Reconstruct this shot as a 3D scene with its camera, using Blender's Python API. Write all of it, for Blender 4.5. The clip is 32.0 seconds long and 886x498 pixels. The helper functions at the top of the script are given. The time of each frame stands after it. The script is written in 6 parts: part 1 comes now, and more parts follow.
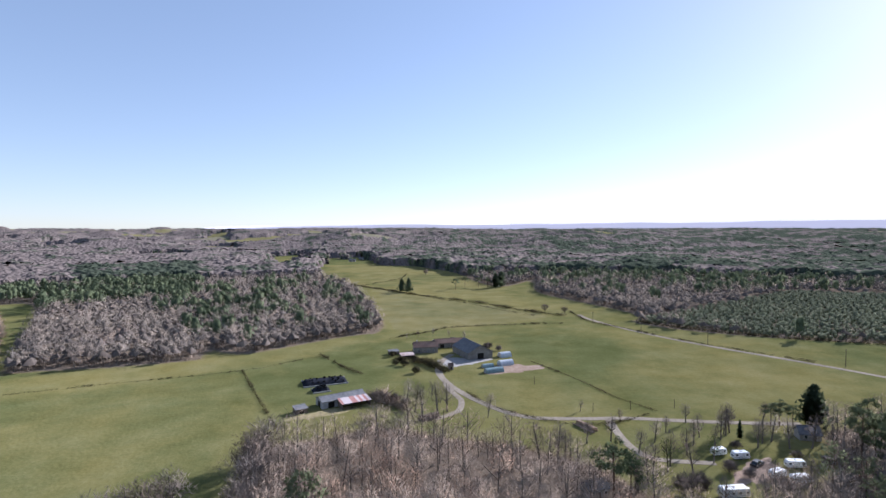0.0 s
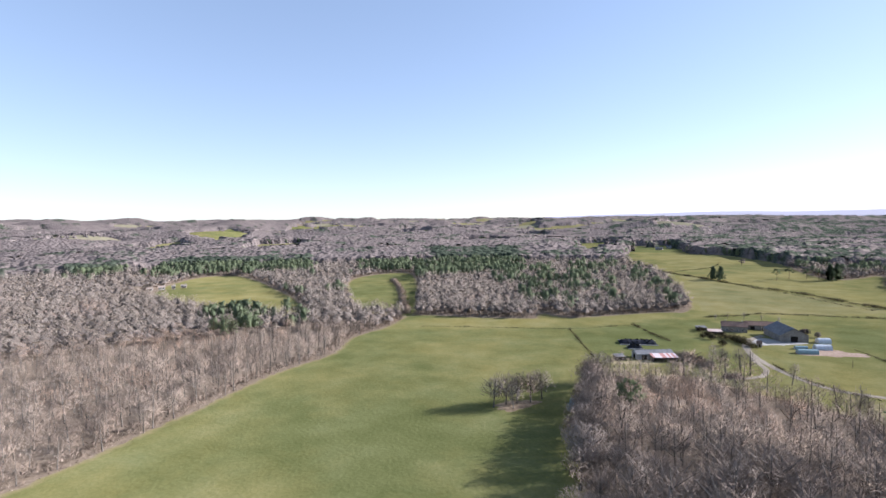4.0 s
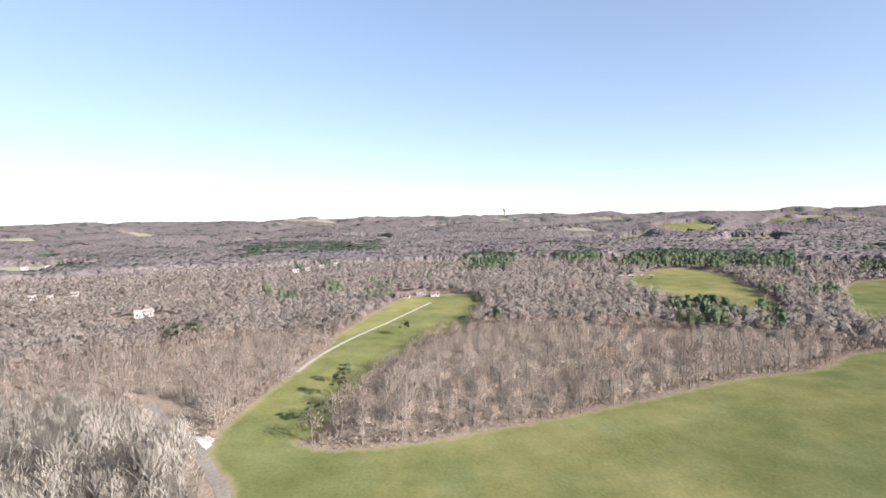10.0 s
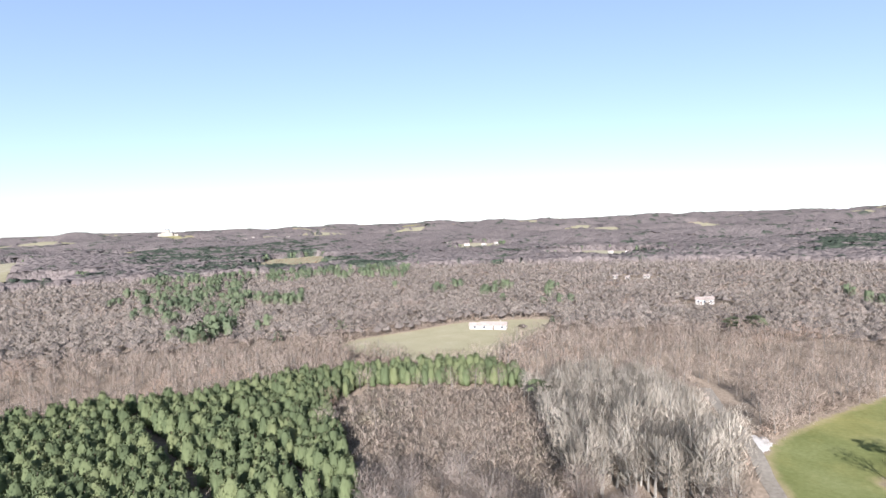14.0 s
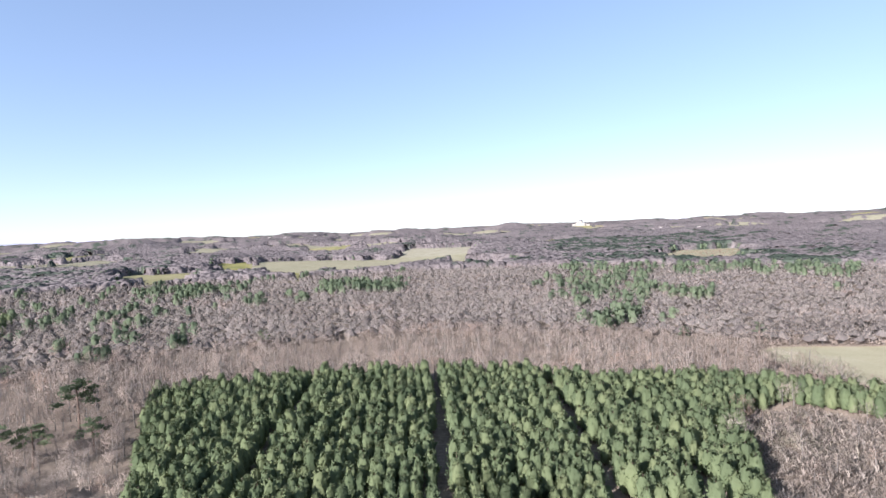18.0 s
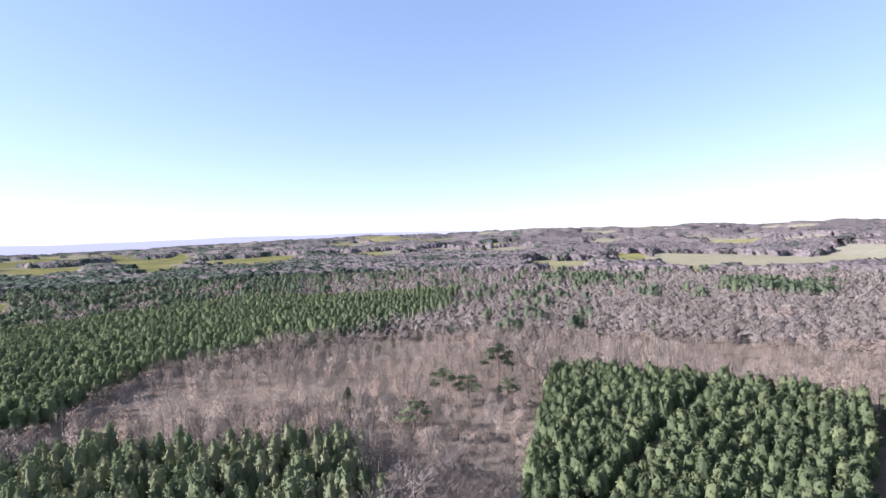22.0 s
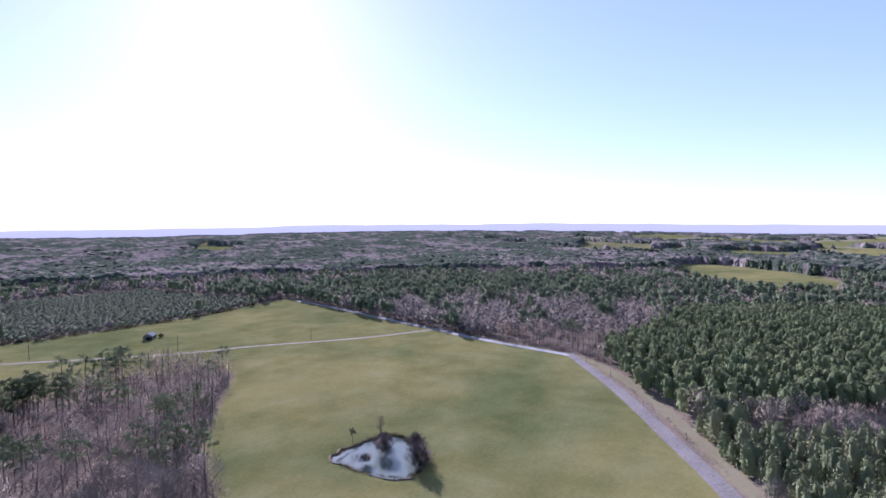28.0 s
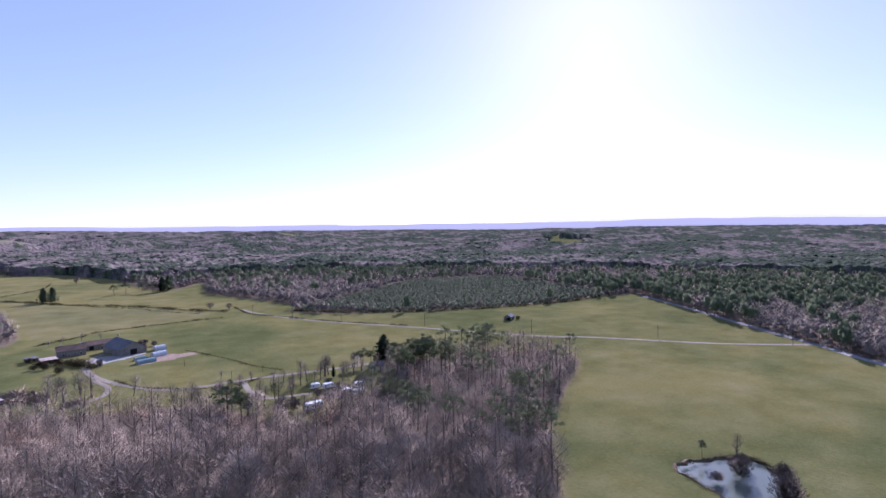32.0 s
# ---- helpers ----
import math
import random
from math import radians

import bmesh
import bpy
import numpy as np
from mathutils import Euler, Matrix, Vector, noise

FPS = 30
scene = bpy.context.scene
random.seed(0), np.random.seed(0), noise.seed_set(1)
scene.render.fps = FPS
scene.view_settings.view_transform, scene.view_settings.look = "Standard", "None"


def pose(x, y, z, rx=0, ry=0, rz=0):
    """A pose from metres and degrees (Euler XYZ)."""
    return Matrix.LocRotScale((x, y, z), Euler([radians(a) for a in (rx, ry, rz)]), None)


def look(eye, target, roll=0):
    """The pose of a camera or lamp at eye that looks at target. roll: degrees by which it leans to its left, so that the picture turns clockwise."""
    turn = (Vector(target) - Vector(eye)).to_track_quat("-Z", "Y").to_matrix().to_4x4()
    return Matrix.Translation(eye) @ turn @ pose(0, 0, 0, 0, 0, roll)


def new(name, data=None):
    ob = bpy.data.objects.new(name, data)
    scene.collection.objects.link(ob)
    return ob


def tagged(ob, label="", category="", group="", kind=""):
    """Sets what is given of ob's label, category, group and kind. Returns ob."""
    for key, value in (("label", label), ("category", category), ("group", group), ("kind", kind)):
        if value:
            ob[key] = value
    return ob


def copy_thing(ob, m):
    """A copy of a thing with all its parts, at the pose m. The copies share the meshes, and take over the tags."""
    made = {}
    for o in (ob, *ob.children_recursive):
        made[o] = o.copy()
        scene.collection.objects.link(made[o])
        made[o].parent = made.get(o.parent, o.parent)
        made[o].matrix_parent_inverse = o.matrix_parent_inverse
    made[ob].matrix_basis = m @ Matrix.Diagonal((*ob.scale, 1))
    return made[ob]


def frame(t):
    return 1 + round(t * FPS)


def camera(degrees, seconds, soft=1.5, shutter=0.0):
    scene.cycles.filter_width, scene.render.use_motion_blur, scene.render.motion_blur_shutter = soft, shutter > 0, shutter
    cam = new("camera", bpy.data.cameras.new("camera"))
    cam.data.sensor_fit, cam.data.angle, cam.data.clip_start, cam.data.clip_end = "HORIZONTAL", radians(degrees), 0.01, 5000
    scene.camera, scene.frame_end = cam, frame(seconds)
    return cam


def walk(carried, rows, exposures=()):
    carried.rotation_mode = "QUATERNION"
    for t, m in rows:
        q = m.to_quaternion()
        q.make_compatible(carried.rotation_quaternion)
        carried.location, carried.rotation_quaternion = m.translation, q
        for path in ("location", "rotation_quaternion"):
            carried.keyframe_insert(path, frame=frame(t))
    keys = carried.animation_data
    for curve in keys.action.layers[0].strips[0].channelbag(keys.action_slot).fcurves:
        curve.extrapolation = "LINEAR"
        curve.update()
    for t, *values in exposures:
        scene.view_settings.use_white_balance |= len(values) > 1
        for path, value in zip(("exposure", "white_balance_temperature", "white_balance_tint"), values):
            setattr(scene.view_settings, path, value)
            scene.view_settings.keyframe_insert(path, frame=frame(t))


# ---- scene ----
cam = camera(79.1, 32.0)
walk(cam, [
    (0, pose(-6.9, 56.8, 60.1, 87.84, 0.37, 0.01)),
    (0.5, pose(-7.0, 52.6, 60.1, 87.84, 0.28, 0.02)),
    (1, pose(-7.1, 48.4, 60.2, 87.85, 0.34, 0.03)),
    (1.5, pose(-7.2, 44.2, 60.2, 87.80, 0.21, 0.13)),
    (2, pose(-7.0, 37.0, 60.2, 87.76, 0.20, 0.12)),
    (2.25, pose(-5.4, 28.9, 60.1, 87.40, 0.35, 10.0)),
    (2.5, pose(-3.8, 20.8, 60.1, 87.05, 0.65, 19.5)),
    (2.75, pose(-2.2, 12.7, 60, 86.85, 0.90, 24.6)),
    (3, pose(-0.8, 4.5, 60.0, 86.72, 1.21, 27.62)),
    (3.5, pose(-0.3, 1.5, 60.0, 86.83, 1.01, 29.95)),
    (5.5, pose(0.0, 0.0, 60.0, 86.87, 0.97, 37.20)),
    (6, pose(0.0, 0.0, 60.0, 86.88, 0.99, 40.01)),
    (6.5, pose(0.0, 0.0, 60.0, 86.91, 1.11, 43.06)),
    (7, pose(0.0, 0.0, 60.0, 86.93, 1.20, 47.09)),
    (7.5, pose(0.0, 0.0, 60.0, 86.93, 1.22, 51.57)),
    (8, pose(0.0, 0.0, 60.0, 86.97, 1.29, 56.08)),
    (8.5, pose(0.0, 0.0, 60.0, 86.95, 1.21, 61.01)),
    (9, pose(0.0, 0.0, 60.0, 86.95, 1.23, 66.77)),
    (9.5, pose(0.0, 0.0, 60.0, 86.99, 1.27, 72.65)),
    (10, pose(0.0, 0.0, 60.0, 87.00, 1.35, 78.49)),
    (10.5, pose(0.0, 0.0, 60.0, 87.02, 1.51, 85.26)),
    (11, pose(0.0, 0.0, 60.0, 87.07, 1.62, 92.51)),
    (11.5, pose(0.0, 0.0, 60.0, 87.12, 1.62, 99.69)),
    (12, pose(0.0, 0.0, 60.0, 87.20, 1.68, 107.54)),
    (12.5, pose(0.0, 0.0, 60.0, 87.29, 1.72, 115.53)),
    (13, pose(0.0, 0.0, 60.0, 87.37, 1.82, 122.43)),
    (13.5, pose(0.0, 0.0, 60.0, 87.46, 1.81, 128.10)),
    (14, pose(0.0, 0.0, 60.0, 87.58, 1.90, 133.89)),
    (14.5, pose(0.0, 0.0, 60.0, 87.64, 1.83, 140.23)),
    (15, pose(0.0, 0.0, 60.0, 87.73, 1.79, 146.07)),
    (15.5, pose(0.0, 0.0, 60.0, 87.83, 1.83, 151.55)),
    (17.5, pose(0.0, 0.0, 60.0, 87.95, 2.09, 171.11)),
    (18, pose(0.0, 0.0, 60.0, 87.98, 2.01, 175.46)),
    (18.5, pose(0.0, 0.0, 60.0, 88.02, 2.02, -179.39)),
    (19, pose(0.0, 0.0, 60.0, 88.06, 1.90, -173.73)),
    (19.5, pose(0.0, 0.0, 60.0, 88.10, 1.75, -168.14)),
    (20, pose(0.0, 0.0, 60.0, 88.15, 1.70, -163.14)),
    (20.5, pose(0.0, 0.0, 60.0, 88.18, 1.71, -158.52)),
    (21, pose(0.0, 0.0, 60.0, 88.22, 1.65, -153.70)),
    (21.5, pose(0.0, 0.0, 60.0, 88.23, 1.59, -149.02)),
    (22, pose(0.0, 0.0, 60.0, 88.26, 1.50, -144.02)),
    (22.5, pose(0.0, 0.0, 60.0, 88.28, 1.38, -138.44)),
    (23, pose(0.0, 0.0, 60.0, 88.27, 1.33, -132.76)),
    (23.5, pose(0.0, 0.0, 60.0, 88.23, 1.28, -127.60)),
    (24, pose(0.0, 0.0, 60.0, 88.23, 1.21, -121.95)),
    (24.5, pose(0.0, 0.0, 60.0, 88.22, 1.18, -116.38)),
    (25, pose(0.0, 0.0, 60.0, 88.19, 1.14, -110.30)),
    (25.5, pose(0.0, 0.0, 60.0, 88.13, 1.06, -103.62)),
    (27.5, pose(0.0, 0.0, 60.0, 87.97, 0.99, -75.55)),
    (28, pose(0.0, 0.0, 60.0, 87.97, 0.96, -68.11)),
    (28.5, pose(0.0, 0.0, 60.0, 88.01, 0.94, -61.34)),
    (29, pose(0.0, 0.0, 60.0, 87.97, 0.87, -53.17)),
    (29.5, pose(0.0, 0.0, 60.0, 87.94, 0.76, -44.35)),
    (30, pose(0.0, 0.0, 60.0, 87.90, 0.73, -37.94)),
    (30.5, pose(0.0, 0.0, 60.0, 87.88, 0.70, -35.66)),
    (31, pose(0.0, 0.0, 60.0, 87.85, 0.67, -34.01)),
    (31.5, pose(0.0, 0.0, 60.0, 87.81, 0.66, -32.84)),
    (32, pose(0.0, 0.0, 60.0, 87.80, 0.65, -32.17)),
], exposures=[(0, 1.22, 5550, 18), (2, 1.27, 5550, 18), (3, 1.44, 5650, 17), (6, 1.52, 5800, 16), (10, 1.52, 5900, 15), (13, 1.49, 5800, 14), (19, 1.53, 5550, 18), (23, 1.6, 5480, 22), (25, 1.58, 5400, 24), (28, 1.42, 5150, 34), (32, 1.18, 5200, 36)])

# ---- sky and sun ----
SUN_AZ, SUN_EL = 312.0, 23.0          # degrees, counter-clockwise from +Y
world = bpy.data.worlds.new("sky_world")
scene.world = world
world.use_nodes = True
wn, wl = world.node_tree.nodes, world.node_tree.links
sky = wn.new("ShaderNodeTexSky")
sky.sky_type = "NISHITA"
sky.sun_disc = False
sky.sun_elevation, sky.sun_rotation = radians(SUN_EL), radians(360 - SUN_AZ)
sky.altitude, sky.air_density, sky.dust_density, sky.ozone_density = 900, 0.85, 0.42, 1.0
soft = wn.new("ShaderNodeGamma")          # light scattered many times evens out the sky
soft.inputs["Gamma"].default_value = 0.62
wl.new(sky.outputs[0], soft.inputs["Color"])
wl.new(soft.outputs[0], wn["Background"].inputs["Color"])
wn["Background"].inputs["Strength"].default_value = 0.128
sun_dir = Vector((-math.sin(radians(SUN_AZ)) * math.cos(radians(SUN_EL)), math.cos(radians(SUN_AZ)) * math.cos(radians(SUN_EL)), math.sin(radians(SUN_EL))))
sun = new("sun", bpy.data.lights.new("sun", "SUN"))
sun.data.energy, sun.data.angle, sun.data.color = 5.0, radians(0.53), (1.0, 0.95, 0.89)
sun.matrix_world = look(sun_dir * 900, (0, 0, 0))

# ---- materials ----
def mat(name, colour, rough=0.9, metal=0.0):
    m = bpy.data.materials.new(name)
    m.use_nodes = True
    b = m.node_tree.nodes["Principled BSDF"]
    b.inputs["Base Color"].default_value = (*colour, 1)
    b.inputs["Roughness"].default_value = rough
    b.inputs["Metallic"].default_value = metal
    b.inputs["Specular IOR Level"].default_value = 0.5 if rough < 0.6 else 0.0
    return m


def nd(m, kind, **inputs):
    n = m.node_tree.nodes.new(kind)
    for k, v in inputs.items():
        n.inputs[k.replace("_", " ")].default_value = v
    return n


def lk(m, a, b):
    m.node_tree.links.new(a, b)


def ramp(m, fac, stops):
    r = m.node_tree.nodes.new("ShaderNodeValToRGB")
    e = r.color_ramp.elements
    while len(e) < len(stops):
        e.new(0.5)
    for i, (p, c) in enumerate(stops):
        e[i].position, e[i].color = p, (*c, 1)
    lk(m, fac, r.inputs[0])
    return r.outputs[0]


def noise_tex(m, scale, detail=4, vec=None, rough=0.55):
    n = nd(m, "ShaderNodeTexNoise", Scale=scale, Detail=detail, Roughness=rough)
    if vec is None:
        g = m.node_tree.nodes.new("ShaderNodeNewGeometry")
        vec = g.outputs["Position"]
    lk(m, vec, n.inputs["Vector"])
    return n.outputs["Fac"]


def mixc(m, fac, a, b, blend="MIX"):
    n = m.node_tree.nodes.new("ShaderNodeMix")
    n.data_type, n.blend_type = "RGBA", blend
    for sock, v in ((n.inputs[0], fac), (n.inputs[6], a), (n.inputs[7], b)):
        if isinstance(v, (int, float)):
            sock.default_value = v
        elif isinstance(v, tuple):
            sock.default_value = (*v, 1)
        else:
            lk(m, v, sock)
    return n.outputs[2]


def mathn(m, op, a, b=0.0, c=0.0, clamp=False):
    n = m.node_tree.nodes.new("ShaderNodeMath")
    n.operation, n.use_clamp = op, clamp
    for i, v in enumerate((a, b, c)):
        if isinstance(v, (int, float)):
            n.inputs[i].default_value = v
        else:
            lk(m, v, n.inputs[i])
    return n.outputs[0]


def attr(m, name):
    n = m.node_tree.nodes.new("ShaderNodeAttribute")
    n.attribute_name = name
    return n.outputs["Fac"]


def base(m, colour):
    lk(m, colour, m.node_tree.nodes["Principled BSDF"].inputs["Base Color"])


def bump(m, height, strength=0.4, distance=0.05):
    b = nd(m, "ShaderNodeBump", Strength=strength, Distance=distance)
    lk(m, height, b.inputs["Height"])
    lk(m, b.outputs[0], m.node_tree.nodes["Principled BSDF"].inputs["Normal"])


def speckled(name, a, b, scale, rough=0.9, big=None, metal=0.0, bumpy=0.3):
    """A two-scale mottled surface between the colours a and b."""
    m = mat(name, a, rough, metal)
    f = noise_tex(m, scale, 5)
    g = noise_tex(m, big or scale / 9, 3)
    mixed = mathn(m, "ADD", mathn(m, "MULTIPLY", f, 0.6), mathn(m, "MULTIPLY", g, 0.4))
    base(m, ramp(m, mixed, [(0.36, a), (0.64, b)]))
    bump(m, f, bumpy, 0.04)
    return m


def leafy(name, stops, source="tint", rough=0.95, thin=0.32, rounded=0.72):
    """Twigs or needles: the colour varies from tree to tree and from tuft to tuft."""
    m = mat(name, stops[0], rough)
    if source == "tint":
        t = attr(m, "tint")
    else:
        t = m.node_tree.nodes.new("ShaderNodeObjectInfo").outputs["Random"]
    g = m.node_tree.nodes.new("ShaderNodeNewGeometry")
    f = mathn(m, "ADD", mathn(m, "MULTIPLY", t, 0.8), mathn(m, "MULTIPLY", g.outputs["Random Per Island"], 0.2))
    n = len(stops)
    col = ramp(m, f, [((i + 0.5) / n, c) for i, c in enumerate(stops)])
    base(m, col)
    # thin leaves and twigs let some light through
    tr = m.node_tree.nodes.new("ShaderNodeBsdfTranslucent")
    # a crown of fine twigs takes the light as one rounded mass
    a = m.node_tree.nodes.new("ShaderNodeAttribute")
    a.attribute_name = "outward"
    mix = nd(m, "ShaderNodeMix", Factor=rounded)
    mix.data_type = "VECTOR"
    lk(m, g.outputs["Normal"], mix.inputs[4])
    lk(m, a.outputs["Vector"], mix.inputs[5])
    unit_n = m.node_tree.nodes.new("ShaderNodeVectorMath")
    unit_n.operation = "NORMALIZE"
    lk(m, mix.outputs[1], unit_n.inputs[0])
    for node in (m.node_tree.nodes["Principled BSDF"], tr):
        lk(m, unit_n.outputs[0], node.inputs["Normal"])
    lk(m, col, tr.inputs["Color"])
    mx = nd(m, "ShaderNodeMixShader", Fac=thin)
    lk(m, m.node_tree.nodes["Principled BSDF"].outputs[0], mx.inputs[1])
    lk(m, tr.outputs[0], mx.inputs[2])
    lk(m, mx.outputs[0], m.node_tree.nodes["Material Output"].inputs["Surface"])
    return m


TWIG = [(0.222, 0.164, 0.121), (0.27, 0.204, 0.153), (0.312, 0.243, 0.185), (0.35, 0.28, 0.215), (0.321, 0.21, 0.142)]
PINE = [(0.164, 0.198, 0.099), (0.199, 0.234, 0.115), (0.235, 0.268, 0.129), (0.27, 0.294, 0.14)]
OLIVE = [(0.239, 0.274, 0.145), (0.294, 0.322, 0.167), (0.35, 0.341, 0.189), (0.276, 0.312, 0.167)]
MIDPINE = [(0.124, 0.152, 0.088), (0.16, 0.189, 0.107), (0.19, 0.221, 0.122)]
M_TWIG, M_TWIG1 = leafy("bare_twigs", TWIG, thin=0.05, rounded=0.62), leafy("bare_twigs_single", [(0.15, 0.118, 0.096), (0.19, 0.153, 0.126), (0.225, 0.186, 0.155), (0.265, 0.222, 0.186)], "object", thin=0.2)
M_TWIG2 = leafy("bare_twigs_near", [(0.175, 0.135, 0.106), (0.212, 0.168, 0.134), (0.248, 0.2, 0.16), (0.28, 0.23, 0.187)], "object", thin=0.12, rounded=0.62)
M_PINE, M_PINE1 = leafy("pine_needles", PINE, thin=0.55, rounded=0.75), leafy("pine_needles_single", PINE, "object", thin=0.5)
M_MIDTWIG = leafy("bare_twigs_midway", [(0.207, 0.166, 0.128), (0.241, 0.197, 0.155), (0.276, 0.229, 0.18), (0.306, 0.257, 0.205), (0.292, 0.206, 0.149)], thin=0.06, rounded=0.62)
# darker, greyer copy of the twigs, matched to the far canopy's hazed colour
M_FARTWIG = leafy("far_twigs", [(0.155, 0.126, 0.116), (0.185, 0.152, 0.138), (0.215, 0.178, 0.16)], thin=0.18, rounded=0.6)
# darker than the twigs: the shade within crowns, put into the colour
M_CROWN_SHADE = leafy("crown_shade", [(0.11, 0.09, 0.075), (0.14, 0.116, 0.097), (0.165, 0.138, 0.117)], thin=0.1, rounded=0.5)
M_WOODPINE = leafy("old_pine_needles", [(0.115, 0.14, 0.078), (0.15, 0.176, 0.095), (0.185, 0.205, 0.11)], thin=0.5, rounded=0.8)
M_WOODPINE1 = leafy("old_pine_needles_single", [(0.1, 0.124, 0.066), (0.13, 0.154, 0.08), (0.16, 0.18, 0.095)], "object", thin=0.35)
M_MIDPINE = leafy("midway_pine_needles", MIDPINE, thin=0.45, rounded=0.75)
M_OLIVE = leafy("olive_needles", OLIVE, thin=0.55, rounded=0.7)
M_PALETWIG = leafy("pale_twigs", [(0.34, 0.287, 0.22), (0.41, 0.35, 0.272), (0.475, 0.41, 0.325)])
M_PALETWIG1 = leafy("pale_twigs_single", [(0.34, 0.287, 0.22), (0.41, 0.35, 0.272), (0.475, 0.41, 0.325)], "object", thin=0.3)
M_YOUNG = leafy("young_pine_needles", [(0.19, 0.21, 0.135), (0.23, 0.248, 0.16), (0.27, 0.28, 0.185)], thin=0.5, rounded=0.92)
M_SCRUB = leafy("scrub_twigs", [(0.319, 0.254, 0.198), (0.381, 0.311, 0.246), (0.432, 0.357, 0.284), (0.392, 0.335, 0.226)])
M_HEATH = leafy("russet_heath", [(0.2, 0.1, 0.07), (0.24, 0.125, 0.09), (0.28, 0.15, 0.105)])
M_BARK = speckled("grey_bark", (0.1, 0.085, 0.07), (0.22, 0.192, 0.162), 3.0)
M_PALEBARK = speckled("pale_bark", (0.17, 0.15, 0.12), (0.32, 0.29, 0.245), 3.0)
M_PBARK = speckled("red_pine_bark", (0.1, 0.07, 0.052), (0.21, 0.145, 0.105), 3.0)
M_ROAD = speckled("worn_asphalt", (0.14, 0.122, 0.11), (0.22, 0.194, 0.176), 1.2, 0.9, 0.12)
M_RIDGEROAD = speckled("pale_worn_asphalt", (0.26, 0.245, 0.23), (0.36, 0.34, 0.32), 1.2, 0.9, 0.12)
M_TRACK = speckled("pale_gravel_track", (0.19, 0.16, 0.122), (0.29, 0.25, 0.195), 0.9, 0.95, 0.08)
M_LIGHTTRACK = speckled("white_gravel_track", (0.29, 0.255, 0.205), (0.4, 0.36, 0.3), 0.9, 0.95, 0.08)
M_VERGE = speckled("dry_verge", (0.2, 0.17, 0.08), (0.34, 0.28, 0.16), 0.7, 0.95, 0.06)

# ---- the plan: outlines of the open land and of the woods, in metres ----
OPEN_NORTH = [(-119, -23), (-153, -35), (-198, -26), (-246, -9), (-290, 1), (-334, 16), (-387, 39), (-418, 58), (-412, 108), (-305, 78), (-266, 45), (-218, 17), (-178, 3), (-151, -8), (-152, -13), (-144, -6), (-141, 14), (-144, 36), (-149, 66), (-158, 104), (-168, 146), (-170, 181), (-184, 210), (-185, 241), (-189, 255), (-192, 281), (-151, 293), (-104, 314), (-47, 361), (-28, 307), (-63, 219), (-35, 117), (-5, 0), (-5, -14), (-60, -18)]
OPEN_EAST = [(-122, 308), (-104, 314), (-47, 361), (-59, 455), (-106, 624), (-161, 732), (-192, 890), (-83, 963), (-116, 927), (-57, 876), (6, 778), (48, 611), (98, 678), (83, 555), (127, 429), (116, 393), (174, 342), (260, 320), (381, 314), (393, 305), (351, 229), (298, 130), (281, 95), (256, 39), (206, 15), (145, -9), (131, -14), (60, -16), (-5, -14), (-5, 20)]
WOOD_FARM = [(-35, 117), (-57, 194), (-43, 206), (-26, 216), (-8, 209), (10, 204), (24, 196), (33, 186), (40, 172), (52, 163), (89, 185), (107, 211), (156, 205), (181, 176), (142, 143), (110, 117), (84, 86), (40, 50), (0, 45), (-22, 60)]
PINES = [(46, -82), (60, -116), (94, -203), (36, -217), (-12, -214), (-53, -206), (-80, -185), (-108, -187), (-128, -173), (-141, -166), (-157, -151), (-169, -132), (-158, -112), (-143, -138), (-122, -163), (-98, -151), (-74, -104), (-60, -80)]
PINES_WEST = [(258, 25), (191, 2), (173, -13), (203, -62), (244, -109), (231, -184), (231, -264), (227, -314), (296, -428), (357, -331), (446, -290), (419, -113), (398, -16), (308, 11)]
PINES_OLIVE = [(174, -8), (140, -17), (108, -24), (84, -42), (66, -66), (78, -82), (100, -100), (108, -106), (121, -96), (127, -82), (157, -70), (172, -53), (168, -26)]
GLADE = [(192, -64), (208, -92), (193, -125), (155, -149), (131, -127), (142, -102), (166, -76)]
SCRUB = [(-97, -147), (-121, -158), (-158, -113), (-145, -97), (-99, -59), (-75, -102)]
YOUNG_PINES = [(114, 401), (174, 342), (260, 320), (375, 318), (412, 507), (317, 548)]
FIELD_WEST = [(-154, -215), (-170, -236), (-217, -226), (-247, -219), (-284, -184), (-252, -166), (-203, -158), (-184, -147), (-163, -170)]
FIELD_HILL = [(-429, 247), (-535, 353), (-497, 392), (-273, 265), (-293, 235)]
FIELD_VALLEY = [(-254, 292), (-370, 427), (-349, 499), (-198, 290), (-208, 278)]
VERGE = [(255, 35), (208, 10), (159, -9.5), (133, -17.5), (134, -22), (178, -8), (229, 14)]
FIELD_B = [(657, -35), (893, -48), (896, -107), (667, -174), (540, -105)]
RIDGE_ROAD = [(389, 297), (340, 202), (299, 128), (279, 95), (254, 38)]
ROAD = [(258, 40), (206, 14.5), (160, -4), (132, -14.5), (105, -22), (60, -30), (0, -26)]
WEST_ROAD = [(0, -26), (-60, -21), (-118, -25), (-138, -32), (-158, -41), (-177, -53), (-197, -64)]
POPLARS = [(-153, -108), (-154, -104), (-180, -99), (-181, -74), (-150, -46), (-145, -39), (-117, -27), (-100, -58)]
LANE = [(295, 127), (244, 173), (214, 208), (210, 211), (161, 278), (126, 329), (102, 371), (89, 407), (87, 427)]
FARM_TRACK = [(101, 217), (82, 219), (66, 222), (51, 225), (35, 225), (19, 227), (7, 239), (-4, 258), (-9, 278), (-8, 297), (-3, 311)]
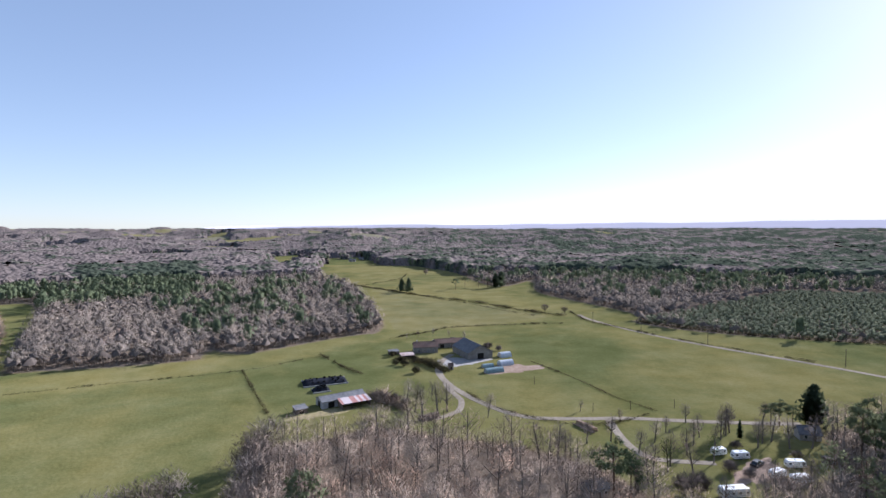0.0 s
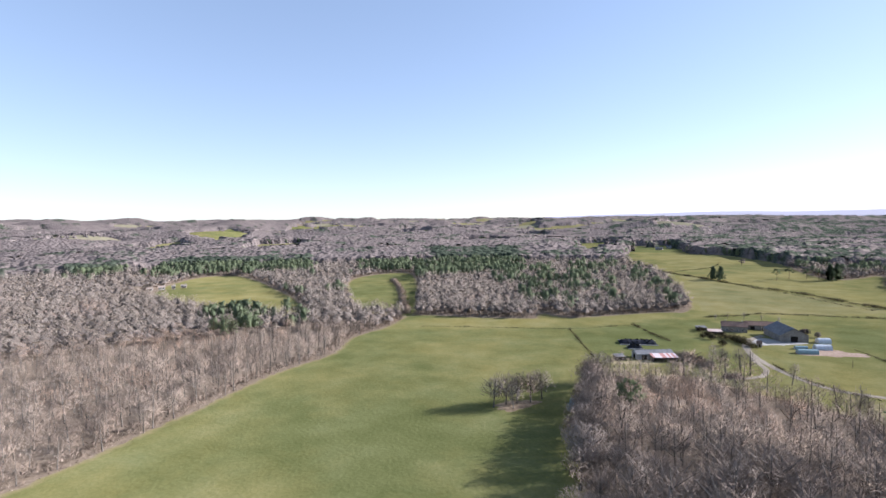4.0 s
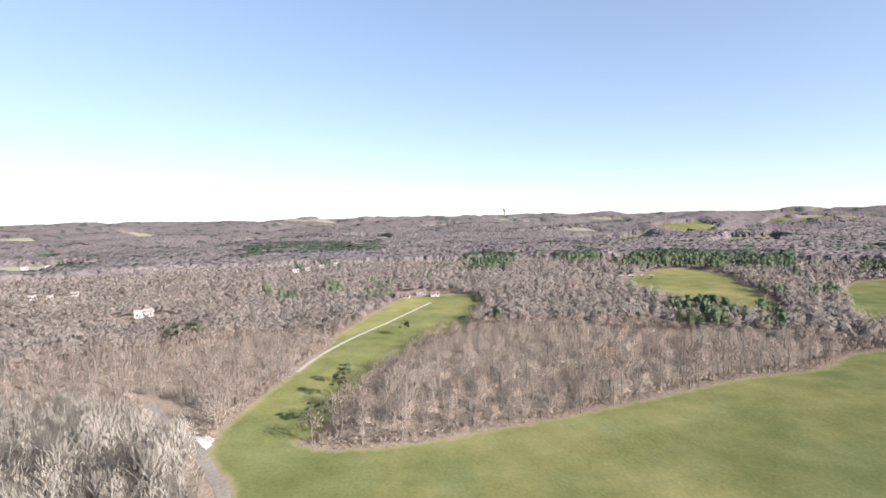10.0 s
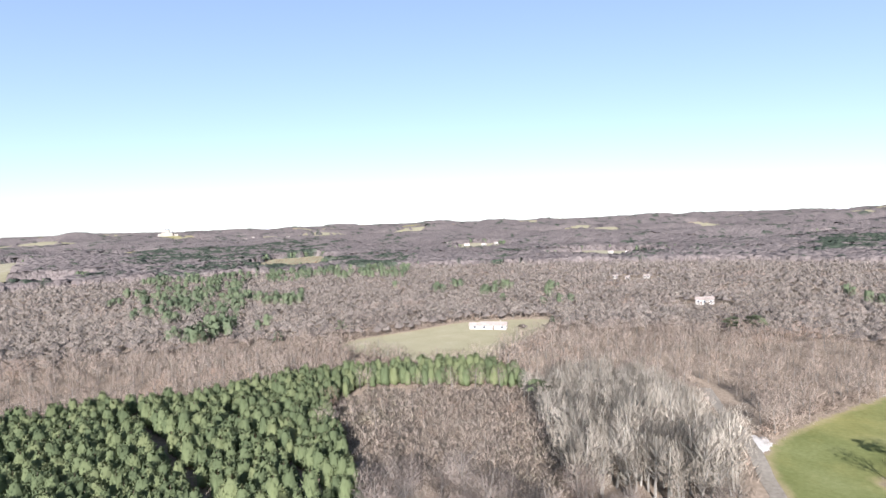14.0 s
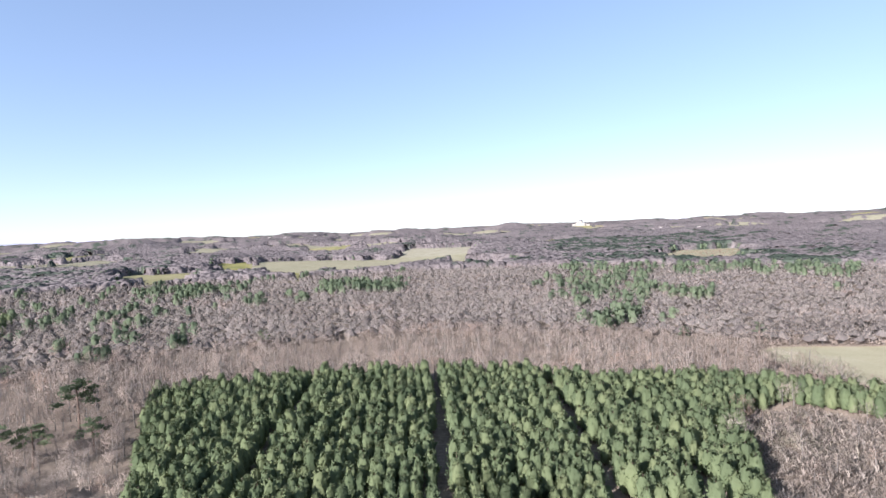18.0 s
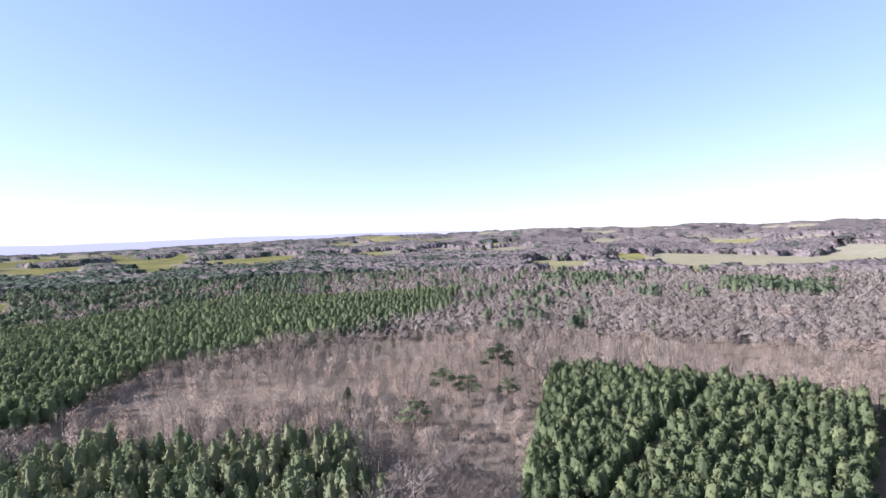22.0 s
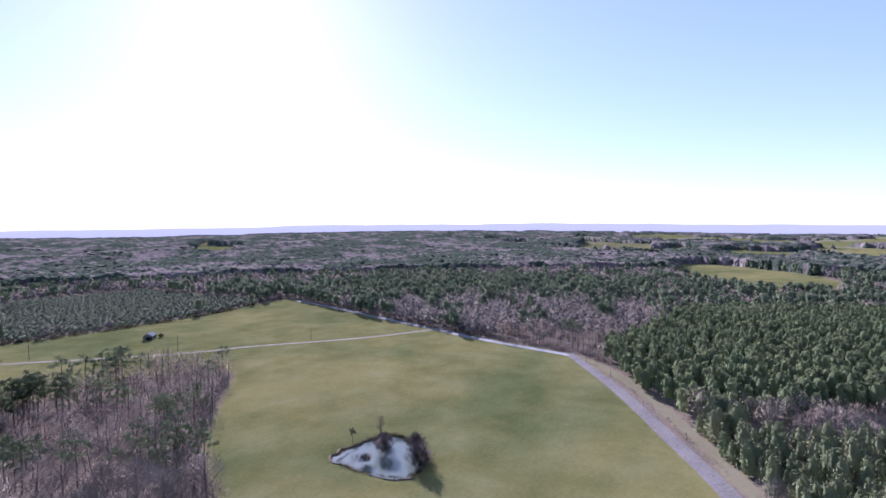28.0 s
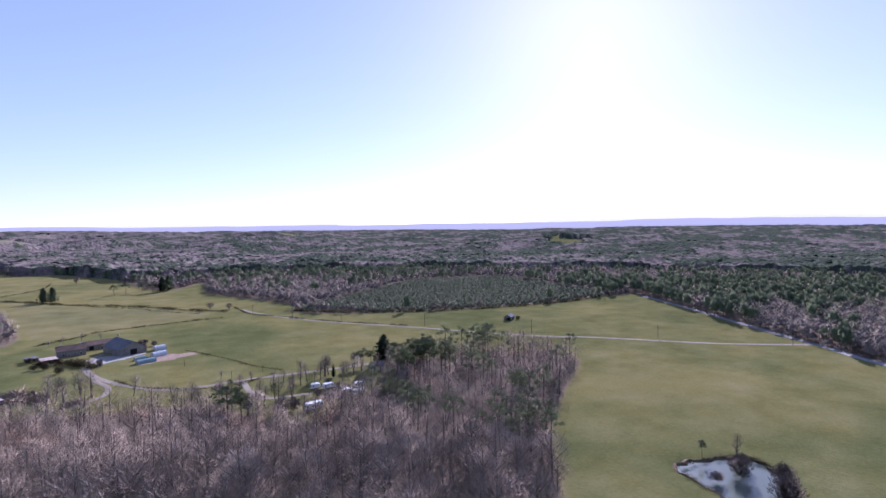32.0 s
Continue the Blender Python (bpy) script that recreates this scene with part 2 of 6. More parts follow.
GARDEN_TRACK = [(45, 224), (44, 209), (45, 199), (48, 194), (56, 192), (62, 191)]
MEADOW_TRACK = [(-224, -17), (-248, -8), (-288, 12), (-330, 36), (-386, 68)]
POND = [(118, 80), (125, 81), (135, 76), (139, 72), (134, 62), (125, 56), (114, 58), (115, 70)]
PINE_RIDES = [[(35, -210), (39, -138), (38, -102), (37, -80)],
              [(-11, -210), (-9, -139), (-7, -103), (-5, -80)],
              [(-53, -198), (-47, -133), (-44, -110), (-41, -80)],
              [(-72, -174), (-69, -140), (-65, -108), (-61, -80)]]
# far fields among the woods: bearing, near and far edge, half width in degrees, dryness of the grass
FAR_FIELDS_NORTH = [(149.4, 820, 1130, 3.8, 0.95), (53.9, 1576, 2588, 2.8, 0.4), (59.2, 1047, 1575, 1.3, 0.8), (48.8, 999, 1227, 3.1, 0.8), (44.9, 2060, 3067, 2.5, 0.5), (15.7, 923, 1338, 2.2, 0.4), (10.1, 779, 1146, 2.6, 0.15), (59.3, 1135, 1607, 2.4, 0.8), (45.2, 2032, 3016, 2.1, 0.4), (130.5, 1123, 1443, 2.9, 1.0), (116.8, 794, 1103, 4.8, 1.0), (203.4, 743, 1022, 3.7, 0.85), (184.0, 779, 1283, 10.4, 0.95), (175.7, 1171, 1407, 3.7, 1.0), (171.3, 778, 1007, 3.1, 0.9), (218.9, 2679, 3824, 5.5, 0.8), (252.6, 1063, 1747, 3.2, 0.7), (244.4, 1251, 2363, 3.9, 0.55)]
FAR_FIELDS_SOUTH = [(243.9, 939, 1471, 2.5, 0.55), (235.4, 1051, 1663, 4.3, 0.55), (249.9, 2091, 3168, 4.3, 0.5), (261.2, 1074, 1475, 3.5, 0.55), (196.9, 850, 1191, 2.4, 0.6), (191.1, 706, 1110, 3.1, 0.6), (225.1, 1347, 1599, 4.8, 0.6), (268.8, 1283, 1575, 2.0, 0.3), (260.9, 1151, 1495, 3.6, 0.3), (254.1, 1175, 1735, 1.5, 0.2), (261.0, 1804, 3043, 2.9, 0.3), (255.1, 1751, 2544, 2.5, 0.3), (269.1, 2427, 3556, 3.3, 0.3), (265.3, 670, 930, 3.3, 0.5), (258.4, 555, 742, 3.1, 0.4), (314.7, 1312, 2223, 2.8, 0.5), (314.6, 1344, 2251, 3.0, 0.4)]


def smooth_line(pts, closed, step=6.0):
    """A Catmull-Rom line through pts, as an array."""
    p = np.array(pts, float)
    n = len(p)
    out = []
    for i in range(n if closed else n - 1):
        a, b, c, d = (p[(i + k) % n] if closed else p[min(max(i + k, 0), n - 1)] for k in (-1, 0, 1, 2))
        m = max(2, min(14, int(np.linalg.norm(c - b) / step)))
        t = np.linspace(0, 1, m, endpoint=False)[:, None]
        out.append(0.5 * (2 * b + (c - a) * t + (2 * a - 5 * b + 4 * c - d) * t**2 + (3 * b - a - 3 * c + d) * t**3))
    if not closed:
        out.append(p[-1:])
    return np.concatenate(out)


def inside(poly, x, y):
    q = np.roll(poly, -1, 0)
    r = np.zeros(x.shape, bool)
    for (x0, y0), (x1, y1) in zip(poly, q):
        if y0 != y1:
            r ^= ((y0 > y) != (y1 > y)) & (x < (x1 - x0) * (y - y0) / (y1 - y0) + x0)
    return r


def signed(poly, x, y, closed=True):
    """The distance to the outline, positive inside."""
    d = np.full(x.shape, 1e9)
    ends = np.roll(poly, -1, 0) if closed else poly[1:]
    for (x0, y0), (x1, y1) in zip(poly, ends):
        dx, dy = x1 - x0, y1 - y0
        t = np.clip(((x - x0) * dx + (y - y0) * dy) / max(dx * dx + dy * dy, 1e-9), 0, 1)
        d = np.minimum(d, (x - x0 - t * dx) ** 2 + (y - y0 - t * dy) ** 2)
    d = np.sqrt(d)
    return np.where(inside(poly, x, y), d, -d) if closed else d


def waves(x, y, seed, size):
    """Smooth rolling noise of about -1 to 1, with bumps of that size in metres."""
    r = np.random.RandomState(seed)
    s = 0
    for k in range(7):
        a, p, f = r.rand() * 6.283, r.rand() * 6.283, (0.6 + 0.9 * r.rand()) * 6.283 / size
        s = s + np.sin((x * math.cos(a) + y * math.sin(a)) * f + p + 0.7 * np.sin((x * math.sin(a) - y * math.cos(a)) * f * 0.6 + p * 2))
    return s / 3.2


RIM = 4850.0
CASTLE = (-3060 * math.sin(radians(161.1)), 3060 * math.cos(radians(161.1)))


def smoothstep(v, a, b):
    t = np.clip((v - a) / (b - a), 0, 1)
    return t * t * (3 - 2 * t)


def rim_angle(az):
    """How high, in degrees over the eye, the last wooded ridge stands, by compass bearing (counter-clockwise from +Y)."""
    a = np.radians(az)
    north = np.clip(np.cos(a - radians(105)), -0.6, 1)
    low = np.exp(-(((np.asarray(az) % 360) - 254) / 22.0) ** 2)
    return 0.14 + 0.36 * north - 0.75 * low + 0.05 * np.sin(5 * a + 1) + 0.03 * np.sin(11 * a)


def ground_z(x, y):
    x, y = np.asarray(x, float), np.asarray(y, float)
    r = np.hypot(x, y) + 1e-6
    az = np.degrees(np.arctan2(-x, y))
    top = 60 + RIM * np.tan(np.radians(rim_angle(az))) - 12
    u = np.clip((r - 600) / (RIM - 600), 0, 1)
    z = top * u ** 1.35
    south = np.clip(np.cos(np.radians(az - 310)), 0, 1)
    hill = smoothstep(r, 500, 1800) * (1 - 0.8 * smoothstep(r, 4000 - 1800 * south, RIM - 900 * south)) * (1 - 0.65 * np.exp(-(((az % 360) - 254) / 30.0) ** 2)) * (1 - 0.75 * np.exp(-(((az % 360) - 161) / 5.0) ** 2))
    z = z + hill * (12 * waves(x, y, 3, 900) + 10 * waves(x, y, 5, 430)) * (0.5 + r / 4000)
    z = z + 20 * np.exp(-((x - CASTLE[0]) ** 2 + (y - CASTLE[1]) ** 2) / 170.0 ** 2)
    z = z + 0.5 * waves(x, y, 8, 160) * smoothstep(r, 120, 260)
    return z


HOME_MEADOW = [(-70, -13), (62, -11), (70, 45), (0, 62), (-45, 62)]
FIELDS = [smooth_line(p, True) for p in (OPEN_NORTH, OPEN_EAST, FIELD_WEST, FIELD_HILL, FIELD_VALLEY, FIELD_B, VERGE, HOME_MEADOW)]
# how dry each field's grass is: 0 lush, 1 straw
DRYNESS = [0.2, 0.5, 0.95, 0.5, 0.3, 0.55, 0.95, 0.2]
NEAR_FIELDS = len(FIELDS)
# pastures that are greener or drier than the fields round them: outline, dryness, softness of the edge
DRY_PATCHES = [([(-262, -4), (-334, 14), (-387, 37), (-420, 56), (-392, 71), (-330, 36), (-288, 12)], 0.62, 3),
               ([(-112, 690), (-41, 553), (23, 487), (76, 420), (15, 383), (-35, 360), (-60, 440), (-75, 560)], 0.79, 4),
               ([(-200, 930), (-80, 1000), (4, 760), (47, 655), (60, 470), (-36, 558), (-100, 690)], 0.76, 4),
               ([(-91, 286), (-68, 311), (-36, 345), (-20, 330), (-24, 280), (-38, 250), (-59, 220)], 0.0, 5),
               ([(25, 346), (66, 376), (99, 331), (70, 288), (38, 256), (35, 297)], 0.15, 14),
               ([(202, 197), (276, 127), (265, 83), (172, 89), (139, 117), (153, 150)], 0.7, 25),
               ([(93, 382), (143, 282), (96, 224), (64, 237)], 0.55, 12),
               ([(-205, 215), (-185, 275), (-104, 313), (-47, 364), (-66, 308), (-138, 262)], 0.6, 4),
               ([(-181, 199), (-162, 240), (-110, 200), (-126, 164), (-141, 136)], 0.4, 16),
               ([(110, 10), (200, 30), (250, 60), (200, 70), (120, 40)], 0.2, 22),
               ([(209, 134), (226, 102), (183, 80), (161, 94), (170, 117)], 0.72, 14)]
WOOD_FARM_LINE = smooth_line(WOOD_FARM, True)
rng = np.random.RandomState(11)
for bearing, near, far, half, dryness in FAR_FIELDS_NORTH + FAR_FIELDS_SOUTH:
    u = np.array([-1, -0.6, 0, 0.6, 1, 1, 0.5, -0.1, -0.6, -1.05])
    v = np.array([0.3, 0.06, 0, 0.1, 0.35, 0.85, 1, 0.93, 1, 0.8])
    b = np.radians(bearing - half * u + half * 0.12 * rng.normal(size=10))
    d = near + (far - near) * np.clip(v + 0.06 * rng.normal(size=10), 0, 1.1)
    FIELDS.append(np.c_[-d * np.sin(b), d * np.cos(b)])
    DRYNESS.append(dryness)


def chance(i, j, seed):
    """A number from 0 to 1 for each cell i, j."""
    v = np.sin(i * 127.1 + j * 311.7 + seed * 74.7) * 43758.5453
    return v - np.floor(v)


def cells(x, y, size, seed):
    """The nearest of scattered centres, one in each cell of that size: distance to it and to the next, its cell and place, and the next one's cell."""
    i0, j0 = np.floor(x / size), np.floor(y / size)
    d1, d2 = np.full(x.shape, 1e9), np.full(x.shape, 1e9)
    ci, cj, cx, cy, ni, nj = i0.copy(), j0.copy(), x.copy(), y.copy(), i0.copy(), j0.copy()
    for di in (-1, 0, 1):
        for dj in (-1, 0, 1):
            i, j = i0 + di, j0 + dj
            px, py = (i + 0.12 + 0.76 * chance(i, j, seed)) * size, (j + 0.12 + 0.76 * chance(i, j, seed + 1)) * size
            d = np.hypot(x - px, y - py)
            k = d < d1
            second = ~k & (d < d2)
            ni[second], nj[second] = i[second], j[second]
            ni[k], nj[k] = ci[k], cj[k]
            d2 = np.where(k, d1, np.minimum(d2, d))
            for old, v in ((ci, i), (cj, j), (cx, px), (cy, py)):
                old[k] = v[k]
            d1 = np.where(k, d, d1)
    return d1, d2, ci, cj, cx, cy, ni, nj


def farmland(x, y):
    """The patchwork of small far fields: distance into one of them, and its dryness, raised to imitate haze."""
    r, az = np.hypot(x, y), np.degrees(np.arctan2(-x, y)) % 360
    best, dry = np.full(x.shape, -1e9), np.zeros(x.shape)
    k = r > 900
    if not k.any():
        return best, dry
    xs, ys, rs, az = x[k], y[k], r[k], az[k]
    u, w = xs + 35 * waves(xs, ys, 15, 260), ys + 35 * waves(xs, ys, 16, 260)
    d1, d2, ci, cj, cx, cy, ni, nj = cells(u, w, 190, 3)
    near = np.interp(az, [0, 20, 75, 110, 170, 205, 225, 272, 284, 300, 330, 360], [1250, 1300, 1100, 1500, 1400, 1250, 1050, 1000, 1500, 2600, 2600, 1250])
    share = np.interp(az, [0, 20, 75, 110, 170, 205, 225, 272, 284, 300, 330, 360], [0.16, 0.2, 0.26, 0.16, 0.3, 0.36, 0.55, 0.6, 0.4, 0.12, 0.1, 0.16])
    grown = share * smoothstep(rs, near - 20, near + 350)
    field, beside = chance(ci, cj, 7) < grown, chance(ni, nj, 7) < grown
    best[k] = np.where(field, (d2 - d1) * 0.5 - np.where(beside, 5, 9), np.where(beside, (d1 - d2) * 0.5 - 9, -60))
    green = smoothstep(az, 222, 232) * (1 - smoothstep(az, 280, 290)) + (1 - smoothstep(az, 60, 75)) + smoothstep(az, 330, 345)
    # high dryness pales the far grass, standing in for haze
    dry[k] = np.where(chance(ci, cj, 9) < 0.2 + 0.4 * green, 0.8, 0.97)
    return best, dry


def open_land(x, y):
    """Distance into open land (positive) or into the woods, and the grass's dryness there."""
    best, dry = np.full(x.shape, -1e9), np.zeros(x.shape)
    for i, p in enumerate(FIELDS):
        if i >= NEAR_FIELDS:
            lo, hi = p.min(0) - 60, p.max(0) + 60
            k = (x > lo[0]) & (x < hi[0]) & (y > lo[1]) & (y < hi[1])
            if not k.any():
                continue
            s = np.full(x.shape, -1e9)
            s[k] = signed(p, x[k], y[k]) + 16 * waves(x[k], y[k], 95, 80)
        else:
            s = signed(p, x, y)
        dry = np.where(s > best, DRYNESS[i], dry)
        best = np.maximum(best, s)
    s, d = farmland(x, y)
    dry = np.where(s > best, d, dry)
    best = np.maximum(best, s)
    for p, value, blur in DRY_PATCHES:
        w = smoothstep(signed(np.array(p, float), x, y), -blur, blur)
        dry = dry * (1 - w) + value * w
    best = np.minimum(best, -signed(WOOD_FARM_LINE, x, y))
    return best, dry


def mesh_from(name, verts, tris, material, attrs=None, quads=False, smooth=False):
    """A mesh from arrays of vertices and triangles (or quads)."""
    me = bpy.data.meshes.new(name)
    n = 4 if quads else 3
    verts, tris = np.asarray(verts, np.float32), np.asarray(tris, np.int32)
    me.vertices.add(len(verts))
    me.vertices.foreach_set("co", verts.ravel())
    me.loops.add(tris.size)
    me.loops.foreach_set("vertex_index", tris.ravel())
    me.polygons.add(len(tris))
    me.polygons.foreach_set("loop_start", np.arange(0, tris.size, n, dtype=np.int32))
    me.polygons.foreach_set("use_smooth", np.full(len(tris), smooth))
    for k, v in (attrs or {}).items():
        v = np.asarray(v, np.float32)
        a = me.attributes.new(k, "FLOAT" if v.ndim == 1 else "FLOAT_VECTOR", "POINT")
        a.data.foreach_set("value" if v.ndim == 1 else "vector", v.ravel())
    me.materials.append(material)
    me.update(calc_edges=True)
    me.validate()
    return me


# ---- ground ----
rings = np.concatenate([np.linspace(0.5, 60, 10), np.geomspace(64, 620, 150), np.geomspace(632, RIM, 90)])
spokes = 384
aa = np.linspace(0, 2 * np.pi, spokes, endpoint=False)
gx, gy = -np.outer(rings, np.sin(aa)), np.outer(rings, np.cos(aa))
gz = ground_z(gx, gy)
POND_LINE = smooth_line(POND, True, 1.6)
POND_LINE = POND_LINE + np.c_[waves(POND_LINE[:, 0], POND_LINE[:, 1], 81, 6), waves(POND_LINE[:, 0], POND_LINE[:, 1], 82, 6)] * 0.7
pond_in = signed(POND_LINE, gx, gy)
gz = gz - 1.1 * smoothstep(pond_in, -1.0, 2.0)
i, j = np.meshgrid(np.arange(len(rings) - 1), np.arange(spokes), indexing="ij")
j2 = (j + 1) % spokes
quads = np.stack([i * spokes + j, i * spokes + j2, (i + 1) * spokes + j2, (i + 1) * spokes + j], -1).reshape(-1, 4)
op, dr = open_land(gx.ravel(), gy.ravel())

M_GROUND = mat("land", (0.18, 0.18, 0.1), 0.95)
m = M_GROUND
fine, mid, big = noise_tex(m, 0.9, 6), noise_tex(m, 0.06, 5), noise_tex(m, 0.012, 4)
litter = ramp(m, mathn(m, "ADD", mathn(m, "MULTIPLY", fine, 0.6), mathn(m, "MULTIPLY", mid, 0.4)), [(0.3, (0.12, 0.092, 0.066)), (0.5, (0.2, 0.155, 0.112)), (0.7, (0.28, 0.22, 0.162))])
lush = ramp(m, mathn(m, "ADD", mathn(m, "MULTIPLY", fine, 0.35), mathn(m, "MULTIPLY", mid, 0.65)), [(0.32, (0.083, 0.091, 0.03)), (0.52, (0.116, 0.122, 0.045)), (0.7, (0.152, 0.155, 0.066))])
straw = ramp(m, mathn(m, "ADD", mathn(m, "MULTIPLY", fine, 0.4), mathn(m, "MULTIPLY", mid, 0.6)), [(0.3, (0.17, 0.145, 0.046)), (0.5, (0.215, 0.185, 0.07)), (0.7, (0.255, 0.22, 0.098))])
dryf = mathn(m, "ADD", attr(m, "dry"), mathn(m, "MULTIPLY", mathn(m, "SUBTRACT", mathn(m, "ADD", mathn(m, "MULTIPLY", big, 0.6), mathn(m, "MULTIPLY", noise_tex(m, 0.045, 5, None, 0.7), 0.4)), 0.5), 4.2), clamp=True)
grass = mixc(m, dryf, lush, straw)
pale = ramp(m, mathn(m, "ADD", mathn(m, "MULTIPLY", fine, 0.4), mathn(m, "MULTIPLY", mid, 0.6)), [(0.3, (0.175, 0.155, 0.1)), (0.5, (0.215, 0.192, 0.13)), (0.7, (0.255, 0.228, 0.165))])
grass = mixc(m, mathn(m, "MULTIPLY", mathn(m, "SUBTRACT", attr(m, "dry"), 0.75), 4.0, clamp=True), grass, pale)
edge = mathn(m, "ADD", attr(m, "open"), mathn(m, "MULTIPLY", mathn(m, "SUBTRACT", noise_tex(m, 0.25, 4), 0.5), 5.0))
verge = mathn(m, "MULTIPLY", mathn(m, "SUBTRACT", 1.0, mathn(m, "MULTIPLY", mathn(m, "SUBTRACT", edge, 0.6), 0.5, clamp=True)), 0.5)
grass = mixc(m, verge, grass, (0.26, 0.2, 0.115))
base(m, mixc(m, mathn(m, "MULTIPLY", mathn(m, "ADD", edge, 0.6), 0.8, clamp=True), litter, grass))
bump(m, mathn(m, "ADD", fine, mid), 0.5, 0.25)
m.node_tree.nodes["Principled BSDF"].inputs["Diffuse Roughness"].default_value = 0.3
gv = np.c_[gx.ravel(), gy.ravel(), gz.ravel()]
ground = tagged(new("ground", mesh_from("ground", gv, quads, M_GROUND, {"open": np.clip(op, -40, 40), "dry": dr}, True, True)), "rolling winter land of meadows and leaf-littered woodland floor", "ground", kind="structure")

# the pale hazy country beyond the last ridge, its haze painted as emission
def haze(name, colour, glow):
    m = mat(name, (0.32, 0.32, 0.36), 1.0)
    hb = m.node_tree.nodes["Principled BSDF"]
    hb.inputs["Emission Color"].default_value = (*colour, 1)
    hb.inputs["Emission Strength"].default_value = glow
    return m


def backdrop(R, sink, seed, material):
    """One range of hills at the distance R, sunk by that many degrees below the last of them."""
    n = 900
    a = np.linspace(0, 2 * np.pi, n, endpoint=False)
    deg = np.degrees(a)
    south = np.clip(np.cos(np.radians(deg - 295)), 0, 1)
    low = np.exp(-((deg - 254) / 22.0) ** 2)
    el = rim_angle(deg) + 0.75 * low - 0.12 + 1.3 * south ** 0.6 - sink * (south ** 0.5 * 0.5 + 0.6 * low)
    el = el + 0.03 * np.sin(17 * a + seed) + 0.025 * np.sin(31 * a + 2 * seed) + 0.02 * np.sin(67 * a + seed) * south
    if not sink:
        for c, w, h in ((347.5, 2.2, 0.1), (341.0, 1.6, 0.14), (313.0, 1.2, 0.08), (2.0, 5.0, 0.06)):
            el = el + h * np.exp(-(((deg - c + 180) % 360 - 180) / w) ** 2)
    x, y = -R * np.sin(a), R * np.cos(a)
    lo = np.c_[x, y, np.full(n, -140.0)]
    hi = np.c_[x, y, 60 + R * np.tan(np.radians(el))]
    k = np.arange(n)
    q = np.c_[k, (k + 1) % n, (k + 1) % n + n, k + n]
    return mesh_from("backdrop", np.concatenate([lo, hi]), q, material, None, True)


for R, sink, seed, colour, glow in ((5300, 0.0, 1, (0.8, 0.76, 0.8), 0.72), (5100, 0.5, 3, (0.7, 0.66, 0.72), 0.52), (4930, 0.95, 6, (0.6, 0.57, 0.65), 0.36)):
    tagged(new("backdrop", backdrop(R, sink, seed, haze("far_haze_glow", colour, glow))), "pale blue hazy hills along the horizon, haze painted as glow", "hills", kind="structure")


def ribbon(name, line, width, material, label, category, lift=0.05, thick=0.12, wob=0.12):
    """A road of that width along the line, a slab with edges, laid on the ground."""
    p = smooth_line(line, False, 4.0)
    t = np.gradient(p, axis=0)
    t /= np.linalg.norm(t, axis=1)[:, None]
    nrm = np.c_[-t[:, 1], t[:, 0]]
    r = np.random.RandomState(len(p))
    w = width * 0.5 * (1 + wob * (r.rand(len(p)) - 0.5))
    cols = []
    for s, up in ((-1, -thick), (-1, lift), (0, lift + 0.05), (1, lift), (1, -thick)):
        c = p + nrm * (s * w)[:, None]
        cols.append(np.c_[c, ground_z(c[:, 0], c[:, 1]) + up])
    v = np.stack(cols, 1).reshape(-1, 3)
    n = len(p)
    q = [(k * 5 + s, k * 5 + s + 1, k * 5 + s + 6, k * 5 + s + 5) for k in range(n - 1) for s in range(4)]
    return tagged(new(name, mesh_from(name, v, q, material, None, True)), label, category, kind="structure")


ribbon("road", ROAD, 4.6, M_ROAD, "narrow worn grey asphalt country road", "road", 0.06, 0.12, 0.03)
ribbon("ridge_road", RIDGE_ROAD, 4.2, M_RIDGEROAD, "pale grey asphalt road along the ridge", "road", 0.05, 0.12, 0.03)
ribbon("west_road", WEST_ROAD, 3.4, M_TRACK, "narrow pale grey lane running into the woods", "lane")
ribbon("garden_track", GARDEN_TRACK, 2.4, M_TRACK, "sandy drive into the caravan garden", "track")
ribbon("lane", LANE, 3.2, M_TRACK, "pale straight country lane between meadows", "lane")
ribbon("farm_track", FARM_TRACK, 2.9, M_TRACK, "curving pale gravel track to the farmyard", "track")
ribbon("timber_track", [(-7, 268), (-5, 254), (-1, 243), (-2.5, 231), (-10, 224)], 2.2, M_TRACK, "rutted earth track to the timber pile", "track")
ribbon("meadow_track", MEADOW_TRACK, 2.0, M_LIGHTTRACK, "white gravel track along the meadow's edge", "track")

# ---- trees ----
def tube(pts, radii, sides=4):
    """A tapered tube through pts: vertices and triangles."""
    v, f = [], []
    for k, (p, r) in enumerate(zip(pts, radii)):
        for s in range(sides):
            a = 6.283 * s / sides
            v.append((p[0] + r * math.cos(a), p[1] + r * math.sin(a), p[2]))
    for k in range(len(pts) - 1):
        for s in range(sides):
            a, b = k * sides + s, k * sides + (s + 1) % sides
            f += [(a, b, b + sides), (a, b + sides, a + sides)]
    return np.array(v), np.array(f)


def joined(parts):
    v, f, o = [], [], 0
    for a, b in parts:
        v.append(a), f.append(b + o)
        o += len(a)
    return np.concatenate(v), np.concatenate(f)


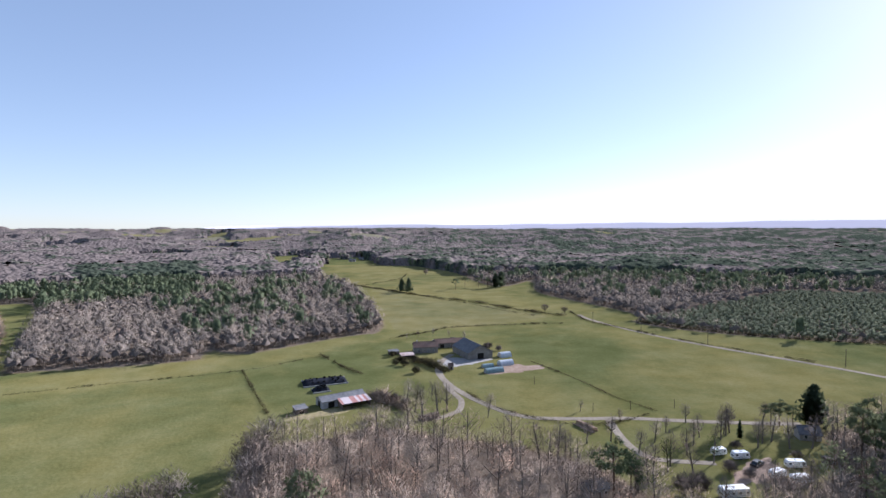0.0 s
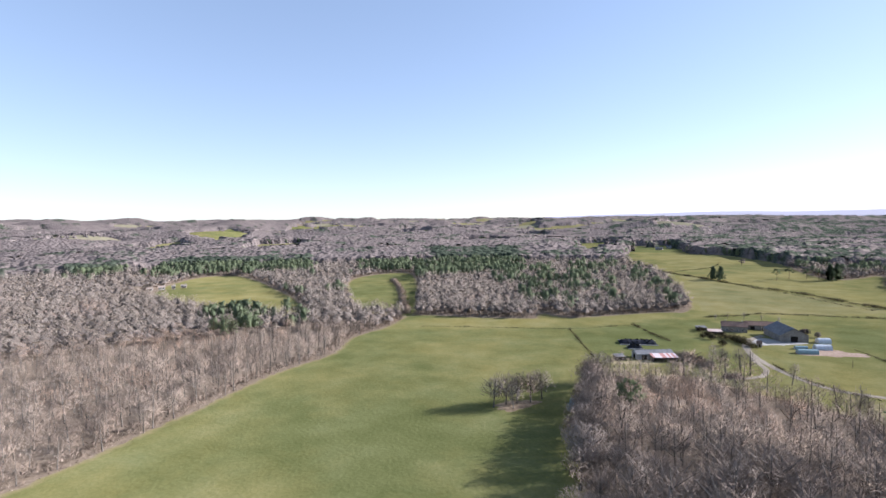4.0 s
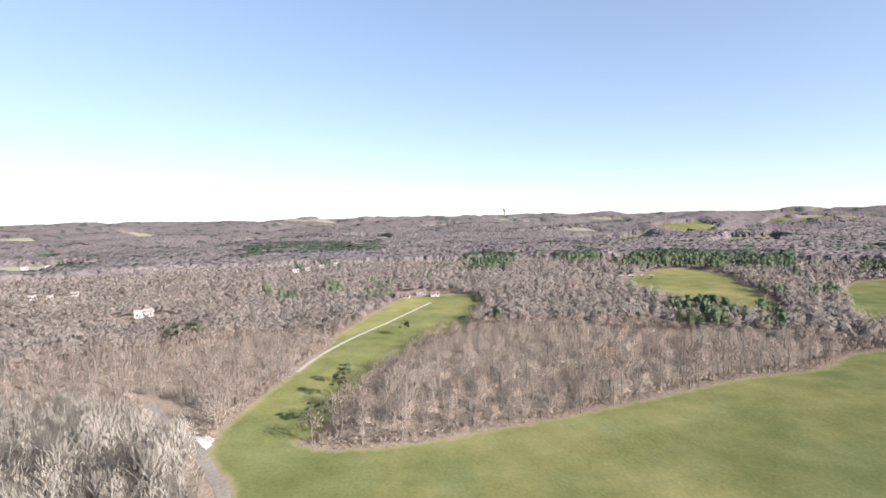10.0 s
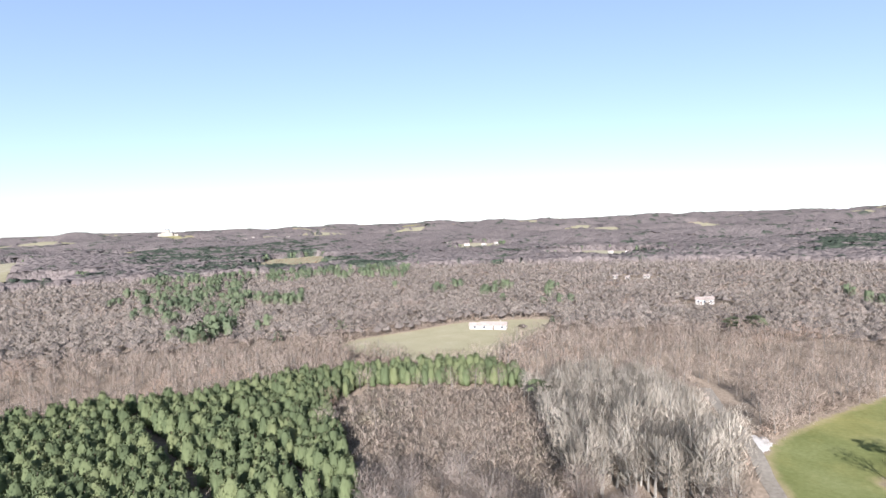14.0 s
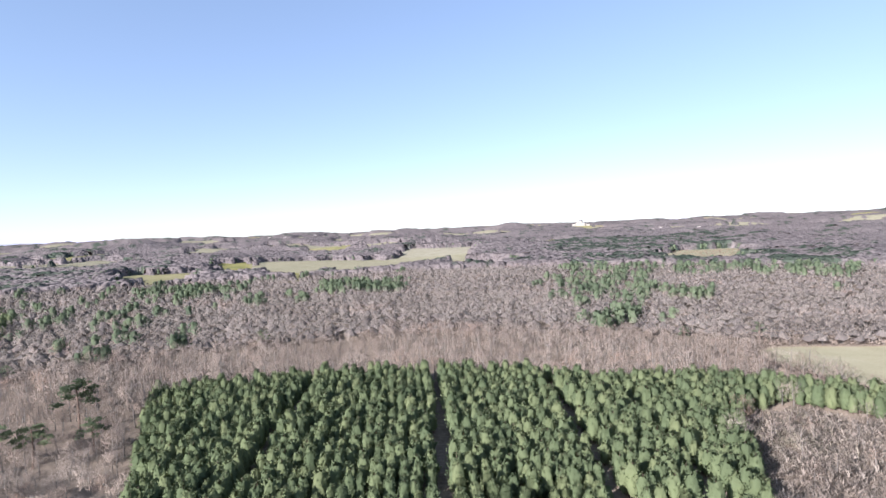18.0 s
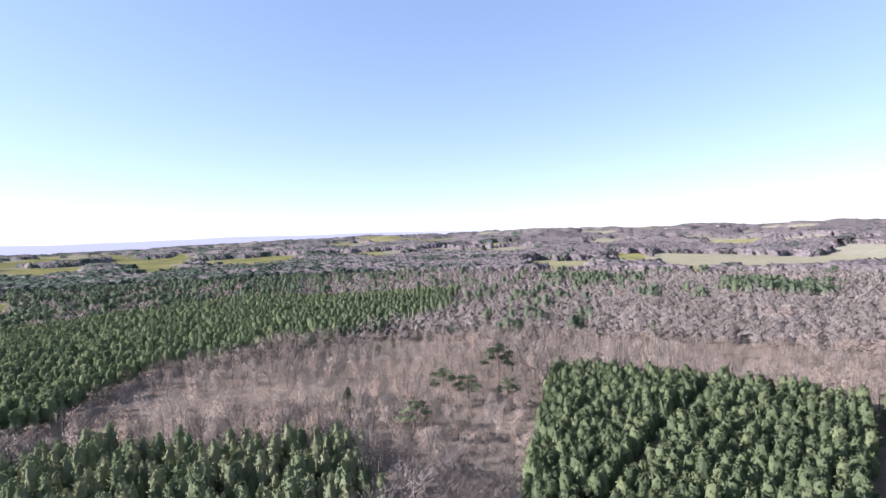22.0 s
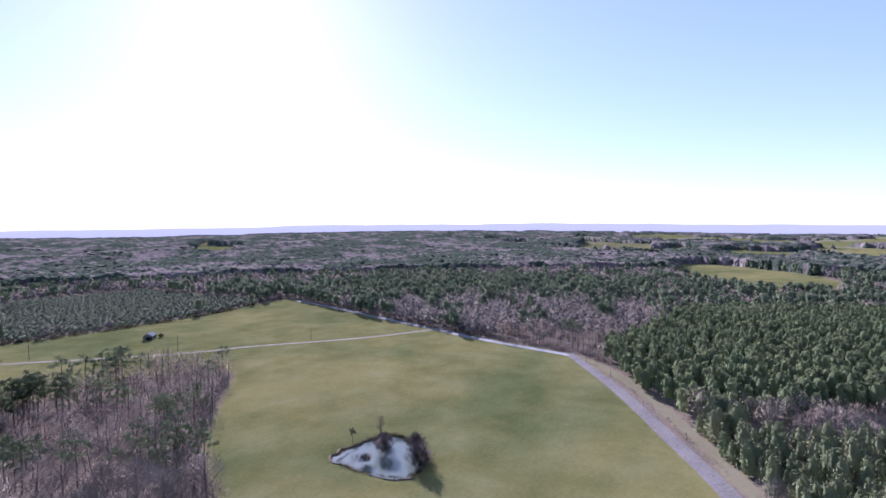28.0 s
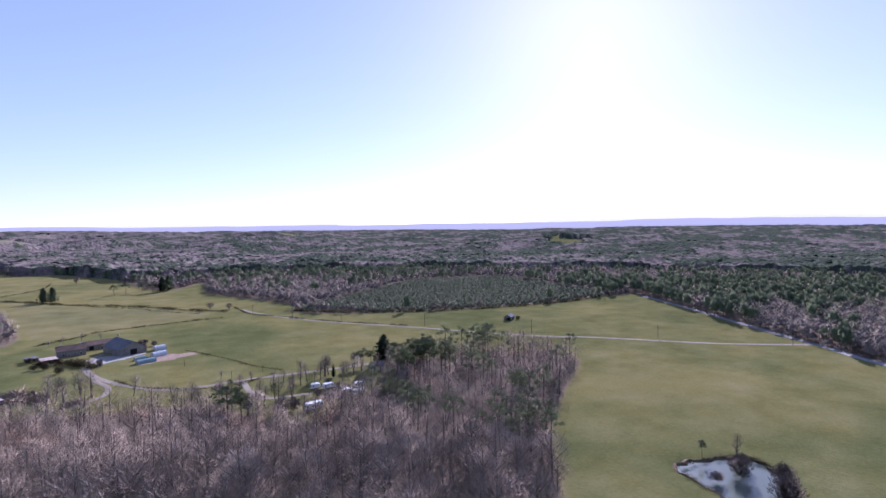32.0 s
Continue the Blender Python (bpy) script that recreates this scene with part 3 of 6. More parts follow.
def slivers(r, start, way, length, width, face=None):
    """Thin tapering triangles, one for each twig, turned outwards and up."""
    n = len(start)
    if face is None:
        face = unit(start * (1.6, 1.6, 0)) * 0.7 + np.array([0, 0, 0.8])
    side = np.cross(way, face + 0.22 * r.normal(size=(n, 3)))
    side /= np.linalg.norm(side, axis=1)[:, None] + 1e-9
    w, l = np.reshape(width, (-1, 1)), np.reshape(length, (-1, 1))
    v = np.stack([start - side * w / 2, start + side * w / 2, start + way * l], 1).reshape(-1, 3)
    return v, np.arange(3 * n).reshape(-1, 3)


def unit(v):
    return v / (np.linalg.norm(v, axis=1)[:, None] + 1e-9)


def along(r, out, tangent, rise, away):
    """Directions that lie mostly in the skin of a crown whose outward directions are given."""
    t = r.normal(size=out.shape)
    t = unit(t - out * (t * out).sum(1)[:, None])
    return unit(t * tangent + np.array([0, 0, rise]) + out * away)


def bare_tree(seed, twigs=110, limbs=8, spread=0.3, wide=0.013, rise=0.3, stem=1.0, reach=1.0):
    """A leafless broadleaf tree of height 1: trunk with limbs, and a rounded crown of twigs."""
    r = np.random.RandomState(seed)
    lean = r.normal(size=2) * 0.03
    parts = [tube([(0, 0, -0.03), (lean[0], lean[1], 0.4), (lean[0] * 2, lean[1] * 2, 0.8)], [0.013 * stem, 0.009 * stem, 0.003 * stem])]
    for k in range(limbs):
        a, h = 6.283 * (k + r.rand()) / limbs, r.uniform(0.22, 0.55)
        ln = spread * r.uniform(0.6, 1.0)
        p0 = np.array([lean[0] * h * 2.4, lean[1] * h * 2.4, h])
        parts.append(tube([p0, p0 + (ln * math.cos(a), ln * math.sin(a), ln * r.uniform(0.7, 1.2))], [0.005 * stem, 0.002 * stem], 3))
    d = unit(r.normal(size=(twigs, 3)) + np.array([0, 0, 0.25]))
    lumps = 1 + 0.16 * np.sin(3 * np.arctan2(d[:, 1], d[:, 0]) + seed) + 0.1 * np.sin(5 * d[:, 2] + seed * 2)
    q = (0.3 + 0.7 * r.rand(twigs) ** 0.6) * lumps
    start = np.c_[spread * d[:, 0] * q, spread * d[:, 1] * q, 0.56 + 0.34 * d[:, 2] * q]
    start[:, :2] += lean * 2 * start[:, 2:]
    out = unit(start - np.array([0, 0, 0.3]))
    way = along(r, out, 0.75, rise + 0.15, 0.4)
    ln = reach * r.uniform(0.09, 0.2, twigs)
    start = start - way * ln[:, None] * 0.5
    return joined(parts), slivers(r, start, way, ln, wide * r.uniform(0.6, 1.5, twigs), out)


def bare_far(seed, n=34, w0=0.03, w1=0.06):
    """A leafless crown at some distance, of height 1: a rounded cloud of many shreds of twigs."""
    r = np.random.RandomState(seed)
    d = unit(r.normal(size=(n, 3)) * (1, 1, 0.8) + np.array([0, 0, 0.45]))
    q = (0.45 + 0.55 * r.rand(n) ** 0.5) * (1 + 0.14 * np.sin(3 * np.arctan2(d[:, 1], d[:, 0]) + seed))
    c = np.c_[0.27 * d[:, 0] * q, 0.27 * d[:, 1] * q, 0.52 + 0.38 * d[:, 2] * q]
    out = unit(c - np.array([0, 0, 0.25]))
    way = along(r, out, 0.8, 0.35, 0.25)
    ln = r.uniform(0.1, 0.22, n)
    return slivers(r, c - way * ln[:, None] * 0.6, way, ln, r.uniform(w0, w1, n), out)


def crown_shade(seed, sides=5):
    """The dark heart of a distant leafless crown, of height 1: a cone standing for the shade inside."""
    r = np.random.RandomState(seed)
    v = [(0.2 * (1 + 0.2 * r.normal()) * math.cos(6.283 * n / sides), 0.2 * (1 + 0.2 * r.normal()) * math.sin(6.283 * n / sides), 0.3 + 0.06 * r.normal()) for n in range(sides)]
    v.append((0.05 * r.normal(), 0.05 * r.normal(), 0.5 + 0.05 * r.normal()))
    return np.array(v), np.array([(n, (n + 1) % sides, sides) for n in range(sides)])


def pine_tree(seed, tufts=90, low=0.14, wide=0.2, size=0.13, core=7, blunt=0.35, inner=0.8):
    """A plantation pine of height 1: a straight stem, a dense uneven cone of needles with tufts all over it."""
    r = np.random.RandomState(seed)
    trunk = tube([(0, 0, -0.03), (0, 0, 0.5), (0, 0, 0.96)], [0.016, 0.011, 0.003])
    cone = lambda u: np.clip(1.25 * (1 - u) ** 0.7 * (0.55 + 0.9 * np.minimum(u * 3, 0.5)), 0.012, 1)
    ball = lambda u: np.sqrt(np.clip(1 - ((u - 0.42) / 0.6) ** 2, 0.01, 1))
    form = lambda u: wide * ((1 - blunt) * cone(u) + blunt * ball(u))
    h = low + (0.98 - low) * r.rand(tufts) ** 0.85
    u = (h - low) / (1 - low)
    a = r.uniform(0, 6.283, tufts)
    lobes = 1 + 0.16 * np.sin(3 * a + 9 * u + seed) + 0.1 * np.sin(5 * a - 14 * u)
    rad = form(u) * lobes * r.uniform(0.7, 1.12, tufts)
    c = np.c_[rad * np.cos(a), rad * np.sin(a), h]
    out = unit(np.c_[np.cos(a), np.sin(a), 0.55 + 0.6 * u] + 0.35 * r.normal(size=(tufts, 3)))
    s = size * r.uniform(0.6, 1.25, tufts)
    way = along(r, out, 0.6, 0.6, 0.25)
    crown = slivers(r, c - way * (s * 0.5)[:, None], way, s * 1.2, s * 0.75, out)
    v, f = [], []
    for k, q in enumerate((0.02, 0.3, 0.62, 0.88)):
        for n in range(core):
            b = 6.283 * (n + 0.5 * (k % 2)) / core
            w = inner * float(form(q)) * (1 + 0.16 * math.sin(3 * b + 9 * q + seed) + 0.12 * r.normal())
            v.append((w * math.cos(b), w * math.sin(b), low + (1 - low) * q + 0.025 * r.normal()))
            if k:
                p, m = (k - 1) * core, k * core
                f += [(p + n, p + (n + 1) % core, m + n), (p + (n + 1) % core, m + (n + 1) % core, m + n)]
    return trunk, joined([crown, (np.array(v), np.array(f))])


def broad_pine(seed, tufts=560):
    """An old pine of height 1: a tall bare stem, crooked limbs, a loose crown of needle clouds."""
    r = np.random.RandomState(seed)
    parts = [tube([(0, 0, -0.03), (0.015, 0.01, 0.45), (0.0, 0.02, 0.9)], [0.018, 0.013, 0.006], 5)]
    cs, n = [], 14
    for k in range(n):
        a, h = 6.283 * k * 0.382 + 0.4 * r.normal(), 0.52 + 0.42 * k / n
        ln = 0.25 * (1 - 0.6 * (k / n) ** 2) * r.uniform(0.5, 1.1)
        p1 = np.array([ln * math.cos(a), ln * math.sin(a), h + 0.05 + 0.03 * r.normal()])
        parts.append(tube([(0.01, 0.01, h), p1], [0.006, 0.002], 3))
        cs.append(p1)
    k = r.randint(0, n, tufts)
    d = unit(r.normal(size=(tufts, 3)) + np.array([0, 0, 0.3]))
    c = np.array(cs)[k] + d * np.array([0.095, 0.095, 0.05]) * r.uniform(0.3, 1.1, (tufts, 1))
    s = 0.042 * r.uniform(0.6, 1.3, tufts)
    return joined(parts), slivers(r, c, along(r, d, 0.8, 0.3, 0.3), s * 1.1, s * 0.75, d)


def bush(seed, n=120):
    """A rounded twiggy bush of height 1."""
    r = np.random.RandomState(seed)
    a, q = r.uniform(0, 6.283, n), np.sqrt(r.rand(n))
    start = np.c_[0.35 * q * np.cos(a), 0.35 * q * np.sin(a), 0.5 * r.rand(n)]
    way = unit(np.c_[np.cos(a) * q, np.sin(a) * q, np.ones(n)] + 0.4 * r.normal(size=(n, 3)))
    return slivers(r, start, way, r.uniform(0.25, 0.5, n), r.uniform(0.02, 0.05, n))


def round_bush(seed, n=1300):
    """A dense rounded bush of height 1 for a place by itself."""
    r = np.random.RandomState(seed)
    d = unit(r.normal(size=(n, 3)) + np.array([0, 0, 0.3]))
    q = (0.25 + 0.75 * r.rand(n) ** 0.55) * (1 + 0.15 * np.sin(4 * np.arctan2(d[:, 1], d[:, 0]) + seed) + 0.12 * np.sin(6 * d[:, 2] + seed))
    c = np.c_[0.42 * d[:, 0] * q, 0.42 * d[:, 1] * q, np.maximum(0.45 + 0.42 * d[:, 2] * q, 0.05)]
    way = unit(unit(c - np.array([0, 0, 0.1])) + 0.5 * r.normal(size=(n, 3)) + np.array([0, 0, 0.4]))
    ln = r.uniform(0.1, 0.22, n)
    return slivers(r, c - way * ln[:, None] * 0.5, way, ln, r.uniform(0.012, 0.024, n))


def outward(v):
    """The way out of the middle of a crown, for each of its vertices."""
    top = v[:, 2].max()
    return unit((v - (0, 0, 0.3 * top)) * (1, 1, 0.5) + np.array([0, 0, 0.04 * top]))


def scatter(name, templates, x, y, h, tint, material, label, category, wide=1.0, smooth=False, flat=0.0):
    """One mesh of many trees: each a turned and scaled copy of one of the templates."""
    r = np.random.RandomState(len(x))
    z = ground_z(x, y)
    pick, yaw = r.randint(0, len(templates), len(x)), r.uniform(0, 6.283, len(x))
    V, F, T, N, o = [], [], [], [], 0
    for k, (tv, tf) in enumerate(templates):
        s = pick == k
        n = int(s.sum())
        if not n:
            continue
        c, sn, w = np.cos(yaw[s])[:, None], np.sin(yaw[s])[:, None], (h[s] * wide)[:, None]
        vx = (tv[:, 0] * c - tv[:, 1] * sn) * w + x[s][:, None]
        vy = (tv[:, 0] * sn + tv[:, 1] * c) * w + y[s][:, None]
        vz = tv[:, 2] * h[s][:, None] + z[s][:, None]
        q = unit(outward(tv) + np.array([0, 0, flat]))
        N.append(np.stack([q[:, 0] * c - q[:, 1] * sn, q[:, 0] * sn + q[:, 1] * c, q[:, 2] + 0 * c], -1).reshape(-1, 3))
        V.append(np.stack([vx, vy, vz], -1).reshape(-1, 3))
        F.append((tf[None] + (np.arange(n) * len(tv))[:, None, None] + o).reshape(-1, 3))
        T.append(np.repeat(tint[s], len(tv)))
        o += n * len(tv)
    ob = new(name, mesh_from(name, np.concatenate(V), np.concatenate(F), material, {"tint": np.concatenate(T), "outward": np.concatenate(N)}, False, smooth))
    return tagged(ob, label, category, kind="stuff")


def grid_points(r0, r1, step, seed, jitter=0.9):
    r = np.random.RandomState(seed)
    k = np.arange(-r1, r1, step)
    x, y = np.meshgrid(k, k)
    x = (x + step * jitter * (r.rand(*x.shape) - 0.5)).ravel()
    y = (y + step * jitter * (r.rand(*y.shape) - 0.5)).ravel()
    q = np.hypot(x, y)
    s = (q >= r0) & (q < r1)
    return x[s], y[s], np.random.RandomState(seed + 1)


def near_line(line, x, y, d):
    return signed(smooth_line(line, False, 8.0), x, y, False) < d


PARTS_OF_LAND = dict(pines=PINES, west=PINES_WEST, olive=PINES_OLIVE, glade=GLADE, scrub=SCRUB, young=YOUNG_PINES, poplar=POPLARS)
BARE = [bare_tree(s, 250, 4, 0.41, 0.0098, 0.2, 1.4, 0.62) for s in range(1, 7)]
SLIM = [bare_tree(s, 340, 9, 0.21, 0.0072, 0.6, 1.4, 0.6) for s in range(7, 10)]
FINE = [bare_tree(s, 560, 6, 0.41, 0.0074, 0.2, 1.5, 0.62) for s in range(61, 66)]
PINES_T = [pine_tree(s, 190, 0.1, 0.2, 0.056, 8, 0.6, 0.76) for s in range(11, 15)]
BROAD_T = [broad_pine(s, 420) for s in range(21, 24)]


def zone(x, y):
    z = np.full(x.shape, "wood", dtype="U6")
    x, y = x + 3.5 * waves(x, y, 91, 22), y + 3.5 * waves(x, y, 92, 22)
    for k, p in PARTS_OF_LAND.items():
        z[inside(np.array(p, float), x, y)] = k
    return z


# pine woods and clumps: bearing, near and far edge, half width in degrees, share of pines
PINE_BLOCKS = [(36.5, 520, 720, 3.6, 0.95), (28.0, 560, 980, 5.0, 0.9), (52.5, 640, 800, 7.5, 0.95), (50.5, 300, 390, 4.5, 0.5),
               (150.0, 620, 950, 12.5, 0.4), (157.5, 280, 420, 4.5, 0.38), (152.5, 430, 490, 3.5, 0.6), (184.5, 500, 610, 4.5, 0.7),
               (201.0, 560, 660, 5.0, 0.6), (160.0, 420, 600, 5.0, 0.4), (155.5, 1000, 1700, 8.5, 0.5), (92.0, 900, 1300, 7.0, 0.7),
               (74.0, 600, 800, 2.5, 0.6), (65.0, 700, 850, 2.5, 0.6), (248.0, 380, 1150, 19.0, 0.5), (318.0, 210, 262, 7.0, 0.0), (20.0, 390, 640, 5.5, 0.36)]


def pine_share(x, y):
    """How many of the scattered trees are pines, by place."""
    az = np.degrees(np.arctan2(-x, y)) % 360
    r = np.hypot(x, y)
    s = 0.008 + 0.06 * smoothstep(waves(x, y, 21, 260), 0.45, 1.0)
    south = np.clip(np.cos(np.radians(az - 290)), 0, 1) ** 0.7
    s = s + south * smoothstep(r, 230, 420) * (0.2 + 0.4 * smoothstep(waves(x, y, 33, 420), -0.5, 0.6))
    for b, near, far, half, share in PINE_BLOCKS:
        inn = (np.abs((az - b + 180) % 360 - 180) + 0.8 * waves(x, y, 71, 60) < half) & (r + 14 * waves(x, y, 72, 70) > near) & (r < far)
        s = np.where(inn, np.maximum(s, share * (0.55 + 0.6 * smoothstep(waves(x, y, 73, 90), -0.5, 0.4))), s)
    farm = (r < 260) & (x > 62) & (y > 60)
    s = np.where(farm, 0.14, s)
    corner = inside(np.array([(78, 182), (98, 192), (156, 170), (98, 104), (74, 130)], float), x, y)
    return np.clip(np.where(corner, 0.36, s), 0, 0.97)


# clearings round the houses nearest to the meadows
HOUSE_PLOTS = [(-d * math.sin(radians(b)), d * math.cos(radians(b)), q) for b, d, q in ((81.0, 432, 26), (80.4, 412, 18), (108.0, 398, 20), (60.0, 536, 24), (58.0, 536, 22), (115.2, 560, 22), (113.2, 566, 20), (94.0, 656, 22), (92.6, 676, 22), (90.0, 725, 24))]
CLUSTER = lambda x, y, r: np.clip(0.5 + 0.42 * waves(x, y, 77, 42) + 0.42 * (r.rand(len(x)) - 0.5), 0.02, 1)
RUSSET = lambda x, y: np.exp(-(((x + 232) / 34) ** 2 + ((y - 146) / 26) ** 2) ** 2)          # beeches that keep brown leaves
TINT_FIELD = lambda x, y, r: np.clip(0.5 + 0.28 * waves(x, y, 41, 90) + 0.16 * r.normal(size=x.shape) + 0.5 * RUSSET(x, y), 0, 1)

# the woods close by: full trees
x, y, r = grid_points(60, 300, 6.0, 101)
op, _ = open_land(x, y)
zn = zone(x, y)
clear = (op < -0.4) & ~near_line(ROAD, x, y, 5.0) & ~near_line(RIDGE_ROAD, x, y, 4.0) & ~near_line(WEST_ROAD, x, y, 6.5) & ~near_line(GARDEN_TRACK, x, y, 2.5) & ~near_line(MEADOW_TRACK, x, y, 2.2)
for hx, hy, hr in HOUSE_PLOTS:
    clear &= np.hypot(x - hx, y - hy) > hr
wood = clear & (zn == "wood")
isp = CLUSTER(x, y, r) < pine_share(x, y)
k = wood & ~isp
h = r.uniform(8.5, 13.0, len(x)) * (0.9 + 0.15 * waves(x, y, 51, 120)) * np.where(inside(WOOD_FARM_LINE, x, y), 1.14, 1.0)
tint = TINT_FIELD(x, y, r)


def nearest(k, x, y, h, count, least=84):
    """Takes the trees nearest to the middle out of the selection k, and returns them as points and heights."""
    d = np.where(k & (np.hypot(x, y) > least), np.hypot(x, y), 1e9)
    i = np.argsort(d)[:count]
    k[i] = False
    return list(zip(x[i].tolist(), y[i].tolist())), h[i].tolist()


NEAR_BARE = nearest(k, x, y, h, 290)
for kk, forms in ((k & (np.hypot(x, y) < 190), FINE), (k & (np.hypot(x, y) >= 190), BARE)):
    scatter("bare_trunks", [b[0] for b in forms], x[kk], y[kk], h[kk], tint[kk], M_BARK, "grey trunks and limbs of the leafless woodland", "woodland")
    scatter("bare_crowns", [b[1] for b in forms], x[kk], y[kk], h[kk], tint[kk], M_TWIG, "leafless brown-grey twigs of dense winter woodland", "woodland")
k = wood & isp
scatter("scattered_pine_crowns", [b[1] for b in BROAD_T], x[k], y[k], h[k] * 1.1, tint[k], M_WOODPINE, "dark green pine crowns scattered through bare woodland", "woodland")
scatter("scattered_pine_trunks", [b[0] for b in BROAD_T], x[k], y[k], h[k] * 1.1, tint[k], M_PBARK, "reddish pine trunks scattered through bare woodland", "woodland")

x, y, r = grid_points(60, 300, 3.5, 111)
op, _ = open_land(x, y)
k = (op < -0.4) & (zone(x, y) == "poplar") & ~near_line(WEST_ROAD, x, y, 5.5)
h, tint = r.uniform(8.5, 12.5, len(x)), r.rand(len(x))
NEAR_POPLARS = nearest(k, x, y, h * 1.2, 110)
scatter("poplar_trunks", [b[0] for b in SLIM], x[k], y[k], h[k] * 1.2, tint[k], M_PALEBARK, "pale trunks of tall leafless trees", "woodland")
scatter("poplar_crowns", [b[1] for b in SLIM], x[k], y[k], h[k] * 1.2, tint[k], M_PALETWIG, "pale grey twigs of tall leafless trees", "woodland")

# plantation rows of pines
gxp, gyp = np.meshgrid(np.arange(-200, 140, 3.1), np.arange(-240, -76, 3.3))
rp = np.random.RandomState(61)
x = (gxp + 1.5 * (rp.rand(*gxp.shape) - 0.5)).ravel()
y = (gyp + 1.9 * (rp.rand(*gyp.shape) - 0.5)).ravel()
k = inside(np.array(PINES, float), x, y)
for line in PINE_RIDES:
    k &= ~near_line(line, x, y, 2.1)
k &= rp.rand(len(x)) < 0.96
x, y = x[k], y[k]
h = rp.uniform(6.0, 9.2, len(x))
k = np.ones(len(x), bool)
NEAR_PINES = nearest(k, x, y, h, 280)
x, y, h = x[k], y[k], h[k]
scatter("plantation_pine_crowns", [b[1] for b in PINES_T], x, y, h, rp.rand(len(x)), M_PINE, "rows of dense green young plantation pines", "plantation", 1.32)
scatter("plantation_pine_trunks", [b[0] for b in PINES_T], x, y, h, rp.rand(len(x)), M_PBARK, "thin reddish stems of plantation pines", "plantation")

x, y, r = grid_points(110, 520, 4.8, 161, 0.7)
zn = zone(x, y)
ok = ~near_line(ROAD, x, y, 8)
k = ok & (zn == "west")
h = r.uniform(8, 11, len(x))
lite = [pine_tree(s, 50, 0.2, 0.21, 0.085, 6, 0.7, 0.76)[1] for s in range(15, 18)]
scatter("west_pine_crowns", lite, x[k], y[k], h[k], r.rand(int(k.sum())), M_PINE, "dense dark green pine plantation", "plantation", 1.1)
x, y, r = grid_points(86, 320, 3.3, 162, 0.8)
k = (zone(x, y) == "olive") & ~near_line(ROAD, x, y, 8) & (r.rand(len(x)) < 0.93)
h = r.uniform(7, 11, len(x))
scatter("olive_pine_crowns", [pine_tree(s, 190, 0.06, 0.2, 0.062, 7, 0.45, 0.7)[1] for s in (81, 82, 83, 84)], x[k], y[k], h[k] * r.uniform(0.7, 1.15, len(x))[k] * 0.92, r.rand(int(k.sum())), M_OLIVE, "olive green young conifers with brown tops", "plantation", 1.15)
x, y, r = grid_points(300, 660, 4.0, 165, 0.7)
zn = zone(x, y)
h = r.uniform(8, 11, len(x))
k = zn == "young"
scatter("young_pine_crowns", [pine_tree(s, 6, 0.1, 0.26, 0.2, 4, 0.8)[1] for s in (18, 19)], x[k], y[k], h[k] * 0.32, r.rand(int(k.sum())), M_YOUNG, "rows of low young pines", "plantation", 2.1)
x, y, r = grid_points(110, 320, 4.4, 163, 0.8)
zn = zone(x, y)
h = r.uniform(8, 11, len(x))
k = (zn == "glade") & (r.rand(len(x)) < 0.24)
scatter("glade_crowns", [b[1] for b in BARE], x[k], y[k], h[k], r.rand(int(k.sum())), M_TWIG, "thinly spread bare trees in a brown glade", "woodland")

x, y, r = grid_points(60, 220, 2.2, 171)
k = zone(x, y) == "scrub"
scatter("coppice_scrub", [bush(s, 40) for s in (5, 6, 7)], x[k], y[k], r.uniform(2.2, 4.6, int(k.sum())), TINT_FIELD(x[k], y[k], r), M_SCRUB, "low russet-brown coppice scrub", "scrub")
k &= r.rand(len(x)) < 0.035
scatter("scrub_trees", [b[1] for b in BARE], x[k], y[k], r.uniform(5, 8.5, int(k.sum())), r.rand(int(k.sum())), M_TWIG, "pale bare saplings standing in the scrub", "woodland")
scatter("scrub_tree_trunks", [b[0] for b in BARE], x[k], y[k], r.uniform(5, 7.5, int(k.sum())), r.rand(int(k.sum())), M_BARK, "grey stems of saplings standing in the scrub", "woodland")

# a clearing grown over with russet heath
x, y, r = grid_points(830, 1120, 7.0, 173)
az = np.degrees(np.arctan2(-x, y)) % 360
k = (np.abs(az - 149.4) + 0.5 * waves(x, y, 74, 70) < 3.5) & (open_land(x, y)[0] > 2)
scatter("heath_scrub", [bush(s, 14) for s in (11, 12, 13)], x[k], y[k], r.uniform(1.6, 3.2, int(k.sum())), r.rand(int(k.sum())), M_HEATH, "russet heath and bracken in a forest clearing", "scrub", 3.2)

# brushy undergrowth where the woods meet the meadows
x, y, r = grid_points(60, 330, 2.1, 175)
op, _ = open_land(x, y)
k = (op < 0.9) & (op > -6.5) & (zone(x, y) == "wood") & ~near_line(ROAD, x, y, 4) & ~near_line(RIDGE_ROAD, x, y, 3.5) & ~near_line(WEST_ROAD, x, y, 3.4) & ~near_line(MEADOW_TRACK, x, y, 1.6) & ~near_line(GARDEN_TRACK, x, y, 3)
h = (1.0 + 2.6 * smoothstep(-op, -1.0, 3.5)) * r.uniform(0.6, 1.3, len(x))
scatter("edge_undergrowth", [bush(s, 26) for s in (8, 9, 10)], x[k], y[k], h[k], TINT_FIELD(x[k], y[k], r), M_TWIG, "twiggy undergrowth along the edge of the woods", "undergrowth", 1.15)

x, y, r = grid_points(300, 700, 3.2, 177)
op, _ = open_land(x, y)
k = (op < 0.5) & (op > -11) & (zone(x, y) == "wood")
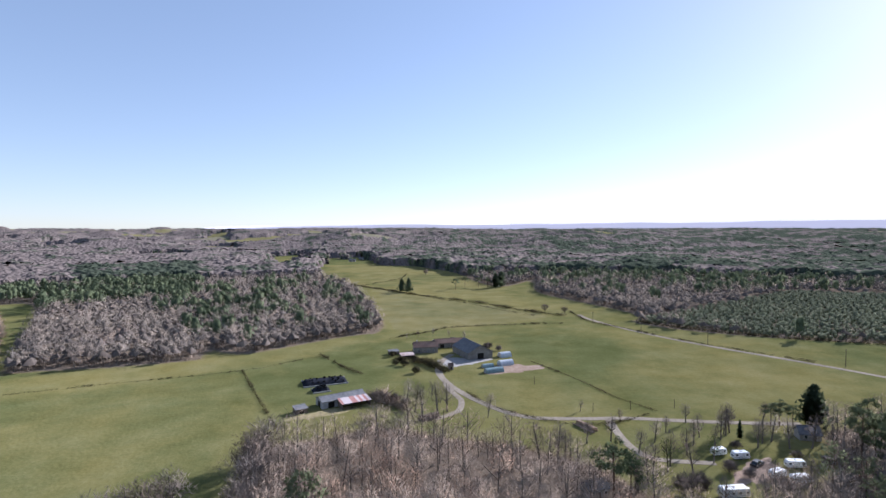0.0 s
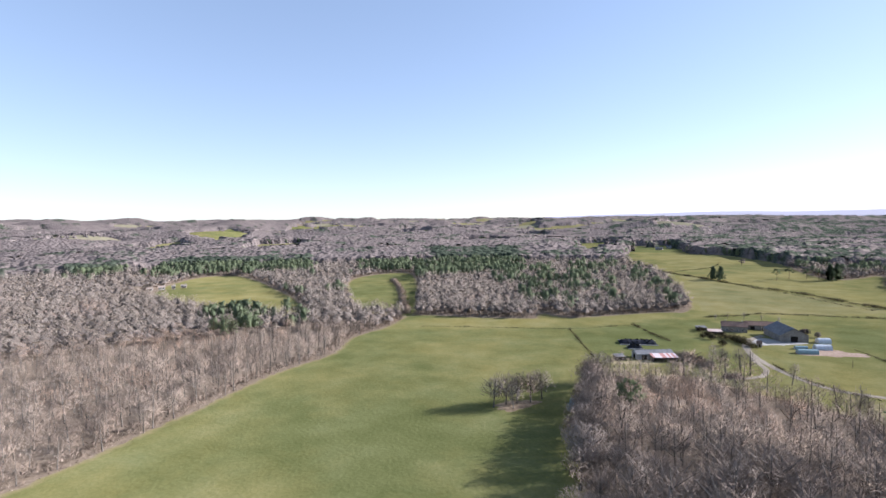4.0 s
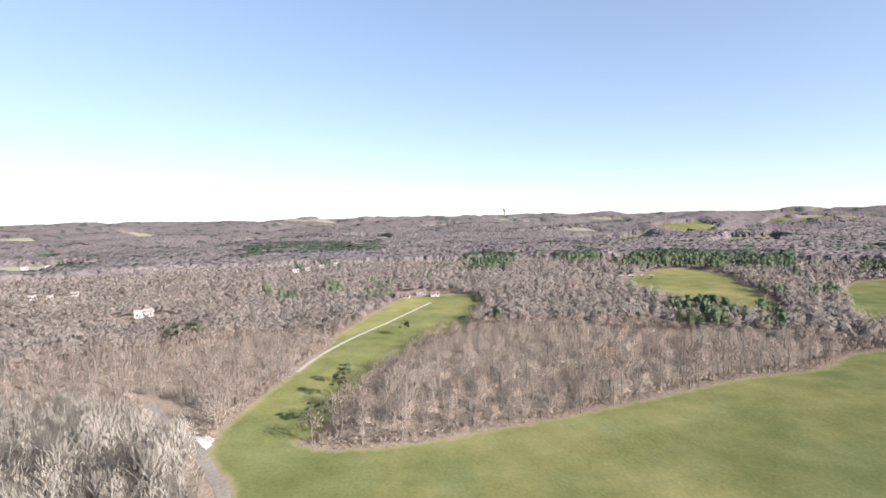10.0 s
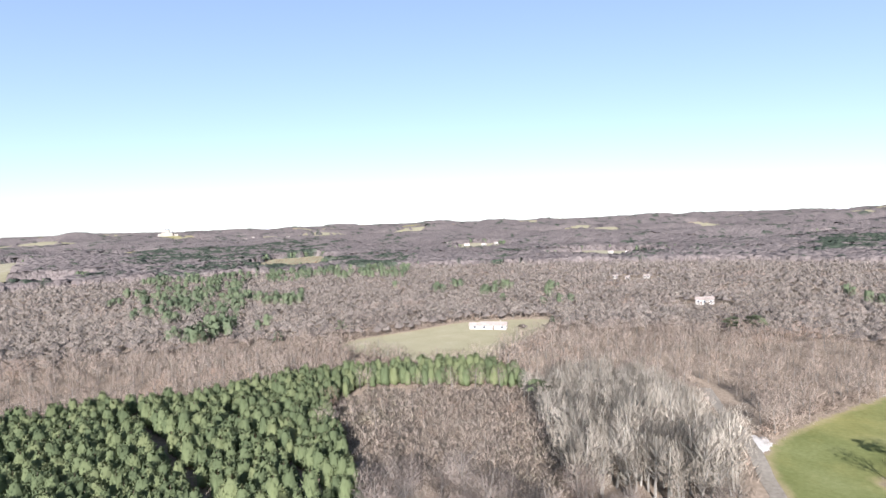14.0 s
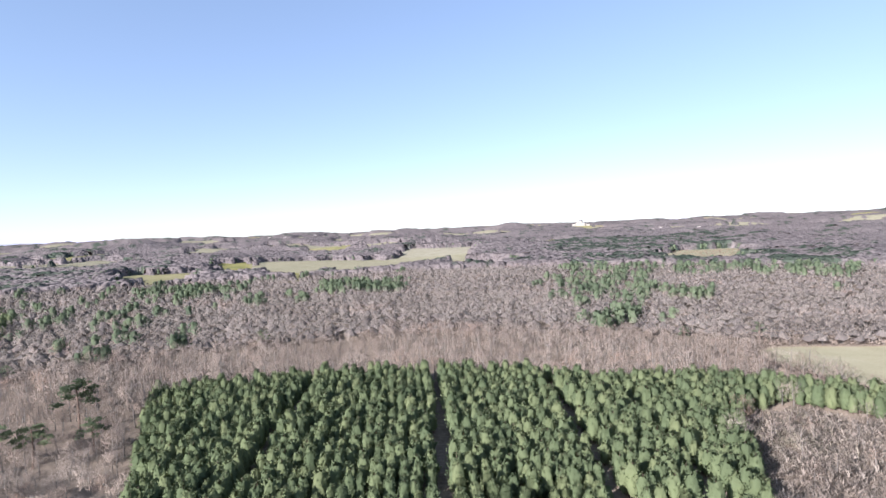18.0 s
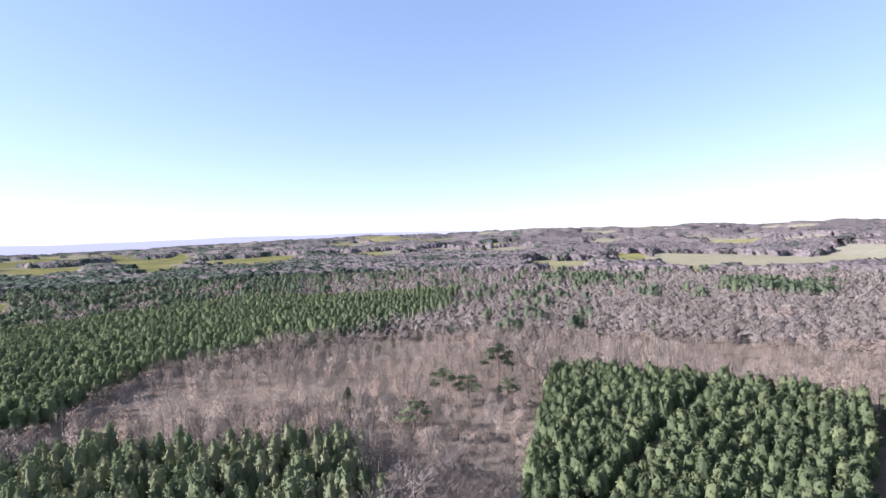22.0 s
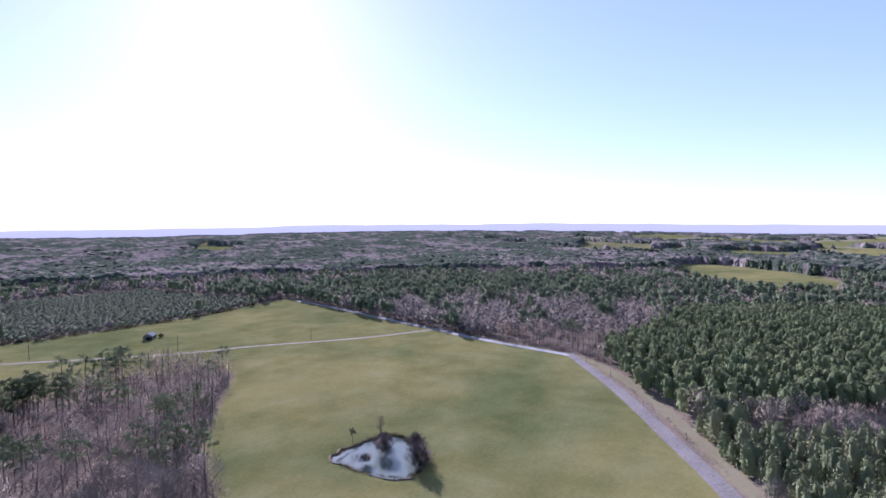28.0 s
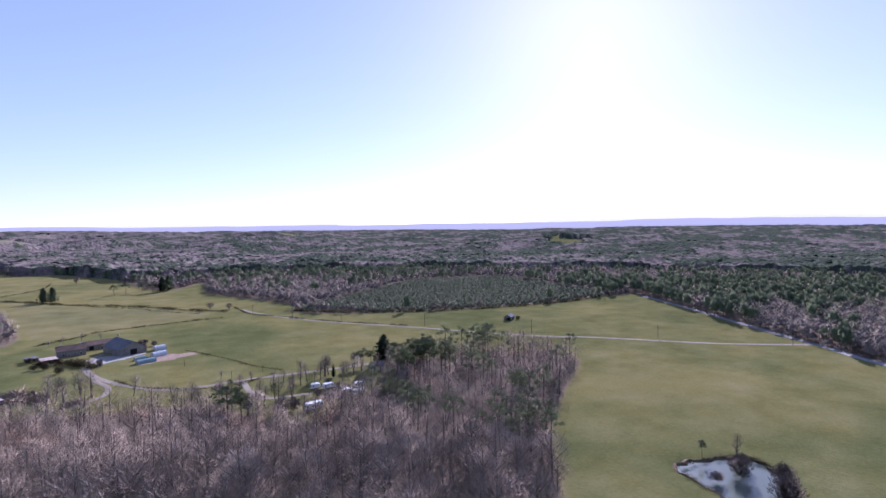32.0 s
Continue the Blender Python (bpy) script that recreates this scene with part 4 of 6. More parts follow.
h = (1.2 + 4.2 * smoothstep(-op, -1.0, 4.5)) * r.uniform(0.6, 1.3, len(x))
scatter("edge_undergrowth", [bush(s, 14) for s in (8, 9, 10)], x[k], y[k], h[k], TINT_FIELD(x[k], y[k], r), M_TWIG, "twiggy undergrowth along the far edges of the woods", "undergrowth", 1.3)

# the woods in the middle distance
for r0, r1, step, slv, w0, w1, seed in ((300, 480, 6.3, 42, 0.012, 0.025, 201), (480, 760, 7.4, 21, 0.021, 0.04, 205)):
    x, y, r = grid_points(r0, r1, step, seed)
    op, _ = open_land(x, y)
    zn = zone(x, y)
    wood = (op < -1) & (zn == "wood")
    for hx, hy, hr in HOUSE_PLOTS:
        wood &= np.hypot(x - hx, y - hy) > hr
    isp = CLUSTER(x, y, r) < pine_share(x, y)
    h = r.uniform(8.5, 13.0, len(x))
    tint = TINT_FIELD(x, y, r)
    k = wood & ~isp
    scatter("midway_bare_crowns", [bare_far(s, slv, w0, w1) for s in range(26, 36)], x[k], y[k], h[k], tint[k], M_MIDTWIG, "leafless woodland in the middle distance", "woodland", 1.4)
    scatter("midway_branches", [crown_shade(s) for s in range(31, 36)], x[k], y[k], h[k], tint[k], M_CROWN_SHADE, "dark hearts of the middle crowns, standing for shade inside", "woodland", 1.4, False, 0.4)
    k = wood & (op > -16)
    scatter("midway_trunks", [b[0] for b in BARE], x[k], y[k], h[k] * 0.9, tint[k], M_BARK, "grey trunks along the edges of the middle woods", "woodland")
    k = wood & isp
    scatter("midway_pine_crowns", [pine_tree(s, 24, 0.34, 0.27, 0.14, 5, 0.8, 0.6)[1] for s in range(36, 39)], x[k], y[k], h[k], tint[k], M_MIDPINE, "dark pines among leafless woods", "woodland", 1.2)

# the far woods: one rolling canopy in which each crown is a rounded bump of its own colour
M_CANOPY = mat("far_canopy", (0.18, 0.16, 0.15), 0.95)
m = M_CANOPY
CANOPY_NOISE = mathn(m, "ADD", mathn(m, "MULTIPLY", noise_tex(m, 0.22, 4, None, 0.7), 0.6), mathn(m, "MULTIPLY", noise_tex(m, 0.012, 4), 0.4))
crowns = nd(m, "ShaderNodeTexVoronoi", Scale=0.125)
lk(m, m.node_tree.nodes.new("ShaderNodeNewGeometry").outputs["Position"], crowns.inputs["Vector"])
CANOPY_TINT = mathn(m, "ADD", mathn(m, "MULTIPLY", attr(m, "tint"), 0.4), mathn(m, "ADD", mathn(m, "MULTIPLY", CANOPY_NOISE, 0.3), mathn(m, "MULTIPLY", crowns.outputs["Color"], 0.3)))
# greyer and cooler than nearer trees: haze put into the base colour
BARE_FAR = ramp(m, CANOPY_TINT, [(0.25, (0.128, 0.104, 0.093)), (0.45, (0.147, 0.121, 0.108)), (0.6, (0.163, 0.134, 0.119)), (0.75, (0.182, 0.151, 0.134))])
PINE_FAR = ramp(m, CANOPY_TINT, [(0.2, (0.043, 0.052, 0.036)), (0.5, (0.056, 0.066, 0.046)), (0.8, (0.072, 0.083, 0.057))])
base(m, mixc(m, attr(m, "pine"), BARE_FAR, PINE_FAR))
geo = m.node_tree.nodes.new("ShaderNodeNewGeometry")
soften = m.node_tree.nodes.new("ShaderNodeVectorMath")
soften.operation = "ADD"
lk(m, geo.outputs["Normal"], soften.inputs[0])
soften.inputs[1].default_value = (0, 0, 0.15)
relief = nd(m, "ShaderNodeBump", Strength=0.85, Distance=4.2)
relief.invert = True
lk(m, crowns.outputs["Distance"], relief.inputs["Height"])
lk(m, soften.outputs[0], relief.inputs["Normal"])
lk(m, relief.outputs[0], m.node_tree.nodes["Principled BSDF"].inputs["Normal"])

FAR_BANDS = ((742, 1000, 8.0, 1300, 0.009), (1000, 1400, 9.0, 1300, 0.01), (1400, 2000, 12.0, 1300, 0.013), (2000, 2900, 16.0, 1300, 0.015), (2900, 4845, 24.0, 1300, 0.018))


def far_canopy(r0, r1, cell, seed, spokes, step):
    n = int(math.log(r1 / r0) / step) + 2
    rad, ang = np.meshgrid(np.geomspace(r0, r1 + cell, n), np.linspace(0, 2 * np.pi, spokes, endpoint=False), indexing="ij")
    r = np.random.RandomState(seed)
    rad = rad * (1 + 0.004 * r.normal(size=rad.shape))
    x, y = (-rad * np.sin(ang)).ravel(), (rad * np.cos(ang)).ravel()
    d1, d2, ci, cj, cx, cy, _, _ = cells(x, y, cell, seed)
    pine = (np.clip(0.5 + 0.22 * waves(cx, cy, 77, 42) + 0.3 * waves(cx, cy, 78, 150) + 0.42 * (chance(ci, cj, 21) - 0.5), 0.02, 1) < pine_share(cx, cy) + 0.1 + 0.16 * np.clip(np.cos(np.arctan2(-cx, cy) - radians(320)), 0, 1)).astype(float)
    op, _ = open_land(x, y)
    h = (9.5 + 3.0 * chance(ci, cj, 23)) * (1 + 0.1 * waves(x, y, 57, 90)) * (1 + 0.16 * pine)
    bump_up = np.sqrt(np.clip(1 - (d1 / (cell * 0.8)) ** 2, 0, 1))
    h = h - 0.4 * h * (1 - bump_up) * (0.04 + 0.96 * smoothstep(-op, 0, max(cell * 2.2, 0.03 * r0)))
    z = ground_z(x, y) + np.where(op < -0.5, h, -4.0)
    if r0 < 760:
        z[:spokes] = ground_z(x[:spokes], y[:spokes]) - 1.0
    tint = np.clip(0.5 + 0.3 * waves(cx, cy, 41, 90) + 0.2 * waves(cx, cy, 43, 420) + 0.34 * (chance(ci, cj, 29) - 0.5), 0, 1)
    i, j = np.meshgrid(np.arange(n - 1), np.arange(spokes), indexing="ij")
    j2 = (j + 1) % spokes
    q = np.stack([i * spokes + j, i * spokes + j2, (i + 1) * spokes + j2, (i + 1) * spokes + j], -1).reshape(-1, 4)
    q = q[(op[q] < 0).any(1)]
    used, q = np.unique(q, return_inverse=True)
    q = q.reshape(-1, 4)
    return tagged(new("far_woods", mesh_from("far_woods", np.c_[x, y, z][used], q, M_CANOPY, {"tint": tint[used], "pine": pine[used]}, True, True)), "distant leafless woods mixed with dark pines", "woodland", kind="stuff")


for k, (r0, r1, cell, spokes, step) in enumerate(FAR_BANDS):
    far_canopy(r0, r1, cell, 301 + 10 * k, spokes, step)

# trees that stand along the edges of the far woods
x, y, r = grid_points(735, 1500, 5.4, 331)
op, _ = open_land(x, y)
k = (op < 1) & (op > -13)
x, y, op = x[k], y[k], op[k]
isp = CLUSTER(x, y, r) < pine_share(x, y) + 0.1
h, tint = r.uniform(8.5, 12.5, len(x)), TINT_FIELD(x, y, r)
scatter("far_edge_trees", [bare_far(s, 22, 0.03, 0.06) for s in range(91, 96)], x[~isp], y[~isp], h[~isp], tint[~isp], M_FARTWIG, "leafless trees along the edges of far fields", "woodland", 1.5)
scatter("far_edge_pines", [pine_tree(s, 14, 0.2, 0.27, 0.2, 5, 0.8, 0.7)[1] for s in range(96, 99)], x[isp], y[isp], h[isp], tint[isp], M_MIDPINE, "dark pines along the edges of far fields", "woodland", 1.2)

# ---- things: helpers ----
M_STONE = speckled("pale_rubble_stone", (0.24, 0.21, 0.165), (0.38, 0.34, 0.28), 2.2, 0.9, 0.4)
# darker copy of the rubble stone: shade on the farm walls put into colour
M_DARKSTONE = speckled("shade_darkened_stone", (0.14, 0.128, 0.112), (0.25, 0.23, 0.205), 2.2, 0.9, 0.4)
M_RENDER = speckled("cream_render", (0.28, 0.255, 0.215), (0.39, 0.36, 0.315), 1.4, 0.85, 0.3)
M_CONCRETE = speckled("grey_block_wall", (0.26, 0.25, 0.24), (0.4, 0.39, 0.37), 1.6, 0.9, 0.3)
M_WOODWALL = speckled("weathered_boards", (0.11, 0.085, 0.065), (0.22, 0.175, 0.14), 2.5, 0.9, 0.5)
M_SLATE = speckled("grey_fibre_roof", (0.12, 0.12, 0.125), (0.21, 0.207, 0.205), 1.1, 0.75, 0.25)
M_TILE = speckled("brown_clay_tiles", (0.12, 0.082, 0.066), (0.22, 0.155, 0.125), 2.0, 0.85, 0.35)
M_REDTILE = speckled("pale_terracotta_tiles", (0.25, 0.2, 0.165), (0.36, 0.305, 0.26), 2.0, 0.85, 0.35)
M_RUST = speckled("rusty_iron_sheet", (0.24, 0.15, 0.12), (0.5, 0.42, 0.38), 0.8, 0.7, 0.2)
M_PATCHED = speckled("patched_red_roof_sheet", (0.3, 0.14, 0.12), (0.42, 0.24, 0.21), 1.2, 0.7, 0.3)
M_PATCHED.node_tree.nodes["Principled BSDF"].inputs["Base Color"].links[0].from_node.color_ramp.elements[0].position = 0.3
SHEET_PICK = M_PATCHED.node_tree.nodes.new("ShaderNodeObjectInfo").outputs["Random"]
base(M_PATCHED, mixc(M_PATCHED, mathn(M_PATCHED, "GREATER_THAN", SHEET_PICK, 0.5), M_PATCHED.node_tree.nodes["Principled BSDF"].inputs["Base Color"].links[0].from_socket, (0.5, 0.43, 0.42)))
M_CARPAINT = mat("dark_car_paint", (0.03, 0.032, 0.038), 0.3)
# near-black slabs laid on uncut walls stand for the shade inside doorways
M_DARKDOOR = mat("doorway_shade", (0.02, 0.018, 0.016), 0.9)
M_PANE = mat("window_glass", (0.03, 0.04, 0.05), 0.08)
M_FRAME = mat("white_window_frame", (0.72, 0.7, 0.66), 0.6)
M_WHITE = speckled("white_caravan_shell", (0.7, 0.7, 0.68), (0.84, 0.84, 0.82), 1.5, 0.35, 0.4, 0.0, 0.05)
M_GREYTRIM = mat("grey_plastic_trim", (0.32, 0.33, 0.34), 0.5)
M_RUBBER = mat("black_rubber", (0.018, 0.018, 0.018), 0.8)
M_PLASTIC = speckled("black_silage_plastic", (0.012, 0.013, 0.017), (0.035, 0.037, 0.045), 1.2, 0.75, 0.4)
M_TEAL = speckled("teal_tunnel_film", (0.12, 0.19, 0.2), (0.19, 0.27, 0.28), 1.0, 0.45, 0.3)
M_FILM = speckled("milky_tunnel_film", (0.36, 0.38, 0.4), (0.5, 0.52, 0.54), 1.0, 0.4, 0.3)
M_POLE = speckled("tarred_pole_wood", (0.07, 0.055, 0.045), (0.15, 0.12, 0.1), 4.0)
M_DIRT = speckled("reddish_trodden_earth", (0.21, 0.15, 0.11), (0.32, 0.245, 0.19), 0.8, 0.95, 0.12)
M_LITTER = speckled("fallen_oak_leaves", (0.16, 0.115, 0.075), (0.3, 0.23, 0.155), 1.4, 0.95, 0.3)
M_YARD = speckled("grey_farmyard_gravel", (0.24, 0.225, 0.205), (0.36, 0.34, 0.315), 0.9, 0.95, 0.1)
M_CHALK = speckled("pale_chalk_gravel", (0.42, 0.37, 0.31), (0.58, 0.53, 0.46), 0.9, 0.95, 0.1)
M_LOG = speckled("cut_logs", (0.2, 0.14, 0.1), (0.36, 0.27, 0.2), 3.0)
M_HEDGE = leafy("dark_hedge_twigs", [(0.05, 0.045, 0.026), (0.085, 0.07, 0.044), (0.075, 0.075, 0.032), (0.12, 0.092, 0.062)])
M_BUSH = leafy("willow_twigs", [(0.1, 0.082, 0.074), (0.13, 0.108, 0.097), (0.16, 0.134, 0.12)], "object", thin=0.15)
M_IVY = leafy("ivy_leaves", [(0.03, 0.045, 0.015), (0.05, 0.07, 0.022), (0.075, 0.09, 0.03)], "object")
M_FIR = leafy("dark_fir_needles", [(0.07, 0.09, 0.052), (0.09, 0.115, 0.064), (0.112, 0.135, 0.076)], "object", thin=0.35)
M_BLUE = leafy("blue_spruce_needles", [(0.3, 0.37, 0.38), (0.38, 0.45, 0.46), (0.45, 0.51, 0.51)], "object")
M_WATER = mat("pond_water", (0.1, 0.115, 0.09), 0.12)
M_BANK = speckled("muddy_bank", (0.1, 0.075, 0.05), (0.2, 0.15, 0.1), 1.5)
M_SIGN = mat("white_sign_metal", (0.8, 0.8, 0.78), 0.5)


def G(x, y):
    return float(ground_z(np.array([x]), np.array([y]))[0])


def thing(name, at, label, category, group="", turn=0.0, up=0.0):
    """An Empty at the thing's base, on the ground."""
    ob = new(name)
    ob.matrix_world = pose(at[0], at[1], G(*at) + up, 0, 0, turn)
    ob.empty_display_size = 0.5
    return tagged(ob, label, category, group)


def part(name, bm, material, parent, label=""):
    """Links a bmesh (or arrays of vertices and triangles) as one mesh under parent."""
    if isinstance(bm, tuple):
        me = mesh_from(name, bm[0], bm[1], material, {"outward": outward(np.asarray(bm[0], float))} if name == "crown" else None)
    else:
        me = bpy.data.meshes.new(name)
        bm.to_mesh(me)
        bm.free()
        me.materials.append(material)
    ob = new(name, me)
    ob.parent = parent
    return tagged(ob, label)


def box(bm, lo, hi, bevel=0.0):
    """A box between two corners, its edges bevelled."""
    c = [(a + b) / 2 for a, b in zip(lo, hi)]
    s = [b - a for a, b in zip(lo, hi)]
    r = bmesh.ops.create_cube(bm, size=1.0, matrix=Matrix.Translation(c) @ Matrix.Diagonal((*s, 1)))
    if bevel:
        es = list({e for v in r["verts"] for e in v.link_edges})
        bmesh.ops.bevel(bm, geom=es, offset=bevel, segments=2, affect="EDGES", profile=0.5)
    return bm


def boxes(*pairs, bevel=0.0):
    bm = bmesh.new()
    for lo, hi in pairs:
        box(bm, lo, hi, bevel)
    return bm


def prism(profile, x0, x1):
    """A closed outline in y and z, drawn out along x."""
    bm = bmesh.new()
    a = [bm.verts.new((x0, y, z)) for y, z in profile]
    b = [bm.verts.new((x1, y, z)) for y, z in profile]
    n = len(profile)
    for k in range(n):
        bm.faces.new((a[k], a[(k + 1) % n], b[(k + 1) % n], b[k]))
    bm.faces.new(a[::-1])
    bm.faces.new(b)
    bmesh.ops.recalc_face_normals(bm, faces=bm.faces)
    return bm


def gabled(name, at, turn, L, W, H, R, wall, roof, label, category, openings=(), chimneys=(), group="", over=0.4):
    """A building with a pitched roof: walls, two roof slopes with purlin edges, doors and windows.
    openings: (side, along, sill, width, height, kind), side one of front, back, left, right."""
    t = thing(name, at, label, category, group, turn)
    if not group and not name.startswith("white"):
        t.scale = (0.77, 0.77, 0.77)
    h, w, th = L / 2, W / 2, 0.32
    part("wall", boxes(((-h, -w, -0.4), (h, -w + th, H))), wall, t)
    part("wall", boxes(((-h, w - th, -0.4), (h, w, H))), wall, t)
    for s in (-1, 1):
        x0, x1 = sorted((s * h, s * (h - th)))
        part("gable_wall", prism([(-w + th, -0.4), (w - th, -0.4), (w - th, H), (0, H + R * (1 - th / w) - 0.04), (-w + th, H)], x0, x1), wall, t)
    sl = R / w
    for s in (-1, 1):
        y0, z0 = s * (w + over), H - sl * over
        pr = [(y0, z0), (0, H + R), (0, H + R + 0.2), (y0, z0 + 0.2)]
        part("roof_slope", prism(pr if s > 0 else pr[::-1], -h - over, h + over), roof, t)
    part("ridge", prism([(-0.18, H + R + 0.14), (0.18, H + R + 0.14), (0.08, H + R + 0.28), (-0.08, H + R + 0.28)], -h - over, h + over), roof, t)
    for side, along, sill, ow, oh, kind in openings:
        if side in ("front", "back"):
            s = -1 if side == "front" else 1
            y0, y1 = sorted((s * w, s * (w + 0.06)))
            lo, hi = (along - ow / 2, y0, sill), (along + ow / 2, y1, sill + oh)
            f = [((along - ow / 2 - 0.1, y0, sill - 0.1), (along - ow / 2, y1 if s > 0 else y1, sill + oh + 0.1)), ((along + ow / 2, y0, sill - 0.1), (along + ow / 2 + 0.1, y1, sill + oh + 0.1)),
                 ((along - ow / 2, y0, sill + oh), (along + ow / 2, y1, sill + oh + 0.1))]
            f = [((a[0], a[1] - 0.03, a[2]), (b[0], b[1] + 0.03, b[2])) for a, b in f]
        else:
            s = -1 if side == "left" else 1
            x0, x1 = sorted((s * h, s * (h + 0.06)))
            lo, hi = (x0, along - ow / 2, sill), (x1, along + ow / 2, sill + oh)
            f = [((x0 - 0.03, along - ow / 2 - 0.1, sill - 0.1), (x1 + 0.03, along - ow / 2, sill + oh + 0.1)), ((x0 - 0.03, along + ow / 2, sill - 0.1), (x1 + 0.03, along + ow / 2 + 0.1, sill + oh + 0.1)),
                 ((x0 - 0.03, along - ow / 2, sill + oh), (x1 + 0.03, along + ow / 2, sill + oh + 0.1))]
        if kind == "window":
            win = part("window", boxes((lo, hi)), M_PANE, t)
            part("frame", boxes(*f), M_FRAME, win)
        elif kind == "barn":
            part("doorway", boxes((lo, hi)), M_DARKDOOR, t, "near-black slab standing for the shade in a barn doorway")
        else:
            d = part("door", boxes((lo, hi)), M_WOODWALL, t)
            part("frame", boxes(*f), M_FRAME, d)
    for cx in chimneys:
        c = part("chimney", boxes(((cx - 0.35, -0.3, H + R - 0.6), (cx + 0.35, 0.3, H + R + 0.9))), M_STONE, t)
        part("chimney_cap", boxes(((cx - 0.43, -0.38, H + R + 0.9), (cx + 0.43, 0.38, H + R + 1.0))), M_CONCRETE, c)
    return t


def shed_roof(name, at, turn, L, W, H, drop, wall, roof, label, category, open_front=False, group=""):
    """A lean-to: back and side walls, posts in front, one sloping sheet roof in strips."""
    t = thing(name, at, label, category, group, turn)
    t.scale = (0.77, 0.77, 0.77)
    h, w = L / 2, W / 2
    part("back_wall", boxes(((-h, w - 0.2, -0.3), (h, w, H - 0.05))), wall, t)
    for s in (-1, 1):
        x0, x1 = sorted((s * h, s * (h - 0.2)))
        part("side_wall", prism([(-w, -0.3), (w - 0.2, -0.3), (w - 0.2, H - 0.1), (-w, H - drop - 0.05)], x0, x1), wall, t)
    if open_front:
        n = max(2, int(L / 3.5))
        for k in range(n + 1):
            x = -h + 0.3 + (L - 0.6) * k / n
            part("post", boxes(((x - 0.1, -w + 0.05, -0.3), (x + 0.1, -w + 0.25, H - drop - 0.05)), bevel=0.015), M_POLE, t)
    else:
        part("front_wall", boxes(((-h + 0.2, -w, -0.3), (h - 0.2, -w + 0.2, H - drop - 0.05))), wall, t)
        part("doorway", boxes(((-0.9, -w - 0.04, -0.1), (0.9, -w + 0.02, min(2.0, H - drop - 0.3)))), M_DARKDOOR, t)
    n = max(3, int(L / 1.1))
    for k in range(n):
        x0, x1 = -h - 0.3 + (L + 0.6) * k / n, -h - 0.3 + (L + 0.6) * (k + 1) / n
        lift = 0.015 * (k % 2)
        part("roof_sheet", prism([(-w - 0.4, H - drop - 0.05 + lift), (w + 0.3, H + lift), (w + 0.3, H + 0.06 + lift), (-w - 0.4, H - drop + 0.01 + lift)], x0 + 0.01, x1 + 0.02), roof, t)
    return t


def tunnel(at, turn, L, W, H, film, label, group="polytunnels"):
    """A plastic growing tunnel: an arched film, hoops, and two end walls with a door."""
    t = thing("polytunnel", at, label, "polytunnel", group, turn)
    t.scale = (0.76, 0.76, 0.76)
    prof = lambda r: [(W / 2 * r * math.cos(a), H * r * math.sin(a)) for a in np.linspace(0, math.pi, 13)]
    part("film_cover", prism(prof(1.0) + prof(0.98)[::-1], -L / 2, L / 2), film, t)
    for k in range(5):
        x = -L / 2 + L * k / 4
        part("hoop", prism(prof(1.015) + prof(0.985)[::-1], x - 0.05, x + 0.05), M_GREYTRIM, t)
    for s in (-1, 1):
        x0, x1 = sorted((s * L / 2, s * (L / 2 - 0.05)))
        part("end_wall", prism(prof(0.975), x0, x1), film, t)
        x0, x1 = sorted((s * L / 2, s * (L / 2 + 0.05)))
        part("door", boxes(((x0, -0.6, 0.0), (x1, 0.6, H * 0.75))), M_GREYTRIM, t)
    return t


